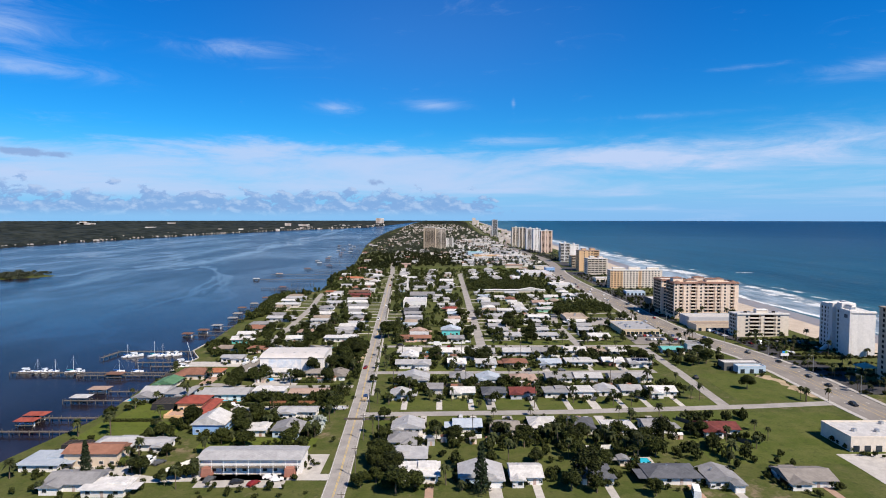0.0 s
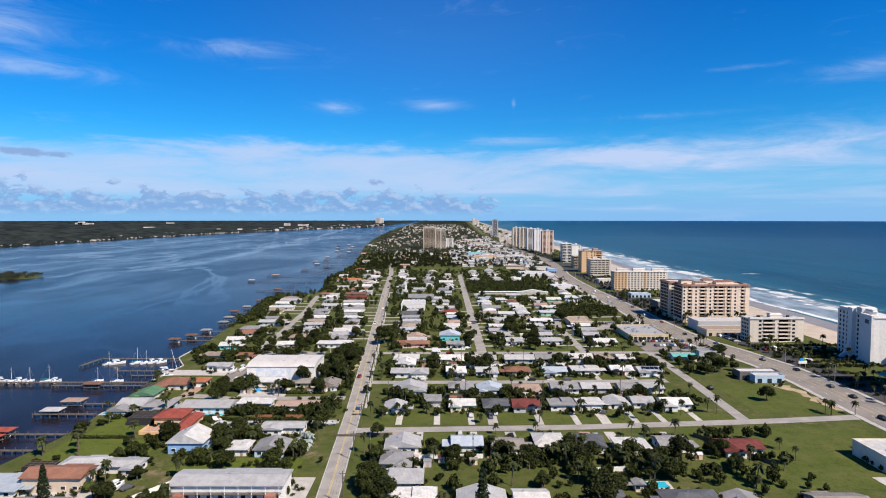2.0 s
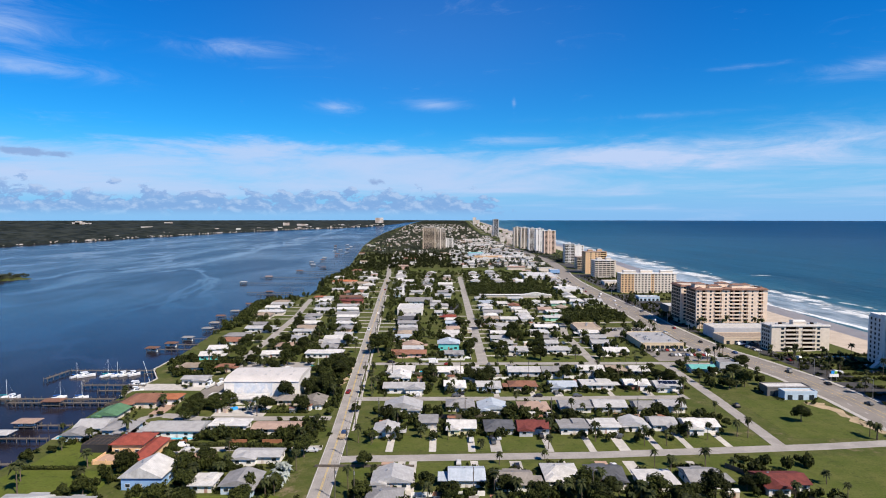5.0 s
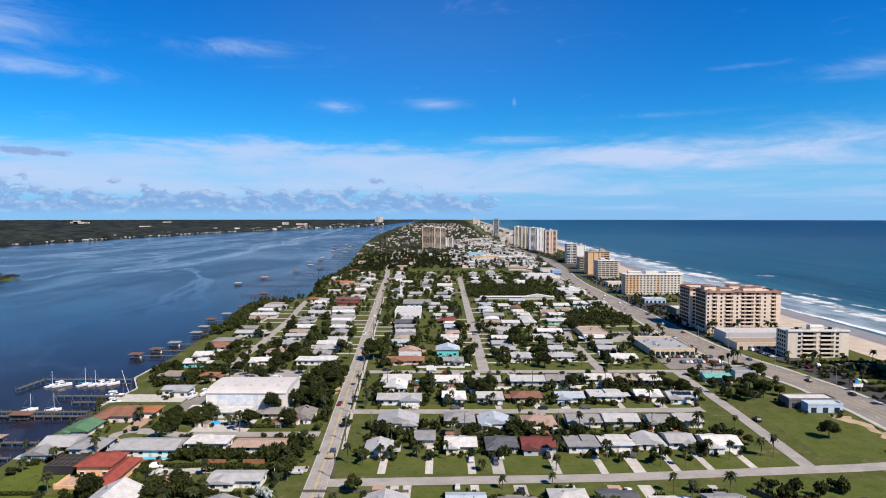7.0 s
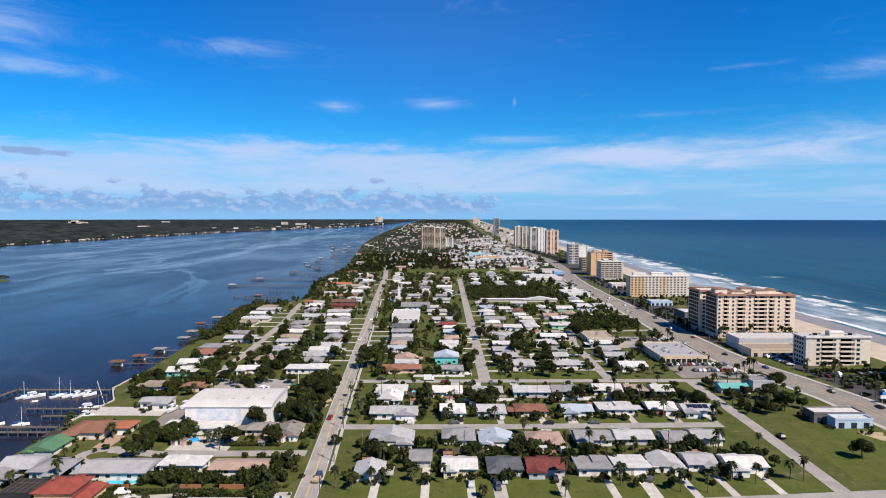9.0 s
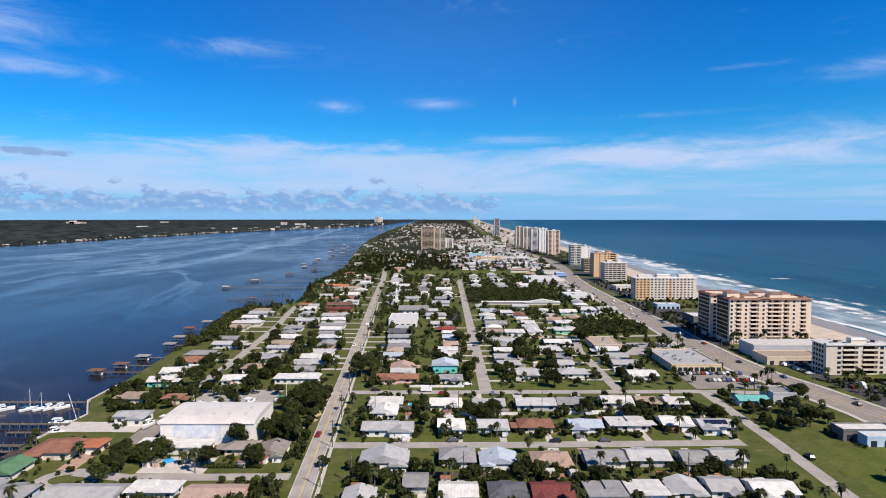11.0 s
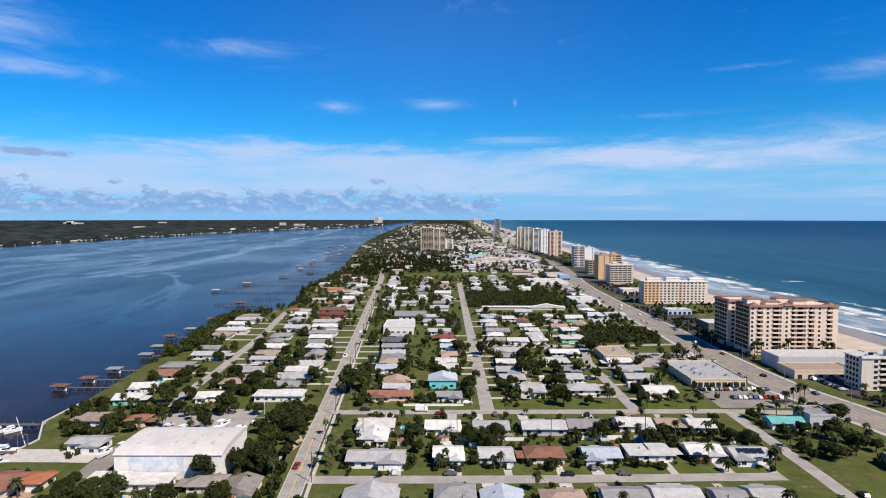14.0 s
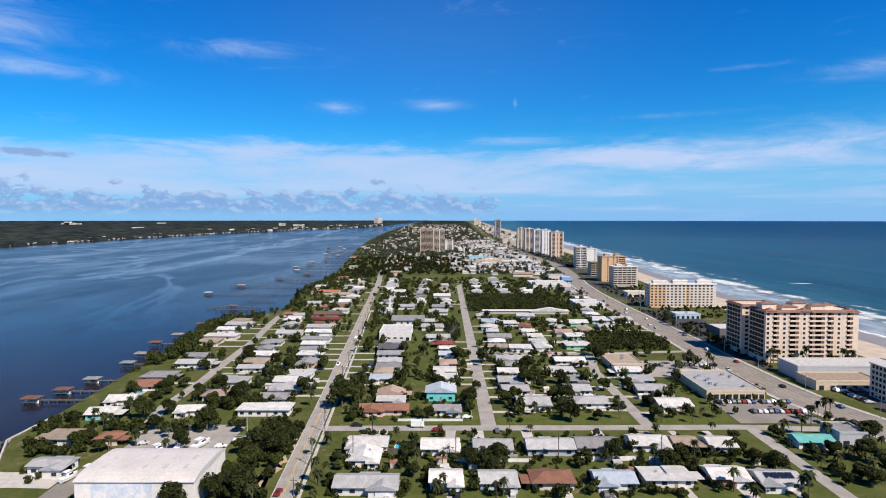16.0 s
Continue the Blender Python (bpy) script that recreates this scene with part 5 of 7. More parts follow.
def tower(name, x0, x1, y0, depth, floors, bays, wall="sand", label="", fh=2.95, base=0.0, rim="roof_terra", side=4, crown=2, accent=None, rz=0.0, band=None):
    """A block of flats seen from its south. bays: letters from west to east; w window, b recessed balcony, p plain pier, a accent pier with windows; each may repeat."""
    wid = x1 - x0
    top = tagged(empty(name, ((x0 + x1) / 2, y0, 0), rz), label, "apartment block", "beach front towers")
    TAKEN.append(((x0 + x1) / 2, y0 + depth / 2, max(wid, depth) / 2))
    h = floors * fh + base
    hw = wid / 2
    size = {"w": 1.0, "b": 2.0, "p": 0.6, "a": 1.0, "s": 1.25, "B": 2.8}
    unit = wid / sum(size[c] for c in bays)
    back = 1.7
    core = Shape().box(-hw, hw, back, depth, -0.1, h)
    x = -hw
    cols = []
    for c in bays:
        a, b = x, x + unit * size[c]
        cols.append((c, a, b))
        if c not in "bsB":
            part("pier", Shape().box(a, b, 0, back, -0.1, h).mesh("pier", M["wall_" + (accent if c == "a" and accent else wall)]), top)
        elif base:
            part("plinth", Shape().box(a, b, 0, back, -0.1, base - 0.15).mesh("plinth", M["wall_" + wall]), top)
        x = b
    part("wall", core.mesh("wall", M["wall_" + wall]), top)
    if band:
        # a flat roof behind a sloping tiled edge
        part("roof", Shape().box(-hw + 0.6, hw - 0.6, 0.6, depth - 0.6, h, h + 0.3).mesh("roof", M[rim]), top)
        tiles, o, n = Shape(), 0.9, 0.7
        out, inn = ((-hw - o, -o), (hw + o, -o), (hw + o, depth + o), (-hw - o, depth + o)), ((-hw + n, n), (hw - n, n), (hw - n, depth - n), (-hw + n, depth - n))
        tiles.add([(*p, h - 0.1) for p in out] + [(*p, h + 1.3) for p in inn] + [(*p, h - 0.3) for p in out] + [(*p, h) for p in inn],
                  [f for a in range(4) for f in ((a, (a + 1) % 4, 4 + (a + 1) % 4, 4 + a), (8 + a, 8 + (a + 1) % 4, (a + 1) % 4, a), (4 + a, 4 + (a + 1) % 4, 12 + (a + 1) % 4, 12 + a))])
        part("roof_edge", tiles.mesh("roof_edge", M[band]), top, label="sloping terracotta tiled roof edge")
    else:
        part("roof", Shape().box(-hw - 0.5, hw + 0.5, -0.5, depth + 0.5, h, h + 0.5).box(-hw - 0.5, hw + 0.5, -0.5, 2.2, h + 0.5, h + 1.3, 0, 0.3).mesh("roof", M[rim]), top)
    for i in range(crown):
        cx = -hw + wid * (i + 0.5) / crown
        part("roof_house", Shape().box(-wid * 0.11, wid * 0.11, -depth * 0.16, depth * 0.16, 0, 2.6).mesh("roof_house", M["wall_" + wall]), top, (cx, depth * (0.3 + 0.35 * (i % 2)), h + 0.5))
        part("roof_cap", Shape().box(-wid * 0.12, wid * 0.12, -depth * 0.18, depth * 0.18, 0, 0.9, 0, 0.7).mesh("roof_cap", M[rim]), top, (cx, depth * (0.3 + 0.35 * (i % 2)), h + 3.1))
    joined, rails = Shape(), Shape()
    distant = y0 > 1000
    for f in range(floors):
        z = base + f * fh
        for c, a, b in cols:
            m = (a + b) / 2
            if c in "wa":
                ww = min((b - a) * 0.5, 2.0)
                if distant:
                    joined.box(m - ww / 2, m + ww / 2, -0.08, 0, z + fh * 0.28, z + fh * 0.8)
                else:
                    part("window", box_mesh("window", ww, 0.1, fh * 0.52, "glass"), top, (m, -0.02, z + fh * 0.28))
            elif c in "bsB" and distant:
                rails.box(a, b, -0.7, back, z - 0.12, z + 0.12).box(a, b, -0.7, -0.55, z + 0.12, z + 0.75)
                joined.box(a + 0.3, b - 0.3, back - 0.08, back, z + 0.2, z + fh * 0.8)
            elif c in "bsB":
                bal = part("balcony", shared(("balcony", round(b - a, 1), wall), lambda a=a, b=b: Shape().box(-(b - a) / 2, (b - a) / 2, -0.7, back, -0.12, 0.12).box(-(b - a) / 2, (b - a) / 2, -0.7, -0.58, 0.12, 1.05).mesh("balcony", M["wall_" + wall])), top, (m, 0, z))
                part("balcony_door", box_mesh("balcony_door", (b - a) * (0.62 if wall == "apricot" else 0.8), 0.1, fh * 0.74, "dark_shade_glass"), bal, (0, back - 0.02, 0.14))
        for k in range(side):
            yy = 2 + (depth - 3) * (k + 0.5) / side
            if distant:
                joined.box(-hw - 0.08, -hw, yy - 0.8, yy + 0.8, z + fh * 0.3, z + fh * 0.8)
            else:
                # oversized dark panes on the apricot block paint in its west side's shade
                part("window", box_mesh("window_side", 0.1, 3.1 if wall == "apricot" else 1.5, fh * (0.78 if wall == "apricot" else 0.6), "dark_shade_glass"), top, (-hw - 0.02, yy, z + fh * 0.3))
    if joined.v:
        tagged(part("glazing", joined.mesh("glazing", M["dark_shade_glass"]), top), kind="stuff")
    if rails.v:
        tagged(part("railing", rails.mesh("railing", M["wall_" + wall]), top), kind="stuff")
    return top


M["roof_rosy"] = surface("rosy_tiles", (0.25, 0.145, 0.11), (0.18, 0.105, 0.08), 0.8, 2.0, 0.4, 0, 0.1, 0.4, rows=0.4)
M["roof_cream"] = surface("cream_roof", (0.60, 0.53, 0.46), (0.48, 0.42, 0.36), 0.8, 5.0, 0.5, 0, 0.1)
tower("condominium_wing", 204.5, 230, 551.5, 21, 10, "wpsw", "apricot", "rear wing of the peach block of flats", 2.95, 2.2, rim="roof_cream", side=5, crown=0, band="roof_rosy")
condo = tower("beach_condominium", 207, 264.5, 527, 20, 10, "wpspwpbpwpsbpspwppspp", "apricot", "ten-storey peach block of flats with balconies and a terracotta roof edge", 2.95, 2.2, rim="roof_cream", side=5, crown=0, band="roof_rosy")
for x, y, wd, d, h in ((-22, 12.5, 9, 7, 3.6), (-11, 8.5, 10, 6, 2.2), (-2.5, 13, 9, 7, 4.0), (6.5, 8, 9, 6, 3.0), (17, 14.5, 7, 6, 2.6)):
    lift = part("roof_house", Shape().box(-wd / 2, wd / 2, -d / 2, d / 2, 0, h).mesh("roof_house", M["wall_apricot"]), condo, (x, y, 32.0))
    part("roof_cap", Shape().add([(-wd / 2 - 0.5, -d / 2 - 0.5, h), (wd / 2 + 0.5, -d / 2 - 0.5, h), (wd / 2 + 0.5, d / 2 + 0.5, h), (-wd / 2 - 0.5, d / 2 + 0.5, h), (-wd / 2 + d / 2, 0, h + 1.1), (wd / 2 - d / 2, 0, h + 1.1)],
                                 [(0, 1, 5, 4), (2, 3, 4, 5), (1, 2, 5), (3, 0, 4), (3, 2, 1, 0)]).mesh("roof_cap", M["roof_rosy"]), lift)
for x, y, wd in ((25, 3.6, 6.5), (-25, 3.6, 6.5), (-4, 3.0, 7)):
    part("corner_roof", Shape().add([(-wd / 2, -4.2, 0), (wd / 2, -4.2, 0), (wd / 2, 3, 0), (-wd / 2, 3, 0), (0, -0.6, 2.0)], [(0, 1, 4), (1, 2, 4), (2, 3, 4), (3, 0, 4), (3, 2, 1, 0)]).mesh("corner_roof", M["roof_rosy"]), condo, (x, y, 32.2))
tower("small_condominium", 223, 262, 446, 13, 6, "ppwbpbwpp", "cream", "six-storey cream block of flats with two columns of balconies", 2.8, 0.0, "roof_white", 4, 1)
deck = tagged(empty("roof_plant", (244, 453, 16.9)), "dark machines and vents on the roof of a block of flats", "roof machines")
for i in range(9):
    part("vent_box", box_mesh("vent_box", 1.5 + 0.5 * (i % 3), 1.4, 0.9 + 0.3 * (i % 2), "dark_shade_glass" if i % 2 else "metal", 0.06), deck, (-15 + 3.6 * i, -2.0 + 2.2 * (i % 3), 0.42))
hotel = tower("white_hotel", 263, 277, 378, 40, 10, "pppp", "white", "tall white beach hotel with a stepped roof", 2.9, 0, "roof_white", 9, 2, rz=-0.12)
fin = Shape().box(-9.4, -6.9, 19, 24, -0.1, 32.5)
fin.add([(-16, 20, -0.1), (-16, 23, -0.1), (-11.4, 20, 4), (-11.4, 23, 4), (-9.8, 20, 10), (-9.8, 23, 10), (-9.3, 20, 18), (-9.3, 23, 18), (-9.3, 20, -0.1), (-9.3, 23, -0.1)],
        [(0, 2, 3, 1), (2, 4, 5, 3), (4, 6, 7, 5), (0, 8, 6, 4, 2), (1, 3, 5, 7, 9), (8, 9, 7, 6)])
part("stair_fin", fin.mesh("stair_fin", M["wall_white"]), hotel, label="tall white stair tower with a curved foot")
block = part("end_block", Shape().box(-8.6, -6.9, -0.3, 12, -0.1, 30.6).mesh("end_block", M["wall_white"]), hotel)
part("emblem", Shape().box(-8.68, -8.6, 2.4, 6.4, 25.2, 27.6).mesh("emblem", M["roof_dark"]), block, label="plain dark sign panel")
part("roof_step", Shape().box(-6.8, 2, 13, 19, 29.4, 33.5).box(-6.8, 6, 25, 39, 29.4, 31.2).mesh("roof_step", M["wall_white"]), hotel)
tower("beige_tower", 243, 272, 305, 24, 14, "wbwb", "beige", "tall beige block of flats beside the beach", 2.9, 0, "roof_tan", 4, 1)
tower("orange_hotel", 214, 280, 752, 16, 8, "aaaawwwwwawwwwwwp", "cream", "eight-storey cream and orange hotel with rows of windows", 2.75, 1.0, "roof_white", 3, 3, "peach")
tower("beige_hotel", 228.6, 260, 930, 22, 8, "bbbbbp", "cream", "nine-storey cream hotel with balconies", 2.9, 2.5, "roof_white", 4, 2)
tower("orange_tower", 230, 264, 994, 24, 12, "ppwpwwb", "peach", "thirteen-storey orange hotel tower", 2.9, 0, "roof_salmon", 3, 2)
tower("brown_hotel", 237, 251, 1082, 24, 7, "bb", "beige", "brown hotel block beside taller towers", 2.9, 0, "roof_tan", 4, 0)
tower("round_tower", 243, 262, 1216, 20, 12, "bwb", "white", "white hotel tower with balconies", 3.1, 0, "roof_white", 4, 1)
tower("round_tower_wing", 264, 281, 1220, 22, 11, "pppw", "white", "plain white wing of a hotel tower", 3.1, 0, "roof_white", 3, 1)
for x0, x1, y, n, bays, wall, words in ((251, 280, 1507, 19, "pspwpsp", "sand", "tan twenty-storey tower with dark columns of balconies"), (243, 264, 1586, 20, "pwwp", "white", "slim white tower in a row beside the beach"),
                                        (236, 260, 1668, 20, "pbwp", "white", "tall white tower in a row beside the beach"), (226, 250, 1758, 20, "pspsp", "cream", "tall cream tower in a row beside the beach"),
                                        (218, 242, 1860, 20, "pspsp", "cream", "tall cream tower in a row beside the beach")):
    tower("high_tower", x0, x1, y, 24, n, bays, wall, words, 3.0, 0, "roof_white", 4, 1)
tower("dark_tower", 246, 274, 2950, 30, 26, "pbbp", "grey", "tall grey tower far along the beach", 3.1, 0, "roof_grey", 0, 1)
tower("river_condominium", -55, -20, 1672, 30, 21, "psbsbsp", "beige", "twenty-storey beige block of flats above the woods", 3.0, 0, "roof_white", 2, 2)
tower("river_condominium", -19, 8, 1684, 30, 20, "bspsb", "cream", "twenty-storey pale block of flats above the woods", 3.0, 0, "roof_white", 2, 2)
tower("river_condominium", 9, 31, 1745, 24, 10, "pwbp", "white", "lower white wing beside tall flats", 3.0, 0, "roof_white", 2, 0)

# ---- far along the island and over on the mainland ----


M["wall_far"] = surface("far_walls", (0.66, 0.63, 0.58), (0.34, 0.27, 0.23), 0.85, 45.0, 9.0, 0, 0)


def far_blocks(name, spots, label):
    sh = Shape()
    for x, y, wd, d, h in spots:
        base, tip = far(x, y, 0), far(x, y, h)
        k = math.hypot(base[0] - 4, base[1] - 80) / math.hypot(x - 4, y - 80)
        sh.box(base[0] - wd / 2 * k, base[0] + wd / 2 * k, base[1] - d / 2 * k, base[1] + d / 2 * k, base[2] - 1, tip[2])
    return tagged(new(name, sh.mesh(name, M["wall_far"])), label, "far buildings", "", "stuff")


r = random.Random(3)
spots = []
for i in range(2300):
    y = 1400 + 4300 * r.random() ** 1.5
    spots.append((lerp_path(MAIN_SHORE, y) - 4 - 320 * r.random() ** 2.0, y, r.uniform(3, 8), r.uniform(5, 9), r.uniform(2.5, 5.0) + 3 * r.random() ** 3))
for i in range(70):
    y = r.uniform(4200, 7500)
    spots.append((lerp_path(MAIN_SHORE, y) - 10 - 500 * r.random() ** 2, y, r.uniform(10, 32), 20, r.uniform(6, 15)))
spots += [(-4700, 7600, 130, 60, 30), (-4700, 7600, 60, 60, 46), (-5000, 8200, 180, 50, 20), (-4200, 9000, 110, 40, 24), (-2600, 5200, 80, 60, 12), (-1500, 6300, 110, 40, 24), (-1700, 6400, 60, 40, 36)]
far_blocks("mainland_houses", spots, "small pale houses along the far river shore")
far_blocks("mainland_tower", [(-1000, 9200, 120, 60, 92)], "large white block far across the river")
spots = [(lerp_path(HIGHWAY, y) + r.uniform(28, 85), y, r.uniform(14, 26), 16, r.uniform(8, 26)) for y in (2150, 2300, 2450, 2600, 2760, 3100, 3250, 3450, 3700, 4000, 4400, 5000, 6000)]
for i in range(150):
    y = 2020 + 5000 * r.random() ** 1.5
    spots.append((lerp_path(HIGHWAY, y) + 14 + (lerp_path(BEACH, y) - lerp_path(HIGHWAY, y) - 24) * r.random(), y, r.uniform(8, 20), r.uniform(8, 14), r.choice((4, 5, 6, 8, 12, 20))))
spots += [(430, 8200, 45, 50, 95), (500, 8600, 50, 50, 60)]
far_blocks("far_beach_towers", spots, "pale towers far along the beach")
far_blocks("far_island_houses", [(r.uniform(-190 - (y - 2000) * 0.05, 200), y, r.uniform(7, 13), r.uniform(7, 12), r.uniform(5, 10)) for y in [1950 + 6000 * r.random() ** 1.3 for i in range(430)]], "pale houses among far trees")

# ---- trees ----


def leaf_blob(sh, rnd, c, rad, n, size, slot=0):
    """A clump of small pointed leaves round c."""
    for i in range(n):
        v = Vector((rnd.gauss(0, 1), rnd.gauss(0, 1), rnd.gauss(0, 1))).normalized()
        p = Vector(c) + Vector((v.x * rad[0], v.y * rad[1], v.z * rad[2])) * rnd.uniform(0.7, 1.08)
        a = Vector((rnd.gauss(0, 1), rnd.gauss(0, 1), rnd.gauss(0, 0.6))).normalized() * size * rnd.uniform(0.7, 1.3)
        b = a.cross(v + Vector((rnd.uniform(-0.6, 0.6), rnd.uniform(-0.6, 0.6), 0.4))).normalized() * size * rnd.uniform(0.6, 1.1)
        sh.add([tuple(p - a), tuple(p + a * 0.7 + b), tuple(p + a * 0.7 - b)], [(0, 1, 2)], slot)


def broad_tree(seed, wide, tall, mt, name="broadleaf_tree", label="spreading dark green broadleaf tree"):
    rnd = random.Random(seed)
    top = tagged(empty(name, (0, 0, -50)), label, "tree", "broadleaf trees")
    tr = Shape()
    tr.tube((0, 0, -0.1), (0.1, 0, tall * 0.42), 0.28, 0.2)
    crown = Shape()
    n = 12
    for i in range(n):
        a = 6.283 * i / n + rnd.uniform(-0.3, 0.3)
        q = rnd.uniform(0.15, 0.72) * wide
        c = (math.cos(a) * q, math.sin(a) * q, tall * rnd.uniform(0.42, 0.8) + (0.15 * tall if q < 0.35 * wide else 0))
        if i % 3 == 0:
            tr.tube((0.1, 0, tall * 0.38), (c[0] * 0.8, c[1] * 0.8, c[2]), 0.13, 0.05, 5)
        leaf_blob(crown, rnd, c, (wide * rnd.uniform(0.28, 0.42), wide * rnd.uniform(0.28, 0.42), tall * rnd.uniform(0.15, 0.22)), 230, 0.25 + wide * 0.016)
    if name == "shrub":
        bpy.data.objects.remove(top)
        return tagged(new("shrub", crown.mesh("shrub", M[mt])), label, "shrub", "shrubs")
    part("trunk", tr.mesh("trunk", M["bark"]), top)
    part("crown", crown.mesh("crown", M[mt]), top)
    return top


def cone_tree(seed, tall, wide=1.9):
    rnd = random.Random(seed)
    top = tagged(empty("conifer_tree", (0, 0, -50)), "tall narrow dark conifer", "tree", "conifers")
    part("trunk", Shape().tube((0, 0, -0.1), (0, 0, tall * 0.96), 0.25, 0.04, 6).mesh("trunk", M["bark"]), top)
    crown = Shape()
    n = int(tall * 1.6)
    for i in range(n):
        u = i / n
        rad = wide * (1 - u) ** 0.7 * rnd.uniform(0.7, 1.1) + 0.15
        leaf_blob(crown, rnd, (0, 0, tall * (0.1 + 0.9 * u)), (rad, rad, 0.3), 60, 0.42)
    part("crown", crown.mesh("crown", M["leaf_dark"]), top)
    return top


def palm_tree(seed, tall, mt="frond", label="palm tree with a round head of green fronds"):
    rnd = random.Random(seed)
    top = tagged(empty("palm_tree", (0, 0, -50)), label, "palm tree", "palms")
    lean = rnd.uniform(-0.4, 0.4)
    part("trunk", Shape().tube((0, 0, -0.1), (lean * 0.4, 0, tall * 0.5), 0.2, 0.16, 6).tube((lean * 0.4, 0, tall * 0.5), (lean, 0, tall), 0.16, 0.17, 6).mesh("trunk", M["bark"]), top)
    fr = Shape()
    for i in range(42):
        a = rnd.uniform(0, 6.283)
        lift = rnd.uniform(-0.9, 1.2)
        ln = rnd.uniform(1.6, 2.6)
        pts = []
        for k in range(4):
            s = k / 3 * ln
            pts.append((lean + math.cos(a) * s * math.cos(lift * 0.8), math.sin(a) * s * math.cos(lift * 0.8), tall + math.sin(lift * 0.8) * s - 0.26 * s * s))
        for k in range(3):
            p, q = pts[k], pts[k + 1]
            w0, w1 = (0.12, 0.42, 0.40, 0.06)[k], (0.12, 0.42, 0.40, 0.06)[k + 1]
            sx, sy = -math.sin(a), math.cos(a)
            for side in (-1, 1):
                fr.add([p, q, (q[0] + side * sx * w1, q[1] + side * sy * w1, q[2] - 0.3 * w1), (p[0] + side * sx * w0, p[1] + side * sy * w0, p[2] - 0.3 * w0)], [(0, 1, 2, 3)])
    part("fronds", fr.mesh("fronds", M[mt]), top)
    return top


BROAD = [broad_tree(i, wd, h, "leaf") for i, (wd, h) in enumerate(((3.4, 6.2), (4.2, 7.0), (5.2, 8.4), (2.6, 4.6)))]
BROAD_LIGHT = [broad_tree(20 + i, wd, h, "leaf_bright", label="bright green broadleaf tree") for i, (wd, h) in enumerate(((2.4, 4.0), (3.2, 5.2)))]
SHRUB = [broad_tree(40 + i, wd, h, "leaf", "shrub", "dense dark green garden shrub") for i, (wd, h) in enumerate(((1.5, 2.2), (2.0, 2.6)))]
CONE = [cone_tree(60, 12), cone_tree(61, 9), cone_tree(62, 16, 3.0)]
PALM = [palm_tree(70, 5.5), palm_tree(71, 7.0), palm_tree(72, 4.2), palm_tree(73, 8.5)]
SILVER = palm_tree(80, 2.6, "frond_silver", "low silvery blue palm")
PLANTED = []


def free(x, y, pad):
    if any(abs(x - a) < c + pad and abs(y - b) < c + pad and math.hypot(x - a, y - b) < c + pad for a, b, c in TAKEN):
        return False
    if 1090 < y < 1480 or 1570 < y < 1790 or y > 1950:
        roads = ((HIGHWAY, 12.5),)
    else:
        roads = ((RIVER_ROAD, 3.8), (HIGHWAY, 12.5))
    for path, wd in roads:
        if abs(x - lerp_path(path, y)) < wd + pad:
            return False
    if 405 < y < 950 and abs(x - 27) < 3.4 + pad or 410 < y < 550 and abs(x - 97) < 3 + pad or 280 < y < 412 and abs(x - 137) < 3 + pad:
        return False
    if -46 < x < 190 and any(abs(y - lerp_path([(b, a) for a, b in CROSS[i]], x)) < 3.2 + pad for i in (1, 2, 3)):
        return False
    if 27 < x < 190 and abs(y - 551) < 3 + pad or -125 < x < -46 and (abs(y - 313) < 3 + pad or abs(y - 279) < 2.6 + pad and x > -104):
        return False
    if y > 405 and y < 720 and abs(x - shore_x(y)) < 3 + pad:
        return False
    return x > lerp_path(RIVER_SHORE, y) + 2


def plant(kinds, x, y, rnd, smin=0.8, smax=1.2):
    ob = copy_thing(rnd.choice(kinds), pose(x, y, 0, 0, 0, rnd.uniform(0, 360)))
    s = rnd.uniform(smin, smax)
    ob.scale = (s, s, s * rnd.uniform(0.9, 1.1))
    PLANTED.append((x, y))
    return ob


def scatter(n, x0, x1, y0, y1, kinds, seed, pad=0.5, smin=0.75, smax=1.2, anywhere=False):
    rnd = random.Random(seed)
    k = 0
    for i in range(n * 8):
        x, y = rnd.uniform(x0, x1), rnd.uniform(y0, y1)
        if anywhere or free(x, y, pad):
            plant(kinds, x, y, rnd, smin, smax)
            k += 1
            if k >= n:
                break


TAKEN += [(-8.5, 386, 5.5), (-114, 264, 6.5), (-104, 262, 5.0)]
MIXED = BROAD + BROAD[:3] + PALM + PALM[:1] + SHRUB[:1] + BROAD_LIGHT[:1]
scatter(20, 22, 84, 210, 240, BROAD[:3] + PALM, 1, 0.0, 0.7, 1.1)
scatter(22, -70, -52, 346, 388, BROAD, 2, 0.5, 0.9, 1.2)
scatter(14, -62, -46, 388, 408, BROAD, 3, 0.5, 0.9, 1.3)
scatter(28, -26, 130, 302, 317, MIXED, 4, 0.0, 0.6, 1.05)
scatter(26, -26, 130, 364, 381, MIXED, 5, 0.0, 0.6, 1.0)
scatter(27, -26, 95, 229, 241, MIXED, 6, -0.2)
scatter(25, -30, 130, 284, 336, PALM + SHRUB, 7, 0.3)
scatter(26, -30, 130, 349, 405, PALM + SHRUB, 8, 0.3)
scatter(40, -30, 110, 190, 262, PALM + SHRUB + BROAD, 9, 0.3)
scatter(62, -116, -48, 190, 345, MIXED, 10, 0.4, 0.65, 1.1)
scatter(30, -155, -116, 190, 345, PALM + SHRUB + BROAD[3:], 30, 0.4)
scatter(36, -142, -60, 385, 470, MIXED, 11, 0.4)
scatter(44, -140, -5, 425, 560, MIXED, 12, 0.4)
scatter(40, 0, 125, 420, 560, MIXED, 13, 0.4)
scatter(26, 142, 180, 358, 408, BROAD + PALM, 14, 0.3)
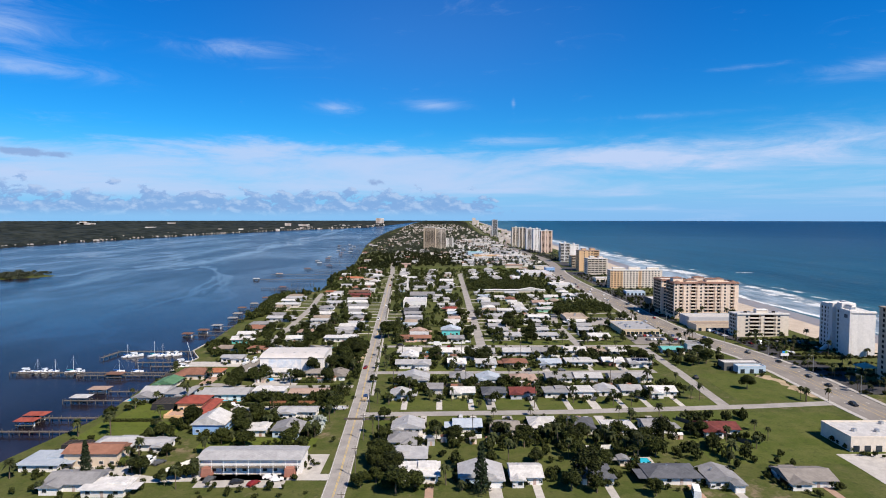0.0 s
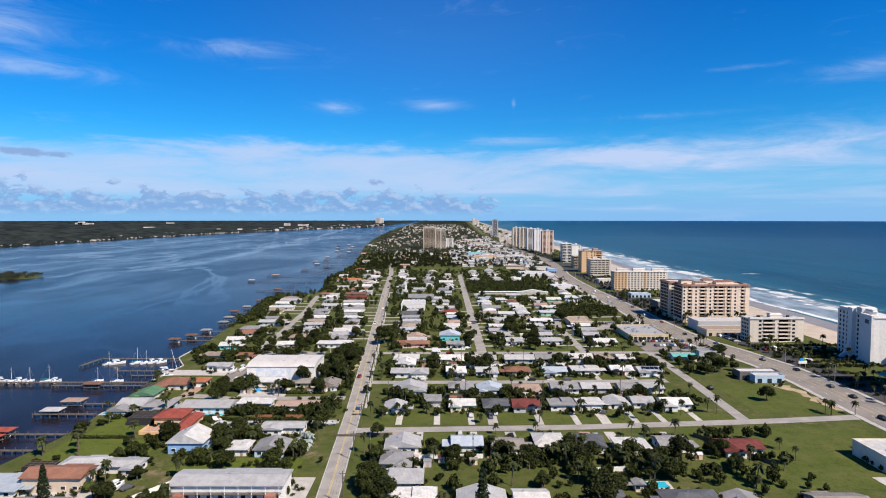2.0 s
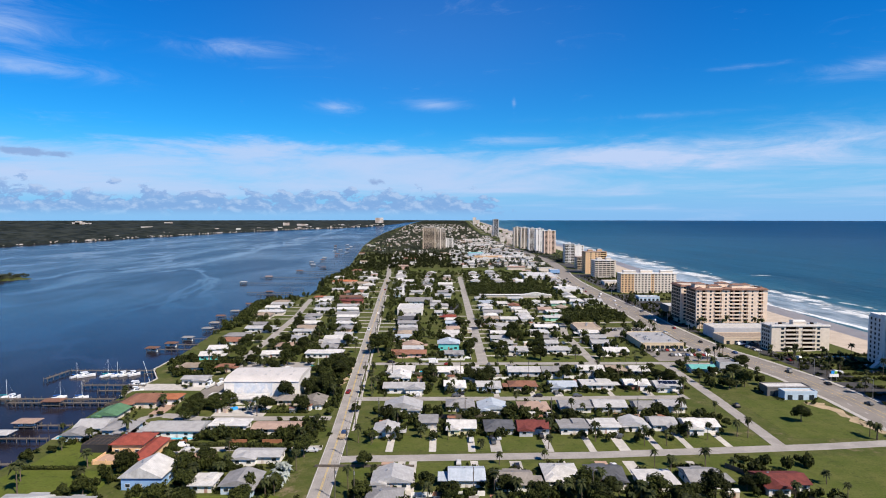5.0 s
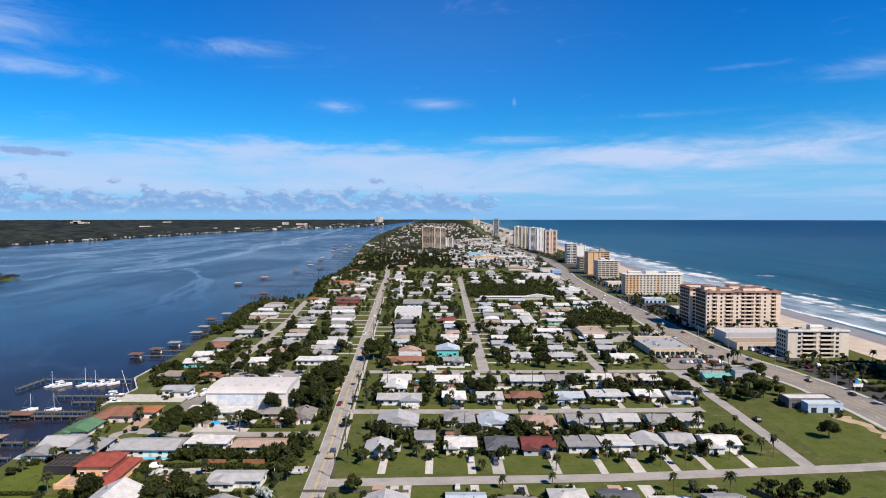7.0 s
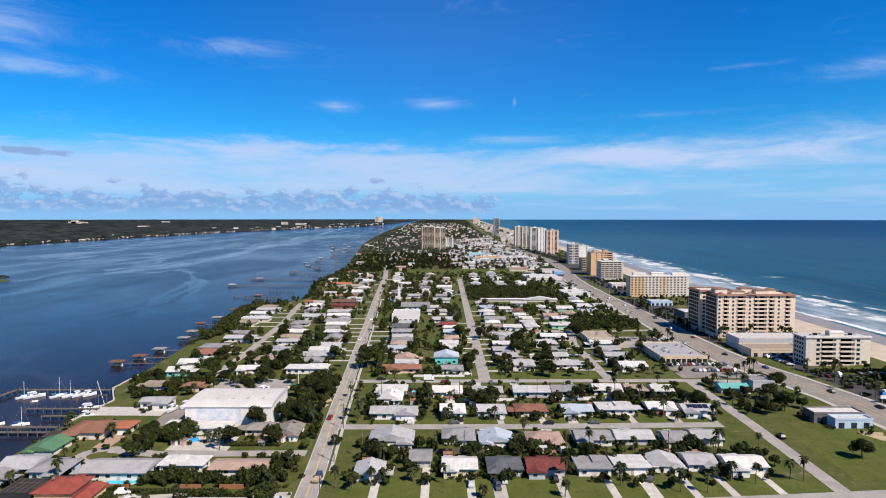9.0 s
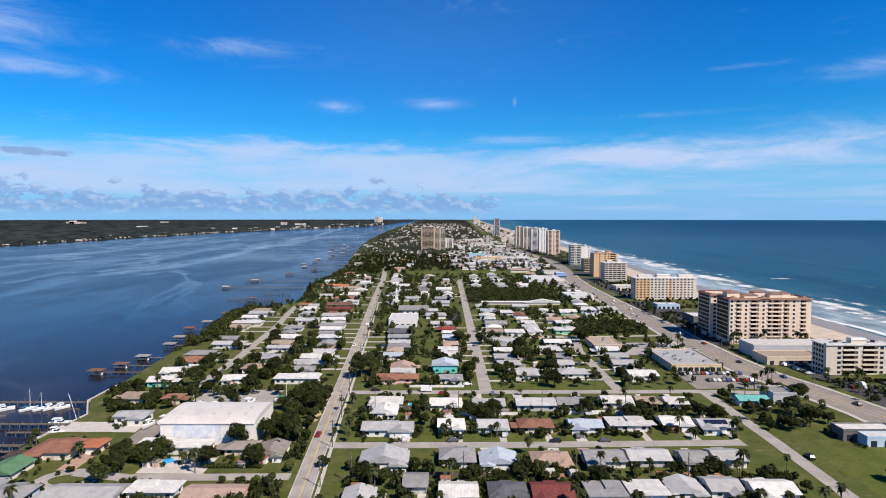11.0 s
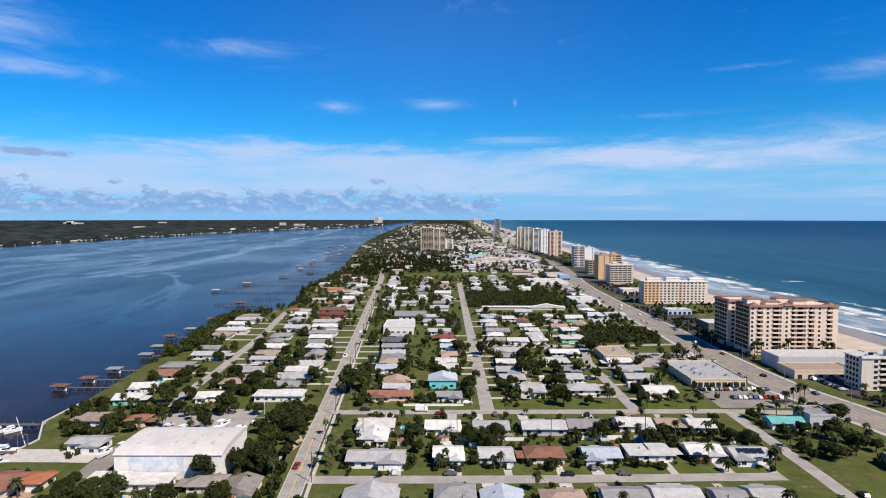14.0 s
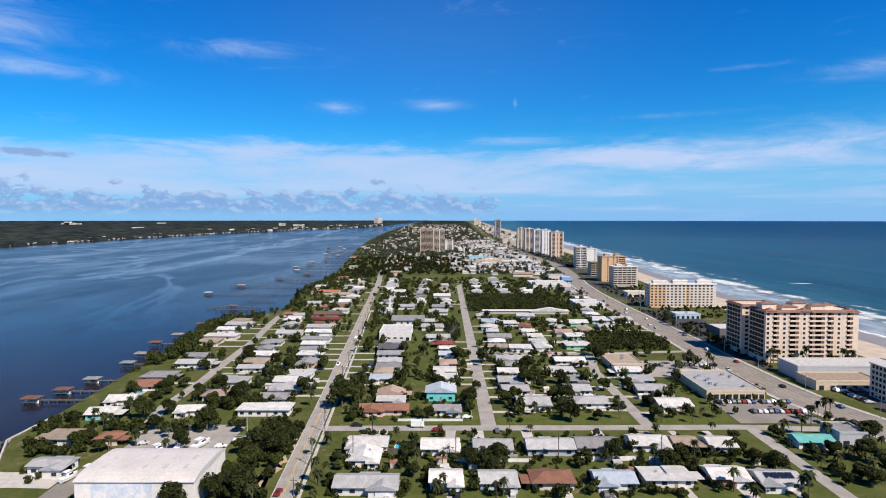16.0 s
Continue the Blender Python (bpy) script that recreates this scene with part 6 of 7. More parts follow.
scatter(30, 212, 288, 376, 440, PALM, 15, 0.3)
scatter(20, 214, 250, 300, 375, PALM, 16, 0.3)
scatter(18, 207, 264, 516, 525, PALM, 17, -12, 0.9, 1.2, True)
scatter(14, 196, 207, 512, 720, PALM + BROAD[:1], 18, -1.0)
scatter(8, 138, 186, 452, 520, PALM, 19, 0.0)
scatter(6, 166, 184, 415, 425, PALM, 29, 0.0)
plant(BROAD[2:3], -41, 441, random.Random(1), 1.5, 1.6)
plant(BROAD[2:3], -36, 449, random.Random(2), 1.2, 1.3)
plant(BROAD[2:3], 160, 309, random.Random(12), 0.9, 0.9)
scatter(9, -117.5, -99, 321, 333, BROAD[:3], 44, -6.0, 0.75, 0.95)
scatter(14, -60, -28, 284, 400, PALM + BROAD[3:], 51, 0.2, 0.7, 1.0)
scatter(12, -34, -25, 278, 408, PALM + BROAD[3:] + BROAD_LIGHT[:1], 53, 0.0, 0.6, 0.9)
scatter(10, -34, -27, 420, 470, PALM + BROAD[3:], 52, 0.2, 0.7, 1.0)
plant(BROAD[2:3], -75.5, 339.6, random.Random(13), 1.05, 1.05)
scatter(6, 104, 138, 226, 262, BROAD + PALM, 61, 0.3)
scatter(4, 176, 190, 286, 298, PALM[1:2] + PALM[3:], 62, -4.0, 0.8, 1.0)
for k, (a, b) in enumerate(((277, 290), (258, 268), (347, 353), (402, 409), (417, 427))):
    scatter(6, -26, 125, a, b, PALM + SHRUB[:1], 70 + k, 0.3, 0.7, 1.0)
plant(CONE[2:], 12.5, 192, random.Random(3), 1.0, 1.0)
plant(CONE[2:], -122.6, 201.5, random.Random(3), 0.82, 0.82)
plant(BROAD[2:3], 49, 198, random.Random(5), 1.3, 1.3)
plant(BROAD[2:3], -18, 203, random.Random(6), 1.2, 1.2)
plant(CONE[2:], -152, 800, random.Random(6), 1.0, 1.0)
for i in range(9):
    plant([SILVER], -52 - 2.3 * (i % 3), 244.5 + 2.0 * i, random.Random(90 + i), 0.75, 1.0)
for ob in (*BROAD, *BROAD_LIGHT, *SHRUB, *CONE, *PALM, SILVER):
    for o in (*ob.children_recursive, ob):
        bpy.data.objects.remove(o)


def canopy(name, spots, mt, label, quads=26):
    """Woods too far or too dense to count: clumps of leaf quads in one mesh."""
    rnd = random.Random(31)
    np_r = np.random.RandomState(7)
    protos = []
    for k in range(6):
        sh = Shape()
        for j in range(4):
            leaf_blob(sh, rnd, (rnd.uniform(-0.5, 0.5), rnd.uniform(-0.5, 0.5), rnd.uniform(0.45, 0.8)), (0.55, 0.55, 0.30), quads // 4 * 3, 0.19)
        protos.append(np.array(sh.v))
    vs = []
    for x, y, s, h in spots:
        p = protos[np_r.randint(6)]
        a = np_r.uniform(0, 6.28)
        c, q = math.cos(a), math.sin(a)
        k = 1.0
        fx, fy, fz = far(x, y, 0)
        if abs(fx - x) + abs(fy - y) > 1:
            k = math.hypot(fx - 4, fy - 80) / math.hypot(x - 4, y - 80)
        vs.append(np.stack([(p[:, 0] * c - p[:, 1] * q) * s * k + fx, (p[:, 0] * q + p[:, 1] * c) * s * k + fy, p[:, 2] * h * k + fz], 1))
    v = np.concatenate(vs)
    me = bpy.data.meshes.new(name)
    n = len(v)
    me.vertices.add(n)
    me.vertices.foreach_set("co", v.ravel())
    me.loops.add(n)
    me.loops.foreach_set("vertex_index", np.arange(n, dtype=np.int32))
    me.polygons.add(n // 3)
    me.polygons.foreach_set("loop_start", np.arange(0, n, 3, dtype=np.int32))
    me.polygons.foreach_set("loop_total", np.full(n // 3, 3, dtype=np.int32))
    me.materials.append(M[mt])
    me.update(calc_edges=True)
    return tagged(new(name, me), label, "woods", "", "stuff")


rw = random.Random(8)
spots = []
for a, b, c, d in WOODS[:2]:
    spots += [(rw.uniform(a, b), rw.uniform(c, d), rw.uniform(2.4, 4.0), rw.uniform(2.6, 5.2)) for i in range(int((b - a) * (d - c) / 14))]
canopy("thicket", spots, "leaf", "dense dark green thicket between the houses")
spots = []
while len(spots) < 1650:
    y = 425 + 655 * rw.random() ** 0.9
    x = rw.uniform(lerp_path(RIVER_SHORE, y) + 2, 168)
    street = min(abs(x - q) for q in (27 if y < 960 else 999, 97 if y < 552 else 999, road_x(y), shore_x(y) if y < 700 else 999))
    if y < 525 and x < lerp_path(RIVER_SHORE, y) + 18 and rw.random() < 0.85:
        continue
    if free(x, y, -0.4) and (y > 620 or rw.random() < 0.6) and (street > 11 or rw.random() < 0.22) and not (y > 1030 and x > -58):
        s_ = rw.uniform(1.1, 2.0) if rw.random() < 0.55 else rw.uniform(2.0, 3.6)
        spots.append((x, y, s_, (s_ * rw.uniform(1.3, 2.2) + 1.0) * (0.6 if y > 950 and x > -55 else 1)))
for i in range(150):
    y = rw.uniform(520, 680)
    spots.append((lerp_path(RIVER_SHORE, y) + rw.uniform(0.5, 9.0), y, rw.uniform(2.0, 4.4), rw.uniform(3.5, 8.0)))
for i in range(170):
    y = rw.uniform(500, 1080)
    spots.append((lerp_path(RIVER_SHORE, y) + rw.uniform(0.5, 5.0), y, rw.uniform(0.9, 2.2), rw.uniform(1.2, 3.4)))
canopy("garden_trees", spots, "leaf", "garden trees between distant houses", 40)
spots = []
while len(spots) < 4300:
    y = 1040 + 1900 * rw.random() ** 1.15
    x = rw.uniform(lerp_path(RIVER_SHORE, y) + 3, lerp_path(HIGHWAY, y) - 13)
    if not (1036 < y < 1086 and -58 < x < 150) and free(x, y, -1.0) and (x < 30 or rw.random() < 0.62):
        s_ = rw.uniform(1.8, 3.4) if rw.random() < 0.5 else rw.uniform(3.0, 5.6)
        k = min(1.0, 0.35 + (x - lerp_path(RIVER_SHORE, y)) / 75)
        spots.append((x, y, s_, (rw.uniform(3.0, 8.5) if rw.random() < 0.93 else rw.uniform(9, 13)) * k))
# beyond these the woods take the leaf colour with haze painted in
dense = [q for q in spots if q[0] < 60 and q[1] < 1450]
canopy("island_woods", dense, "leaf", "dense dark woods farther up the island", 36)
canopy("island_scrub", [q for q in spots if q[0] >= 60 or q[1] >= 1450], "leaf_haze_scrub", "trees between far buildings, their leaves greyed by painted haze", 24)
spots = []
for i in range(5000):
    y = 2900 * (1 + 9 * rw.random() ** 2.2)
    x = rw.uniform(lerp_path(RIVER_SHORE, y) + 4 + 10 * y / 3000, lerp_path(HIGHWAY, y) - 16 * y / 2000)
    spots.append((x, y, rw.uniform(5, 11) * y / 3000, rw.uniform(3.5, 7.5)))
for i in range(900):
    y = 1240 + 6000 * rw.random() ** 2.0
    spots.append((lerp_path(HIGHWAY, y) + 13 + (lerp_path(BEACH, y) - lerp_path(HIGHWAY, y) - 20) * rw.random() ** 1.4, y, rw.uniform(2.2, 5.0) * max(1.0, y / 2200), rw.uniform(2.5, 6.0)))
canopy("far_woods", spots, "leaf_haze_scrub", "woods on the farthest part of the island, paled by painted haze", 16)

spots = []
ru = random.Random(77)
for x, y, c in TAKEN:
    if y < 570 and x < 195:
        for i in range(int(c * 2.2)):
            a = ru.uniform(0, 6.283)
            px, py = x + math.cos(a) * (c + ru.uniform(-1.2, 3.0)), y + math.sin(a) * (c + ru.uniform(-1.2, 3.0))
            if free(px, py, -2.4) and not any(abs(px - q) < 3 for q in (lerp_path(RIVER_ROAD, py),)):
                spots.append((px, py, ru.uniform(0.7, 1.5), ru.uniform(1.0, 2.8)))
while len(spots) < 2600:
    px, py = ru.uniform(-153, -44), ru.uniform(188, 345)
    if free(px, py, 0.0) and not (-151 < px < -117 and 238 < py < 286) and ru.random() < 0.75:
        spots.append((px, py, ru.uniform(0.6, 1.5), ru.uniform(0.7, 2.6)))
canopy("garden_bushes", spots, "leaf", "bushes and undergrowth round the houses", 40)
spots = []
for y0, y1, n in ((302, 318, 60), (364, 382, 52), (226, 242, 64), (200, 226, 46), (284, 300, 16), (349, 362, 16), (388, 404, 16), (425, 560, 60)):
    for i in range(n * 3):
        x, y = ru.uniform(-28, 128), ru.uniform(y0, y1)
        if n > 0 and free(x, y, -0.8):
            k = ru.uniform(1.0, 2.5)
            spots.append((x, y, k, k * ru.uniform(1.1, 1.9) + 0.7))
            n -= 1
for x0, x1, y0, y1, n in ((-66, -52, 376, 410, 34), (-160, -118, 402, 412, 30), (-118, -84, 404, 416, 16), (-156, -130, 380, 392, 16), (-96, -72, 436, 446, 22), (-64, -48, 330, 352, 16), (104, 134, 255, 268, 14), (143, 152, 358, 404, 14), (-165, -155, 405, 424, 16), (-98, -72, 286, 292.5, 26), (-72, -54, 285, 291, 18), (-56, -49, 286, 310, 14), (-98, -56, 254, 262, 12), (-104, -84, 234, 242, 7), (-62, -50, 241, 246, 12), (-118, -108, 238, 258, 8), (-76, -56, 274, 276.5, 12)):
    for i in range(n):
        k = ru.uniform(1.1, 2.7)
        spots.append((ru.uniform(x0, x1), ru.uniform(y0, y1), k, k * ru.uniform(1.1, 1.9) + 0.7))
canopy("backyard_trees", spots, "leaf", "dark trees along the backs of the gardens", 64)

spots = []
while len(spots) < 620:
    x, y = ru.uniform(214, 288), ru.choice((386, 398, 405, 411, 419, 430, 433, 374, 376, 300, 318, 334, 346, 360)) + ru.uniform(-1.4, 1.4)
    spots.append((x, y, ru.uniform(0.9, 1.8), ru.uniform(1.0, 2.4)))
for i in range(90):
    spots.append((ru.uniform(197, 206), ru.uniform(512, 735), ru.uniform(0.8, 1.8), ru.uniform(1.0, 3.4)))
for i in range(420):
    x, y = ru.uniform(207, 284), ru.choice((ru.uniform(588, 740), ru.uniform(775, 920)))
    if not (213 < x < 252 and 596 < y < 626 or 213 < x < 256 and 655 < y < 690):
        spots.append((x, y, ru.uniform(0.9, 2.4), ru.uniform(1.2, 4.6)))
for i in range(140):
    spots.append((ru.uniform(206, 285), ru.choice((588, 640, 690, 742, 775, 850, 922)) + ru.uniform(-3, 3), ru.uniform(1.0, 2.2), ru.uniform(1.2, 4.0)))
canopy("hotel_shrubbery", spots, "leaf", "dark hedges and shrubs dividing the hotel car parks", 40)

# ---- docks, boat houses and boats ----


def dock(x0, x1, y, width=1.6, bend=None, label="grey timber dock on posts reaching into the river"):
    top = tagged(empty("dock", ((x0 + x1) / 2, y, -1)), label, "dock", "docks")
    hl = abs(x1 - x0) / 2
    part("deck", Shape().box(-hl, hl, -width / 2, width / 2, 1.5, 1.68).mesh("deck", M["timber"]), top)
    n = max(2, int(hl * 2 / (4 if y < 1000 else 9)))
    post = shared("dock_post", lambda: Shape().tube((0, 0, -1.5), (0, 0, 2.5), 0.16, 0.14, 6).mesh("post", M["timber"]))
    if y > 400:
        sh = Shape()
        for i in range(n + 1):
            for s in (-1, 1):
                q = -hl + 2 * hl * i / n
                sh.tube((q, s * (width / 2 + 0.1), -1.5), (q, s * (width / 2 + 0.1), 2.5), 0.16, 0.14, 5)
        tagged(part("piling", sh.mesh("piling", M["timber"]), top), kind="stuff")
        return top
    for i in range(n + 1):
        for s in (-1, 1):
            part("post", post, top, (-hl + 2 * hl * i / n, s * (width / 2 + 0.1), 0))
    return top


def boat_house(x, y, wd, d, roof, label):
    top = tagged(empty("boat_house", (x, y, -1.6)), label, "boat house", "boat houses")
    hw, hd = wd / 2, d / 2
    post = shared("house_post", lambda: Shape().tube((0, 0, -1.5), (0, 0, 3.7), 0.16, 0.15, 6).mesh("post", M["timber"]))
    for a in (-1, 0, 1) if y < 620 else (-1, 1):
        for b in (-1, 1):
            part("post", post, top, (a * (hw - 0.4), b * (hd - 0.4), 0))
    v = [(-hw - 0.5, -hd - 0.5, 3.6), (hw + 0.5, -hd - 0.5, 3.6), (hw + 0.5, hd + 0.5, 3.6), (-hw - 0.5, hd + 0.5, 3.6), (-hw * 0.75, 0, 4.5), (hw * 0.75, 0, 4.5)]
    v += [(a, b, c - 0.2) for a, b, c in v[:4]]
    part("roof", Shape().add(v, [(0, 1, 5, 4), (2, 3, 4, 5), (1, 2, 5), (3, 0, 4), (6, 7, 1, 0), (7, 8, 2, 1), (8, 9, 3, 2), (9, 6, 0, 3), (6, 9, 8, 7)]).mesh("roof", M["roof_" + roof]), top)
    part("deck", Shape().box(-hw, hw, hd - 1.4, hd, 1.5, 1.68).mesh("deck", M["timber"]), top)
    part("deck", Shape().box(-hw, hw, -hd, -hd + 1.0, 1.5, 1.68).mesh("deck", M["timber"]), top)
    return top


def hull(sh, ln, wd, high, slot=0):
    """A boat's hull along x, bow at +x, with sheer and a flat transom."""
    n, rows = 8, []
    for i in range(n + 1):
        u = i / n
        b = wd / 2 * (1 - max(0, (u - 0.45) / 0.55) ** 2.0) + 0.02
        top = high * (1 + 0.35 * u * u)
        x = -ln / 2 + ln * u
        rows.append([(x, -b, top), (x, -b * 0.75, high * 0.1), (x, 0, -high * 0.3), (x, b * 0.75, high * 0.1), (x, b, top)])
    v = [p for r_ in rows for p in r_]
    f = [(5 * i + j, 5 * i + j + 5, 5 * i + j + 6, 5 * i + j + 1) for i in range(n) for j in range(4)]
    f += [(5 * i + 4, 5 * i + 9, 5 * i + 5, 5 * i) for i in range(n)] + [(0, 1, 2, 3, 4)]
    sh.add(v, f, slot)


M["gel"] = paint("white_gel_coat", (0.78, 0.79, 0.79), 0.25)
M["canvas_blue"] = surface("blue_canvas", (0.03, 0.13, 0.42), (0.02, 0.10, 0.33), 0.8, 1.0, 0.2)
M["canvas_teal"] = surface("teal_canvas", (0.03, 0.36, 0.40), (0.02, 0.28, 0.32), 0.8, 1.0, 0.2)


def sail_boat(ln, cover, label):
    top = tagged(empty("sailing_boat", (0, 0, -50)), label, "sailing boat", "moored boats")
    h = Shape()
    hull(h, ln, ln * 0.3, 1.1)
    part("hull", h.mesh("hull", M["gel"]), top)
    part("cabin", Shape().box(-ln * 0.15, ln * 0.22, -ln * 0.09, ln * 0.09, 1.1, 1.75, 0, 0.25).mesh("cabin", M["gel"]), top)
    part("mast", Shape().tube((ln * 0.08, 0, 1.1), (ln * 0.08, 0, ln * 1.25), 0.11, 0.07, 6).mesh("mast", M["gel"]), top)
    part("boom", Shape().tube((ln * 0.08, 0, 2.3), (-ln * 0.36, 0, 2.4), 0.16, 0.2, 6).mesh("boom", M[cover]), top, label="boom with its furled sail in a cover")
    st = Shape()
    st.tube((ln * 0.49, 0, 1.4), (ln * 0.08, 0, ln * 1.2), 0.025, 0.025, 4)
    st.tube((-ln * 0.49, 0, 1.2), (ln * 0.08, 0, ln * 1.2), 0.02, 0.02, 4)
    part("stays", st.mesh("stays", M["metal"]), top)
    return top


def motor_boat(ln, label):
    top = tagged(empty("motor_boat", (0, 0, -50)), label, "motor boat", "moored boats")
    h = Shape()
    hull(h, ln, ln * 0.33, 1.2)
    part("hull", h.mesh("hull", M["gel"]), top)
    part("cabin", Shape().box(-ln * 0.22, ln * 0.15, -ln * 0.11, ln * 0.11, 1.2, 2.5, 0, 0.3).mesh("cabin", M["gel"]), top)
    part("windscreen", Shape().box(-ln * 0.1, ln * 0.17, -ln * 0.112, ln * 0.112, 1.55, 2.1, 0, 0.16).mesh("windscreen", M["glass"]), top)
    part("canopy", Shape().box(-ln * 0.3, ln * 0.08, -ln * 0.13, ln * 0.13, 2.9, 3.05).tube((-ln * 0.25, ln * 0.1, 1.2), (-ln * 0.25, ln * 0.1, 2.9), 0.05, 0.05, 4).tube((-ln * 0.25, -ln * 0.1, 1.2), (-ln * 0.25, -ln * 0.1, 2.9), 0.05, 0.05, 4).mesh("canopy", M["gel"]), top)
    return top


dock(-215, -156, 246)
dock(-188, -155, 263)
dock(-186, -158, 288, label="white-railed timber dock with a boat lift")
dock(-172, -158, 303)
dock(-250, -160, 340, 2.2, label="long timber marina pier")
dock(-208, -160, 334, 1.6)
dock(-190, -157, 364, 1.8, label="pale concrete marina pier")
dock(-176, -160, 354, 1.6)
dock(-216, -168, 394, 2.2, label="long timber marina pier")
d_end = dock(-9, 9, 0, 2.2, label="angled end of the marina pier")
d_end.location, d_end.rotation_euler.z = (-217.5, 385, -1), 1.45
boat_house(-197, 247, 9, 7, "light", "open boat house with a pale roof")
boat_house(-183, 265, 8.5, 5, "red", "open boat house with a bright red roof")
boat_house(-182, 257, 8, 4.5, "red", "open boat house with a bright red roof")
boat_house(-179, 291, 8, 5.5, "light", "open boat house with a pale green roof")
boat_house(-178, 305, 9, 6, "salmon", "open boat house with a tan roof")
boat_house(-186, 334, 8.5, 5, "brown", "open boat house with a brown roof")
for x, y, ln, roof in ((-195, 449, 22, "brown"), (-189, 464, 20, "brown"), (-186, 484, 24, "grey"), (-186, 520, 14, "grey"), (-190, 544, 14, "taupe"), (-198, 579, 16, "brown"), (-195, 607, 16, "taupe"), (-196, 652, 14, "brown")):
    boat_house(x, y, 7.2, 5.4, roof, f"open boat house with a {'brown' if roof == 'brown' else 'grey'} roof")
    dock(x + 4.5, lerp_path(RIVER_SHORE, y) + 2, y)
dock(-232, -178, 752, 2.0)
dock(-215, -178, 735, 1.6)
dock(-276, -172, 855, 2.4, label="long timber fishing pier")
dock(-272, -170, 932, 2.4, label="long timber fishing pier")
dock(-206, -176, 800, 1.6)
dock(-216, -172, 990, 2.0)
boat_house(-272, 857, 8, 6, "light", "open shelter at the end of a pier")
boat_house(-260, 934, 10, 6, "salmon", "open shelter on a long pier")
boat_house(-205, 752, 8, 6, "brown", "open boat house with a brown roof")
rd = random.Random(14)
for i in range(16):
    y = 1040 + i * 62 + rd.uniform(-15, 15)
    s = lerp_path(RIVER_SHORE, y)
    ln = rd.uniform(25, 90)
    dock(s - ln, s + 2, y, 2.4)
    boat_house(s - ln, y + 3, rd.uniform(7, 12), 7, rd.choice(("light", "brown", "grey", "brown")), "open boat house far along the river")

SAIL = [sail_boat(8, "canvas_blue", "white sailing boat with a bare mast at its mooring"), sail_boat(9.5, "canvas_teal", "white sailing boat with teal canvas at its mooring")]
MOTOR = [motor_boat(6.8, "white motor boat with a canopy at its mooring"), motor_boat(9.5, "large white motor cruiser at its mooring")]
for k, x, y, a in ((0, -238, 344.5, 75), (1, -218, 345.5, 20), (0, -228, 345, 80), (0, -191, 345.6, 40), (0, -180, 345.6, 30), (0, -207, 385, 60), (1, -190.5, 387, 55), (0, -185, 387, 50)):
    copy_thing(SAIL[k], pose(x, y, -1.0, 0, 0, a)).scale = (0.85, 0.85, 0.85)
for k, x, y, a in ((1, -244, 345, 10), (0, -233, 345, 60), (0, -213, 344.5, 70), (1, -202, 386, 40), (0, -181, 388, 55), (0, -176, 389, 50), (1, -163, 367.4, 15), (0, -157.5, 356.5, 10), (0, -183, 265, 0), (0, -182, 257, 0), (0, -178, 305, 0), (0, -195, 449, 0), (0, -189, 464, 0), (0, -186, 484, 0)):
    copy_thing(MOTOR[k], pose(x, y, -1.0 if abs(x + 193) > 3.5 or y > 300 else 0.6, 0, 0, a))
gallows = tagged(empty("boat_hoist", (-158.5, 372, 0)), "pale leaning mast and dark lifting frame beside the marina quay", "hoist")
part("mast", Shape().tube((0, 0, 0), (-3.2, 0, 11.5), 0.16, 0.1, 6).mesh("mast", M["gel"]), gallows)
for a in (-2.0, 2.0):
    part("post", Shape().tube((a, -1.5, -2), (a, -1.5, 5), 0.2, 0.2, 6).mesh("post", M["timber"]), gallows)
part("beam", Shape().box(-2.4, 2.4, -1.75, -1.25, 4.8, 5.2).mesh("beam", M["timber"]), gallows)
for k, x, y, a in ((0, -102, 386, 60), (0, -95, 389, 80), (1, -88, 392, 70), (0, -80, 380, 90), (0, -121, 362, 75), (0, -117, 367, 80), (0, -107, 214, 75)):
    copy_thing(MOTOR[k], pose(x, y, 0.55, 0, 0, a))
copy_thing(SAIL[1], pose(-72, 396, 0.7, 0, 0, 10))


def gazebo(x, y):
    top = tagged(empty("gazebo", (x, y, 0)), "bright blue canvas gazebo on slim posts in a yard", "gazebo")
    for a in (-1.5, 1.5):
        for b in (-1.5, 1.5):
            part("post", box_mesh("gazebo_post", 0.08, 0.08, 2.3, "metal"), top, (a, b, 0))
    part("canopy", Shape().add([(-1.7, -1.7, 2.3), (1.7, -1.7, 2.3), (1.7, 1.7, 2.3), (-1.7, 1.7, 2.3), (0, 0, 3.1), (-1.7, -1.7, 2.1), (1.7, -1.7, 2.1), (1.7, 1.7, 2.1), (-1.7, 1.7, 2.1)],
                               [(0, 1, 4), (1, 2, 4), (2, 3, 4), (3, 0, 4), (5, 6, 1, 0), (6, 7, 2, 1), (7, 8, 3, 2), (8, 5, 0, 3)]).mesh("canopy", M["canvas_bright"]), top)


M["roof_emblem"] = surface("green_panel", (0.20, 0.45, 0.06), (0.16, 0.38, 0.05), 0.5, 1.0, 0.2)
M["canvas_bright"] = surface("bright_blue_canvas", (0.03, 0.28, 0.70), (0.02, 0.22, 0.58), 0.8, 1.0, 0.2)
gazebo(-101, 330.5)
tarp = Shape()
tarp.box(-2.6, 2.6, -1.0, 1.0, 0.05, 1.1, 0, 0.35)
tagged(part("covered_trailer", tarp.mesh("covered_trailer", M["canvas_bright"]), None, (-96.5, 325.5, 0.0), 0.6), "low trailer under a bright blue tarpaulin", "trailer")
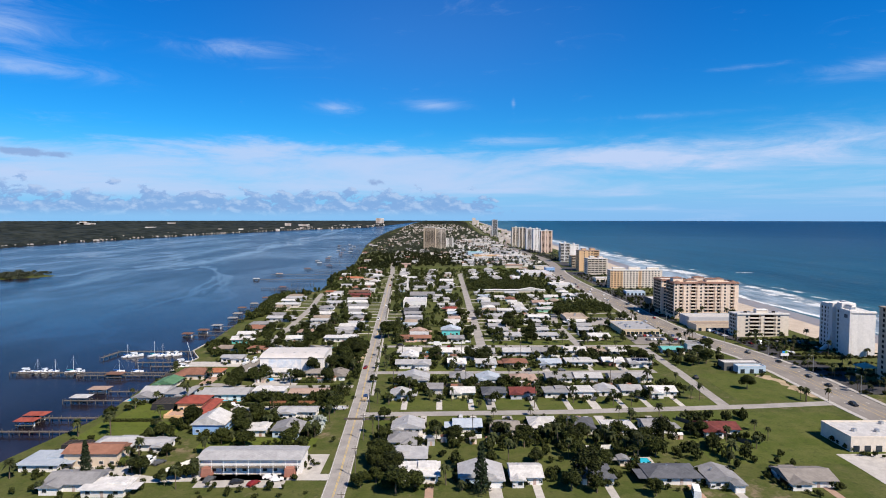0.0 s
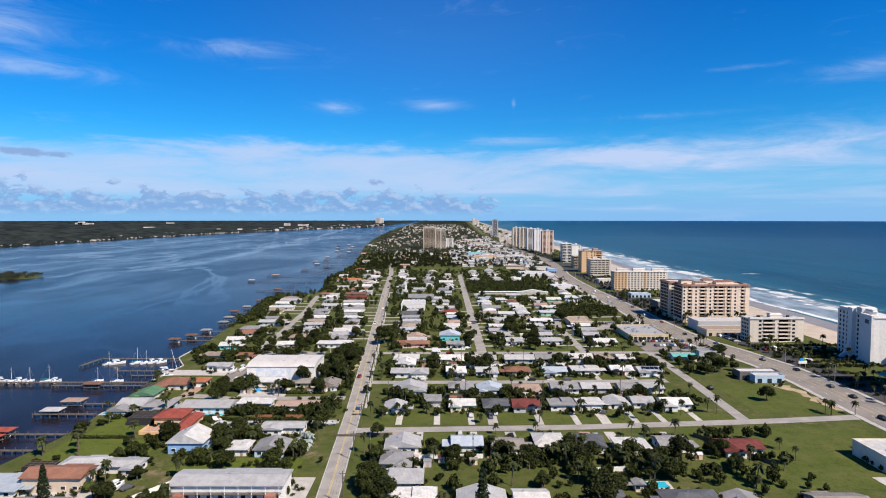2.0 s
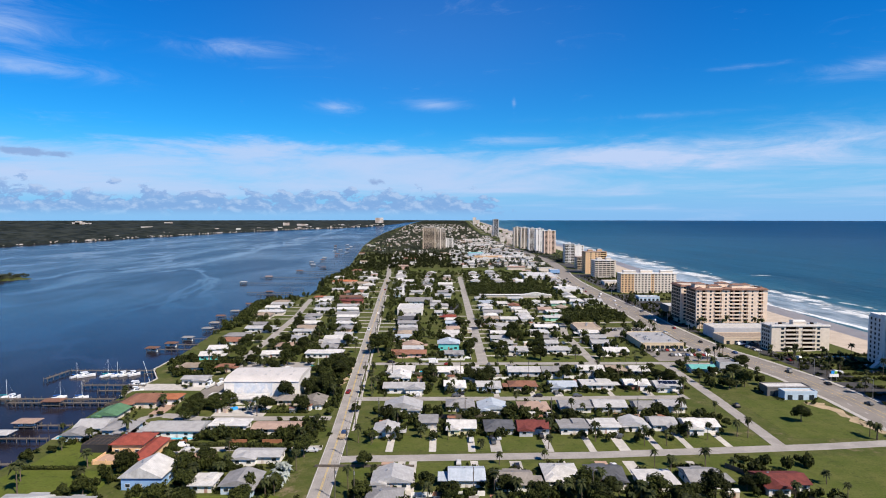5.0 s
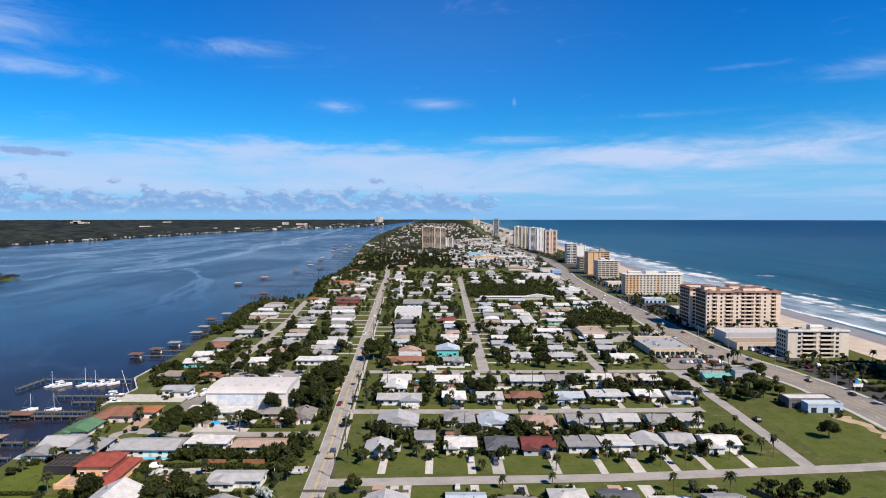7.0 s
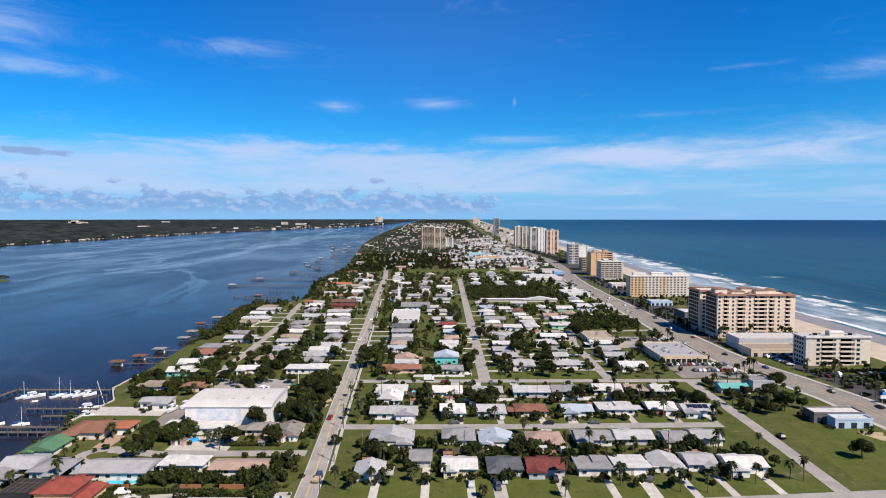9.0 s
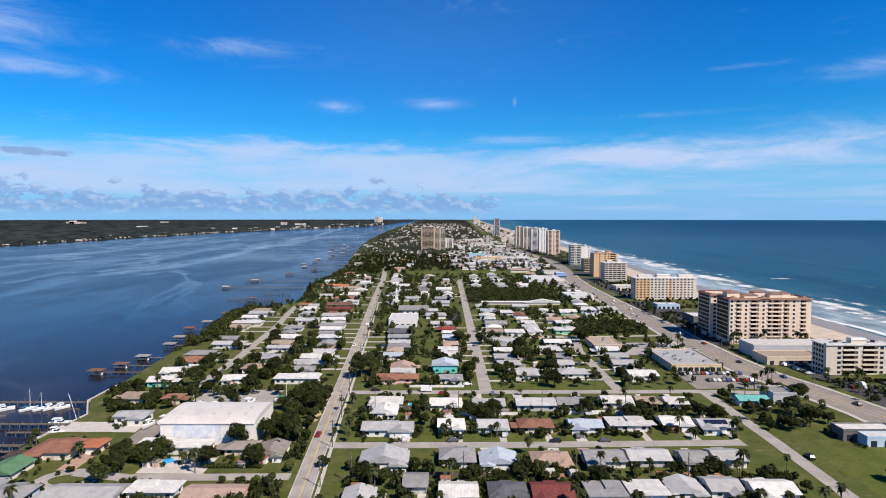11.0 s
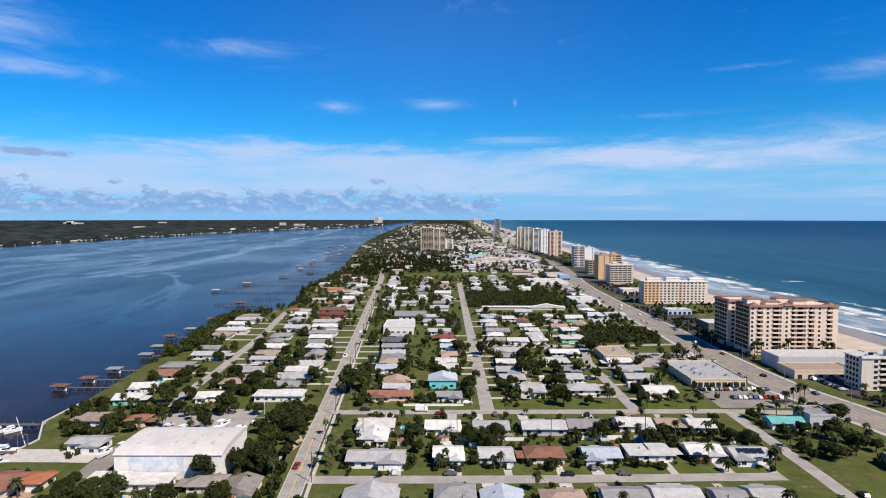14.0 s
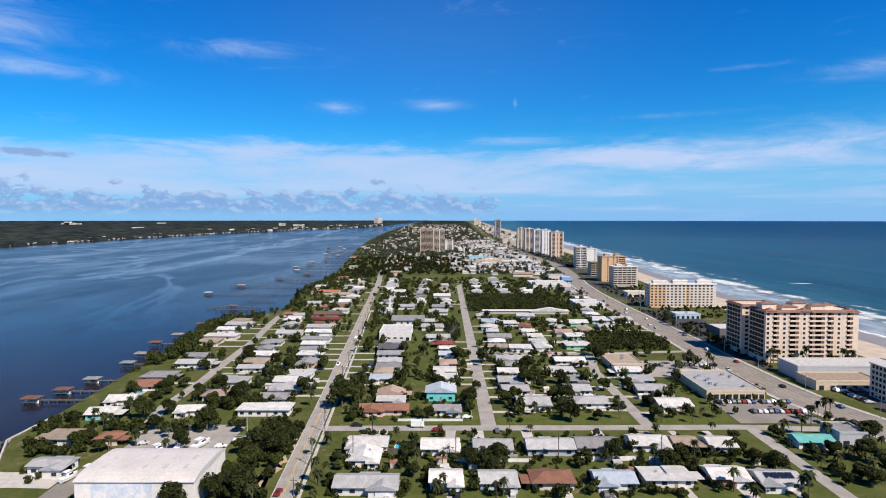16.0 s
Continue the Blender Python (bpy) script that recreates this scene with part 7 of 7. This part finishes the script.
ribbon("seawall", [(-160.6, 346), (-157.4, 378), (-169.3, 398), (-169.3, 426)], 0.7, 0.45, "concrete", "pale concrete sea wall along the river", "sea wall", thick=1.6)

sign = tagged(empty("pylon_sign", (217.5, 374, 0)), "white roadside sign board with a blue and green emblem", "sign")
for k in (-1.6, 1.6):
    part("post", box_mesh("sign_post", 0.25, 0.25, 2.6, "metal"), sign, (k, 0, 0))
part("board", box_mesh("sign_board", 5.0, 0.4, 1.7, "trim"), sign, (0, 0, 2.4))
part("emblem", Shape().box(-1.6, 0.1, -0.2, 0.2, 0, 1.5).mesh("emblem", M["canvas_bright"]), sign, (0, 0, 4.1), label="bright blue emblem panel")
part("emblem", Shape().box(0.1, 1.6, -0.2, 0.2, 0, 1.5).mesh("emblem", M["roof_emblem"]), sign, (0, 0, 4.1), label="green emblem panel")
porch = tagged(empty("entrance_canopy", (246, 342, 0)), "open hotel entrance canopy with a turquoise hipped roof", "canopy")
for a in (-3.4, 3.4):
    for b in (-3.4, 3.4):
        part("column", box_mesh("canopy_column", 0.5, 0.5, 3.6, "trim"), porch, (a, b, 0))
part("roof", Shape().box(-4.4, 4.4, -4.4, 4.4, 3.6, 4.0).add([(-4.5, -4.5, 4.0), (4.5, -4.5, 4.0), (4.5, 4.5, 4.0), (-4.5, 4.5, 4.0), (0, 0, 6.2)], [(0, 1, 4), (1, 2, 4), (2, 3, 4), (3, 0, 4)]).mesh("roof", M["roof_teal"]), porch)

# ---- cars ----
PAINTS = {"white": (0.75, 0.75, 0.75), "silver": (0.48, 0.49, 0.50), "black": (0.02, 0.02, 0.022), "red": (0.20, 0.02, 0.02), "blue": (0.03, 0.06, 0.15), "dark grey": (0.09, 0.095, 0.10)}


def car(colour, ln, high, label):
    top = tagged(empty("car", (0, 0, -50)), label, "car", "cars")
    if "car_" + colour not in M:
        M["car_" + colour] = paint("car_paint_" + colour.replace(" ", "_"), PAINTS[colour], 0.25)
    w2 = 0.92
    prof = [(-ln / 2, 0.35), (ln / 2, 0.35), (ln / 2, 0.68), (ln * 0.46, 0.82), (ln * 0.24, 0.95), (ln * 0.06, high), (-ln * 0.3, high), (-ln * 0.44, 0.98), (-ln / 2, 0.9)]
    body = Shape()
    n = len(prof)
    taper = lambda z: w2 if z < 1.0 else w2 - 0.22
    body.add([(x, -taper(z), z) for x, z in prof] + [(x, taper(z), z) for x, z in prof], [(i, (i + 1) % n, (i + 1) % n + n, i + n) for i in range(n)] + [tuple(range(n - 1, -1, -1)), tuple(range(n, 2 * n))])
    part("body", body.mesh("body", M["car_" + colour]), top)
    gl = Shape()
    gl.add([(ln * 0.225, -0.72, 0.99), (ln * 0.225, 0.72, 0.99), (ln * 0.08, 0.66, high - 0.03), (ln * 0.08, -0.66, high - 0.03)], [(0, 1, 2, 3)])
    gl.v = [(x + 0.02, y, z + 0.03) for x, y, z in gl.v]
    part("windscreen", gl.mesh("windscreen", M["glass"]), top)
    wheel = shared("wheel", lambda: Shape().tube((0, -0.11, 0), (0, 0.11, 0), 0.34, 0.34, 10).mesh("wheel", M["rubber"]))
    for a in (-0.3, 0.3):
        for s in (-1, 1):
            part("wheel", wheel, top, (a * ln, s * 0.86, 0.34))
    return top


CARS = [car(c, ln, h, f"{c} {'van' if h > 1.7 else 'car'} parked or driving on the street") for c, ln, h in (("white", 4.7, 1.5), ("white", 5.2, 1.85), ("silver", 4.5, 1.5), ("silver", 4.6, 1.48), ("dark grey", 4.9, 1.7), ("black", 4.8, 1.6), ("black", 4.6, 1.5), ("black", 5.2, 1.8), ("dark grey", 4.7, 1.55), ("dark grey", 4.9, 1.6), ("red", 4.6, 1.48), ("blue", 4.7, 1.6))]
rc = random.Random(4)
put = lambda x, y, a, z=0.06: copy_thing(rc.choice(CARS), pose(x, y, z, 0, 0, a))
for i in range(15):
    if rc.random() < 0.9:
        put(141 + i * 2.4, 447.5, 90 + rc.uniform(-3, 3))
for i in range(12):
    if rc.random() < 0.8:
        put(146 + i * 2.5, 433.5, 90 + rc.uniform(-3, 3))
for i in range(16):
    if rc.random() < 0.7:
        put(124 + i * 3.05, 519, 90 + rc.uniform(-3, 3))
for y0, y1 in ((391, 391), (405, 405), (420, 420), (426, 426)):
    for i in range(20):
        if rc.random() < 0.34:
            put(220 + i * 3.1, y0, 90 + rc.uniform(-3, 3))
for i in range(8):
    put(214.5 + rc.uniform(-0.3, 0.3), 447 + i * 2.9, 0)
for i in range(10):
    if rc.random() < 0.6:
        put(208 + i * 3.1, 467, 90)
for i in range(34):
    if rc.random() < 0.3:
        put(226 + (i % 17) * 3.4, 620 + (i // 17) * 40, 90)
for y, off, a in ((352, -1.8, -94), (466, 1.9, 86), (520, -1.8, -94), (600, 1.9, 86), (690, -1.8, -94), (780, 1.9, 86)):
    put(lerp_path(RIVER_ROAD, y) + off, y, a)
for i in range(26):
    y = 230 + i * 27 + rc.uniform(-9, 9)
    lane = rc.choice((-7.2, -3.7, 3.7, 7.2))
    put(lerp_path(HIGHWAY, y) + lane, y, 90 if lane > 0 else -90, 0.08)
for x, y, a in ((22, 290, 90), (25, 289.5, 90), (13.5, 287, 90), (22.5, 285, -90), (42.5, 291, 90), (75, 291, 60), (-3, 303, 5), (12, 350, 90), (30, 352, 90), (-10.5, 347, 90), (60, 351, 90), (9, 345.8, 5), (50, 345.5, 180), (70, 346, 0)):
    put(x, y, a)
for x, y, a in (
                (5, 409, 2), (30, 408, 90), (72, 408, 80), (-30, 414.5, 0), (8, 265, 90), (29, 262, 90), (64, 262, 90), (-70, 199, 20), (-57, 201, 15), (-80, 201, 75), (-64, 198, 60), (-60, 203, 10), (-104, 215, 60), (-48, 276, 5), (-100, 281, 10), (-96, 277, 45),
                (-89, 327, 75), (-86, 328, 60), (-80, 391, 10), (-90, 378, 30), (-112, 394, 20), (17, 447, 10), (18, 425, 10), (41, 470, 0), (-37, 520, 0), (105, 445, 0), (88, 470, 90), (142, 330, 85), (-108, 468, 10), (-137, 455, 0)):
    put(x, y, a)
truck = tagged(empty("box_truck", (-4, 413.5, 0.05)), "white box truck parked in the street", "truck")
part("box", Shape().box(-2.6, 1.6, -1.1, 1.1, 0.7, 3.1).mesh("box", M["gel"]), truck)
part("cab", Shape().box(1.7, 3.2, -1.0, 1.0, 0.5, 2.3, 0, 0.2).mesh("cab", M["gel"]), truck)
for a in (-1.6, 2.4):
    for s in (-1, 1):
        part("wheel", SHARED["wheel"], truck, (a, s * 0.95, 0.34))
home = tagged(empty("motor_home", (82, 190, 0.0), 1.3), "white motor home parked before a garage", "motor home")
part("body", Shape().box(-3.4, 2.4, -1.15, 1.15, 0.6, 3.1, 0, 0.06).box(2.4, 3.5, -1.05, 1.05, 0.5, 2.2, 0, 0.15).mesh("body", M["gel"]), home)
part("window_band", Shape().box(-2.6, 1.8, -1.18, 1.18, 1.7, 2.4).mesh("window_band", M["glass"]), home)
for a in (-2.0, 2.3):
    for k in (-1, 1):
        part("wheel", SHARED["wheel"], home, (a, k * 0.98, 0.34))
pick_up = tagged(empty("utility_truck", (lerp_path(RIVER_ROAD, 291) + 1.9, 291, 0.06), 1.5), "dark blue utility truck with an open bed on the road", "truck")
part("cab", Shape().box(0.4, 2.8, -1.05, 1.05, 0.5, 2.2, 0, 0.18).mesh("cab", M["car_blue"]), pick_up)
part("bed", Shape().box(-3.2, 0.3, -1.1, 1.1, 0.6, 1.3).mesh("bed", M["dirt"]), pick_up, label="open bed with a brown load")
for a in (-2.0, 1.9):
    for s in (-1, 1):
        part("wheel", SHARED["wheel"], pick_up, (a, s * 0.95, 0.34))
for ob in (*SAIL, *MOTOR, *CARS):
    for o in (*ob.children_recursive, ob):
        bpy.data.objects.remove(o)

# ---- street furniture ----


def power_pole(x, y, rz=0.0):
    top = tagged(empty("power_pole", (x, y, 0), rz), "weathered timber power pole with a crossarm beside the road", "power pole", "power poles")
    part("pole", shared("pole", lambda: Shape().tube((0, 0, -0.2), (0, 0, 11), 0.18, 0.12, 7).mesh("pole", M["timber"])), top)
    part("crossarm", shared("crossarm", lambda: Shape().box(-1.2, 1.2, -0.07, 0.07, 10.1, 10.25).mesh("crossarm", M["timber"])), top)
    tk = shared("transformer", lambda: Shape().tube((0.35, 0, 8.2), (0.35, 0, 9.2), 0.22, 0.22, 8).mesh("transformer", M["metal"]))
    part("transformer", tk, top)


def wires(points, names="power_line"):
    sh = Shape()
    for off in (-1.1, 0, 1.1):
        for (x0, y0), (x1, y1) in zip(points, points[1:]):
            prev = None
            for i in range(5):
                u = i / 4
                p = (x0 + (x1 - x0) * u + off, y0 + (y1 - y0) * u, 10.3 - 2.2 * u * (1 - u))
                if prev:
                    sh.tube(prev, p, 0.018, 0.018, 3)
                prev = p
    tagged(new(names, sh.mesh(names, M["rubber"])), "thin dark power lines between poles", "power line", "", "structure")


spots = [(lerp_path(RIVER_ROAD, y) + 5.6, y) for y in range(170, 760, 34)]
for x, y in spots:
    power_pole(x, y)
wires(spots)
for y in (237, 309, 378):
    spots = [(x, y) for x in range(-26, 125, 38)]
    for x, yy in spots:
        if all(abs(yy - c) > 3 for c in (273, 343, 413)):
            power_pole(x, yy, 1.57)


def street_lamp(x, y, side):
    top = tagged(empty("street_lamp", (x, y, 0.1)), "tall grey street lamp with a curved arm beside the highway", "street lamp", "street lamps")
    part("post", shared("lamp_post", lambda: Shape().tube((0, 0, 0), (0, 0, 10), 0.14, 0.08, 7).mesh("post", M["metal"])), top)
    part("arm", shared(("arm", side), lambda: Shape().tube((0, 0, 10), (side * 2.6, 0, 10.7), 0.06, 0.05, 5).mesh("arm", M["metal"])), top)
    part("lamp_head", shared(("head", side), lambda: Shape().box(side * 2.6 - 0.45, side * 2.6 + 0.45, -0.16, 0.16, 10.6, 10.8).mesh("lamp_head", M["metal"])), top)


for i, y in enumerate(range(215, 900, 42)):
    street_lamp(lerp_path(HIGHWAY, y) + 10.9, y, -1)

# ---- pools, screens, fences, hedges ----


def pool(x, y, rx, ry, label, raised=0.0, square=False):
    top = tagged(empty("swimming_pool", (x, y, 0)), label, "swimming pool", "pools")
    n = 24
    rim, wat = [], []
    for i in range(n):
        a = 6.2832 * i / n
        c, s = math.cos(a), math.sin(a)
        if square:
            k = 1 / max(abs(c), abs(s))
            c, s = c * k, s * k
        rim.append((c, s))
    v = [(c * rx, s * ry, raised + 0.06) for c, s in rim]
    part("water", mesh_of("water", v, [tuple(range(n))], M["pool"]), top)
    k = 1.0 + 0.35 / rx if raised else 1.0 + 1.2 / rx
    ring = [(c * rx, s * ry, raised + 0.12) for c, s in rim] + [(c * rx * k, s * ry * k, raised + 0.12) for c, s in rim] + [(c * rx * k, s * ry * k, -0.05) for c, s in rim]
    part("rim", mesh_of("rim", ring, [(i, n + i, n + (i + 1) % n, (i + 1) % n) for i in range(n)] + [(n + i, 2 * n + i, 2 * n + (i + 1) % n, n + (i + 1) % n) for i in range(n)], M["trim" if raised else "concrete"]), top)


pool(-8.5, 389, 2.9, 2.9, "round raised garden pool with bright blue water", 1.2)
pool(-105, 289.5, 5.5, 2.2, "kidney-shaped garden pool with turquoise water")
pool(-152.5, 291, 3.2, 2.0, "small rectangular pool beside the river", 0, True)
pool(73, 218, 3.6, 2.2, "turquoise garden pool among palms", 0, True)
pool(271, 452, 5, 9, "blue pool beside the flats and the beach", 0, True)
pool(272, 600, 5, 8, "blue pool behind the beach", 0, True)
pool(-150, 466, 2.2, 3.2, "small blue pool beside a riverside house", 0, True)


def screen_room(x, y, wd, d, h, label):
    top = tagged(empty("screen_enclosure", (x, y, 0)), label, "screen enclosure")
    part("screen", Shape().box(-wd / 2, wd / 2, -d / 2, d / 2, 0, h, 0, 0.5).mesh("screen", M["mesh_screen"]), top)
    fr = Shape()
    for i in range(6):
        q = -wd / 2 + 0.6 + (wd - 1.2) * i / 5
        fr.box(q - 0.06, q + 0.06, -d / 2 + 0.5, d / 2 - 0.5, h, h + 0.1)
    for i in range(4):
        q = -d / 2 + 0.6 + (d - 1.2) * i / 3
        fr.box(-wd / 2 + 0.5, wd / 2 - 0.5, q - 0.06, q + 0.06, h + 0.1, h + 0.18)
    part("screen_frame", fr.mesh("screen_frame", M["bark"]), top)


screen_room(-131.5, 280.5, 11, 11, 3.0, "dark screened pool enclosure beside a villa")
screen_room(-152, 326, 7, 8, 3.0, "dark screened pool enclosure with a curved frame")
screen_room(-141.5, 228, 11, 6, 3.0, "dark screened enclosure beside a riverside house")


def fence(x0, y0, x1, y1, h, mt, label):
    ln, a = math.hypot(x1 - x0, y1 - y0), math.atan2(y1 - y0, x1 - x0)
    top = tagged(empty("fence", (x0, y0, 0), a), label, "fence", "garden fences")
    n = max(1, int(ln / 2.4))
    pan = shared(("panel", round(ln / n, 2), h, mt), lambda: Shape().box(0.06, ln / n - 0.06, -0.03, 0.03, 0.05, h).mesh("panel", M[mt]))
    pst = shared(("fpost", h, mt), lambda: Shape().box(-0.06, 0.06, -0.06, 0.06, -0.1, h + 0.12).mesh("post", M[mt]))
    for i in range(n):
        part("panel", pan, top, (ln * i / n, 0, 0))
        part("post", pst, top, (ln * i / n, 0, 0))


WF, GF = ("trim", "white panelled garden fence"), ("timber", "weathered grey timber garden fence")
for f in ((52, 228, 68, 229, 1.8, WF), (67, 227, 71, 203, 1.8, GF), (-8, 239, 16, 240, 1.8, WF), (-6, 237, -6, 226, 1.8, WF), (-13, 421, 16, 421, 1.2, WF), (20, 422, 20, 440, 1.2, WF), (-2, 314, 20, 314, 1.8, GF), (-14, 386, -2, 386, 1.8, GF),
          (-4, 383, -4, 395, 1.8, GF), (52, 456, 84, 457, 1.5, WF), (-99, 206, -88, 222, 1.6, WF), (56, 378, 80, 379, 1.8, WF), (104, 262, 122, 232, 1.8, GF), (13, 377, 40, 377.5, 1.4, WF), (-44, 262, -8, 262, 1.0, GF)):
    fence(*f[:5], *f[5])


for x0, x1 in ((-112, -100), (-84, -76), (-70, -62)):
    wall_ = tagged(new("garden_wall", Shape().box(-(x1 - x0) / 2, (x1 - x0) / 2, -0.1, 0.1, -0.1, 1.4).box(-(x1 - x0) / 2, (x1 - x0) / 2, -0.16, 0.16, 1.4, 1.5).mesh("garden_wall", M["wall_terracotta"])), "low terracotta garden wall beneath trees", "garden wall")
    wall_.location = ((x0 + x1) / 2, 284.6, 0)


def hedge(x0, x1, y, h, deep, label="clipped dense green hedge"):
    sh = Shape()
    r_ = random.Random(int(x0 * 3 + y))
    n = max(2, int((x1 - x0) / 1.2))
    for i in range(n):
        leaf_blob(sh, r_, (x0 + (x1 - x0) * (i + 0.5) / n - (x0 + x1) / 2, 0, h * 0.5), (0.9, deep / 2, h * 0.5), 46, 0.34)
    ob = tagged(new("hedge", sh.mesh("hedge", M["leaf"])), label, "hedge", "hedges")
    ob.location = (( x0 + x1) / 2, y, 0)


for q in ((-100, -66, 281.5, 1.6, 1.6), (-82, -60, 277.5, 1.8, 1.8), (-98, -56, 243, 1.6, 1.8), (-82, -60, 321, 1.8, 1.8), (-150, -126, 260, 1.4, 1.2), (-148, -130, 286, 1.5, 1.2), (84, 96, 262, 1.4, 1.2), (98, 118, 383, 2.0, 1.6), (12, 30, 380, 1.5, 1.2), (-50, -47, 298, 2.4, 3.0), (124, 134, 377, 2.0, 1.6)):
    hedge(*q)

# ---- sheds and small clutter behind the houses ----


def garden_shed(x, y, wd, d, h, wall, roof, rz):
    top = tagged(empty("garden_shed", (x, y, 0), rz), f"small {wall} garden shed with a {roof} pitched roof", "shed", "garden sheds")
    part("wall", Shape().box(-wd / 2, wd / 2, -d / 2, d / 2, -0.1, h).mesh("wall", M["wall_" + wall]), top)
    a, b = wd / 2 + 0.2, d / 2 + 0.2
    part("roof", Shape().add([(-a, -b, h), (a, -b, h), (a, b, h), (-a, b, h), (-a, 0, h + 0.7), (a, 0, h + 0.7)], [(0, 1, 5, 4), (2, 3, 4, 5), (1, 2, 5), (3, 0, 4), (3, 2, 1, 0)]).mesh("roof", M["roof_" + roof]), top)
    part("door", box_mesh("shed_door", 0.9, 0.08, 1.8, "door"), top, (0, -d / 2 - 0.02, 0.02))


rs = random.Random(57)
for x0, x1, y0, y1, n in ((-28, 128, 303, 316, 12), (-28, 128, 366, 380, 11), (-28, 100, 228, 241, 8), (-110, -55, 285, 345, 6), (0, 125, 430, 545, 12), (-100, -60, 470, 560, 6)):
    for i in range(n * 6):
        x, y = rs.uniform(x0, x1), rs.uniform(y0, y1)
        if n and free(x, y, 0.5):
            garden_shed(x, y, rs.uniform(2.2, 3.8), rs.uniform(2.0, 3.0), rs.uniform(1.9, 2.3), rs.choice(("white", "cream", "grey", "beige", "white")), rs.choice(("white", "light", "grey", "taupe", "terra")), rs.uniform(-0.2, 0.2))
            n -= 1

# ---- the islet in the river ----
sh = Shape()
n = 40
for i in range(n):
    a = 6.2832 * i / n
    sh.v.append((-700 + 90 * math.cos(a) * (1 + 0.2 * math.sin(3 * a)), 905 + 62 * math.sin(a) * (1 + 0.15 * math.cos(5 * a)), -1.2))
sh.v.append((-700, 905, 1.2))
sh.f = [(i, (i + 1) % n, n) for i in range(n)]
sh.s = [0] * n
tagged(new("islet", sh.mesh("islet", M["lawn"])), "low mangrove islet in the river", "islet", "", "structure")
canopy("islet_scrub", [(-700 + rw.uniform(-80, 72), 905 + rw.uniform(-48, 48), rw.uniform(3, 6), rw.uniform(2.5, 5) if rw.random() < 0.9 else 8) for i in range(300)], "leaf_haze_scrub", "low grey-green mangrove scrub on the islet")
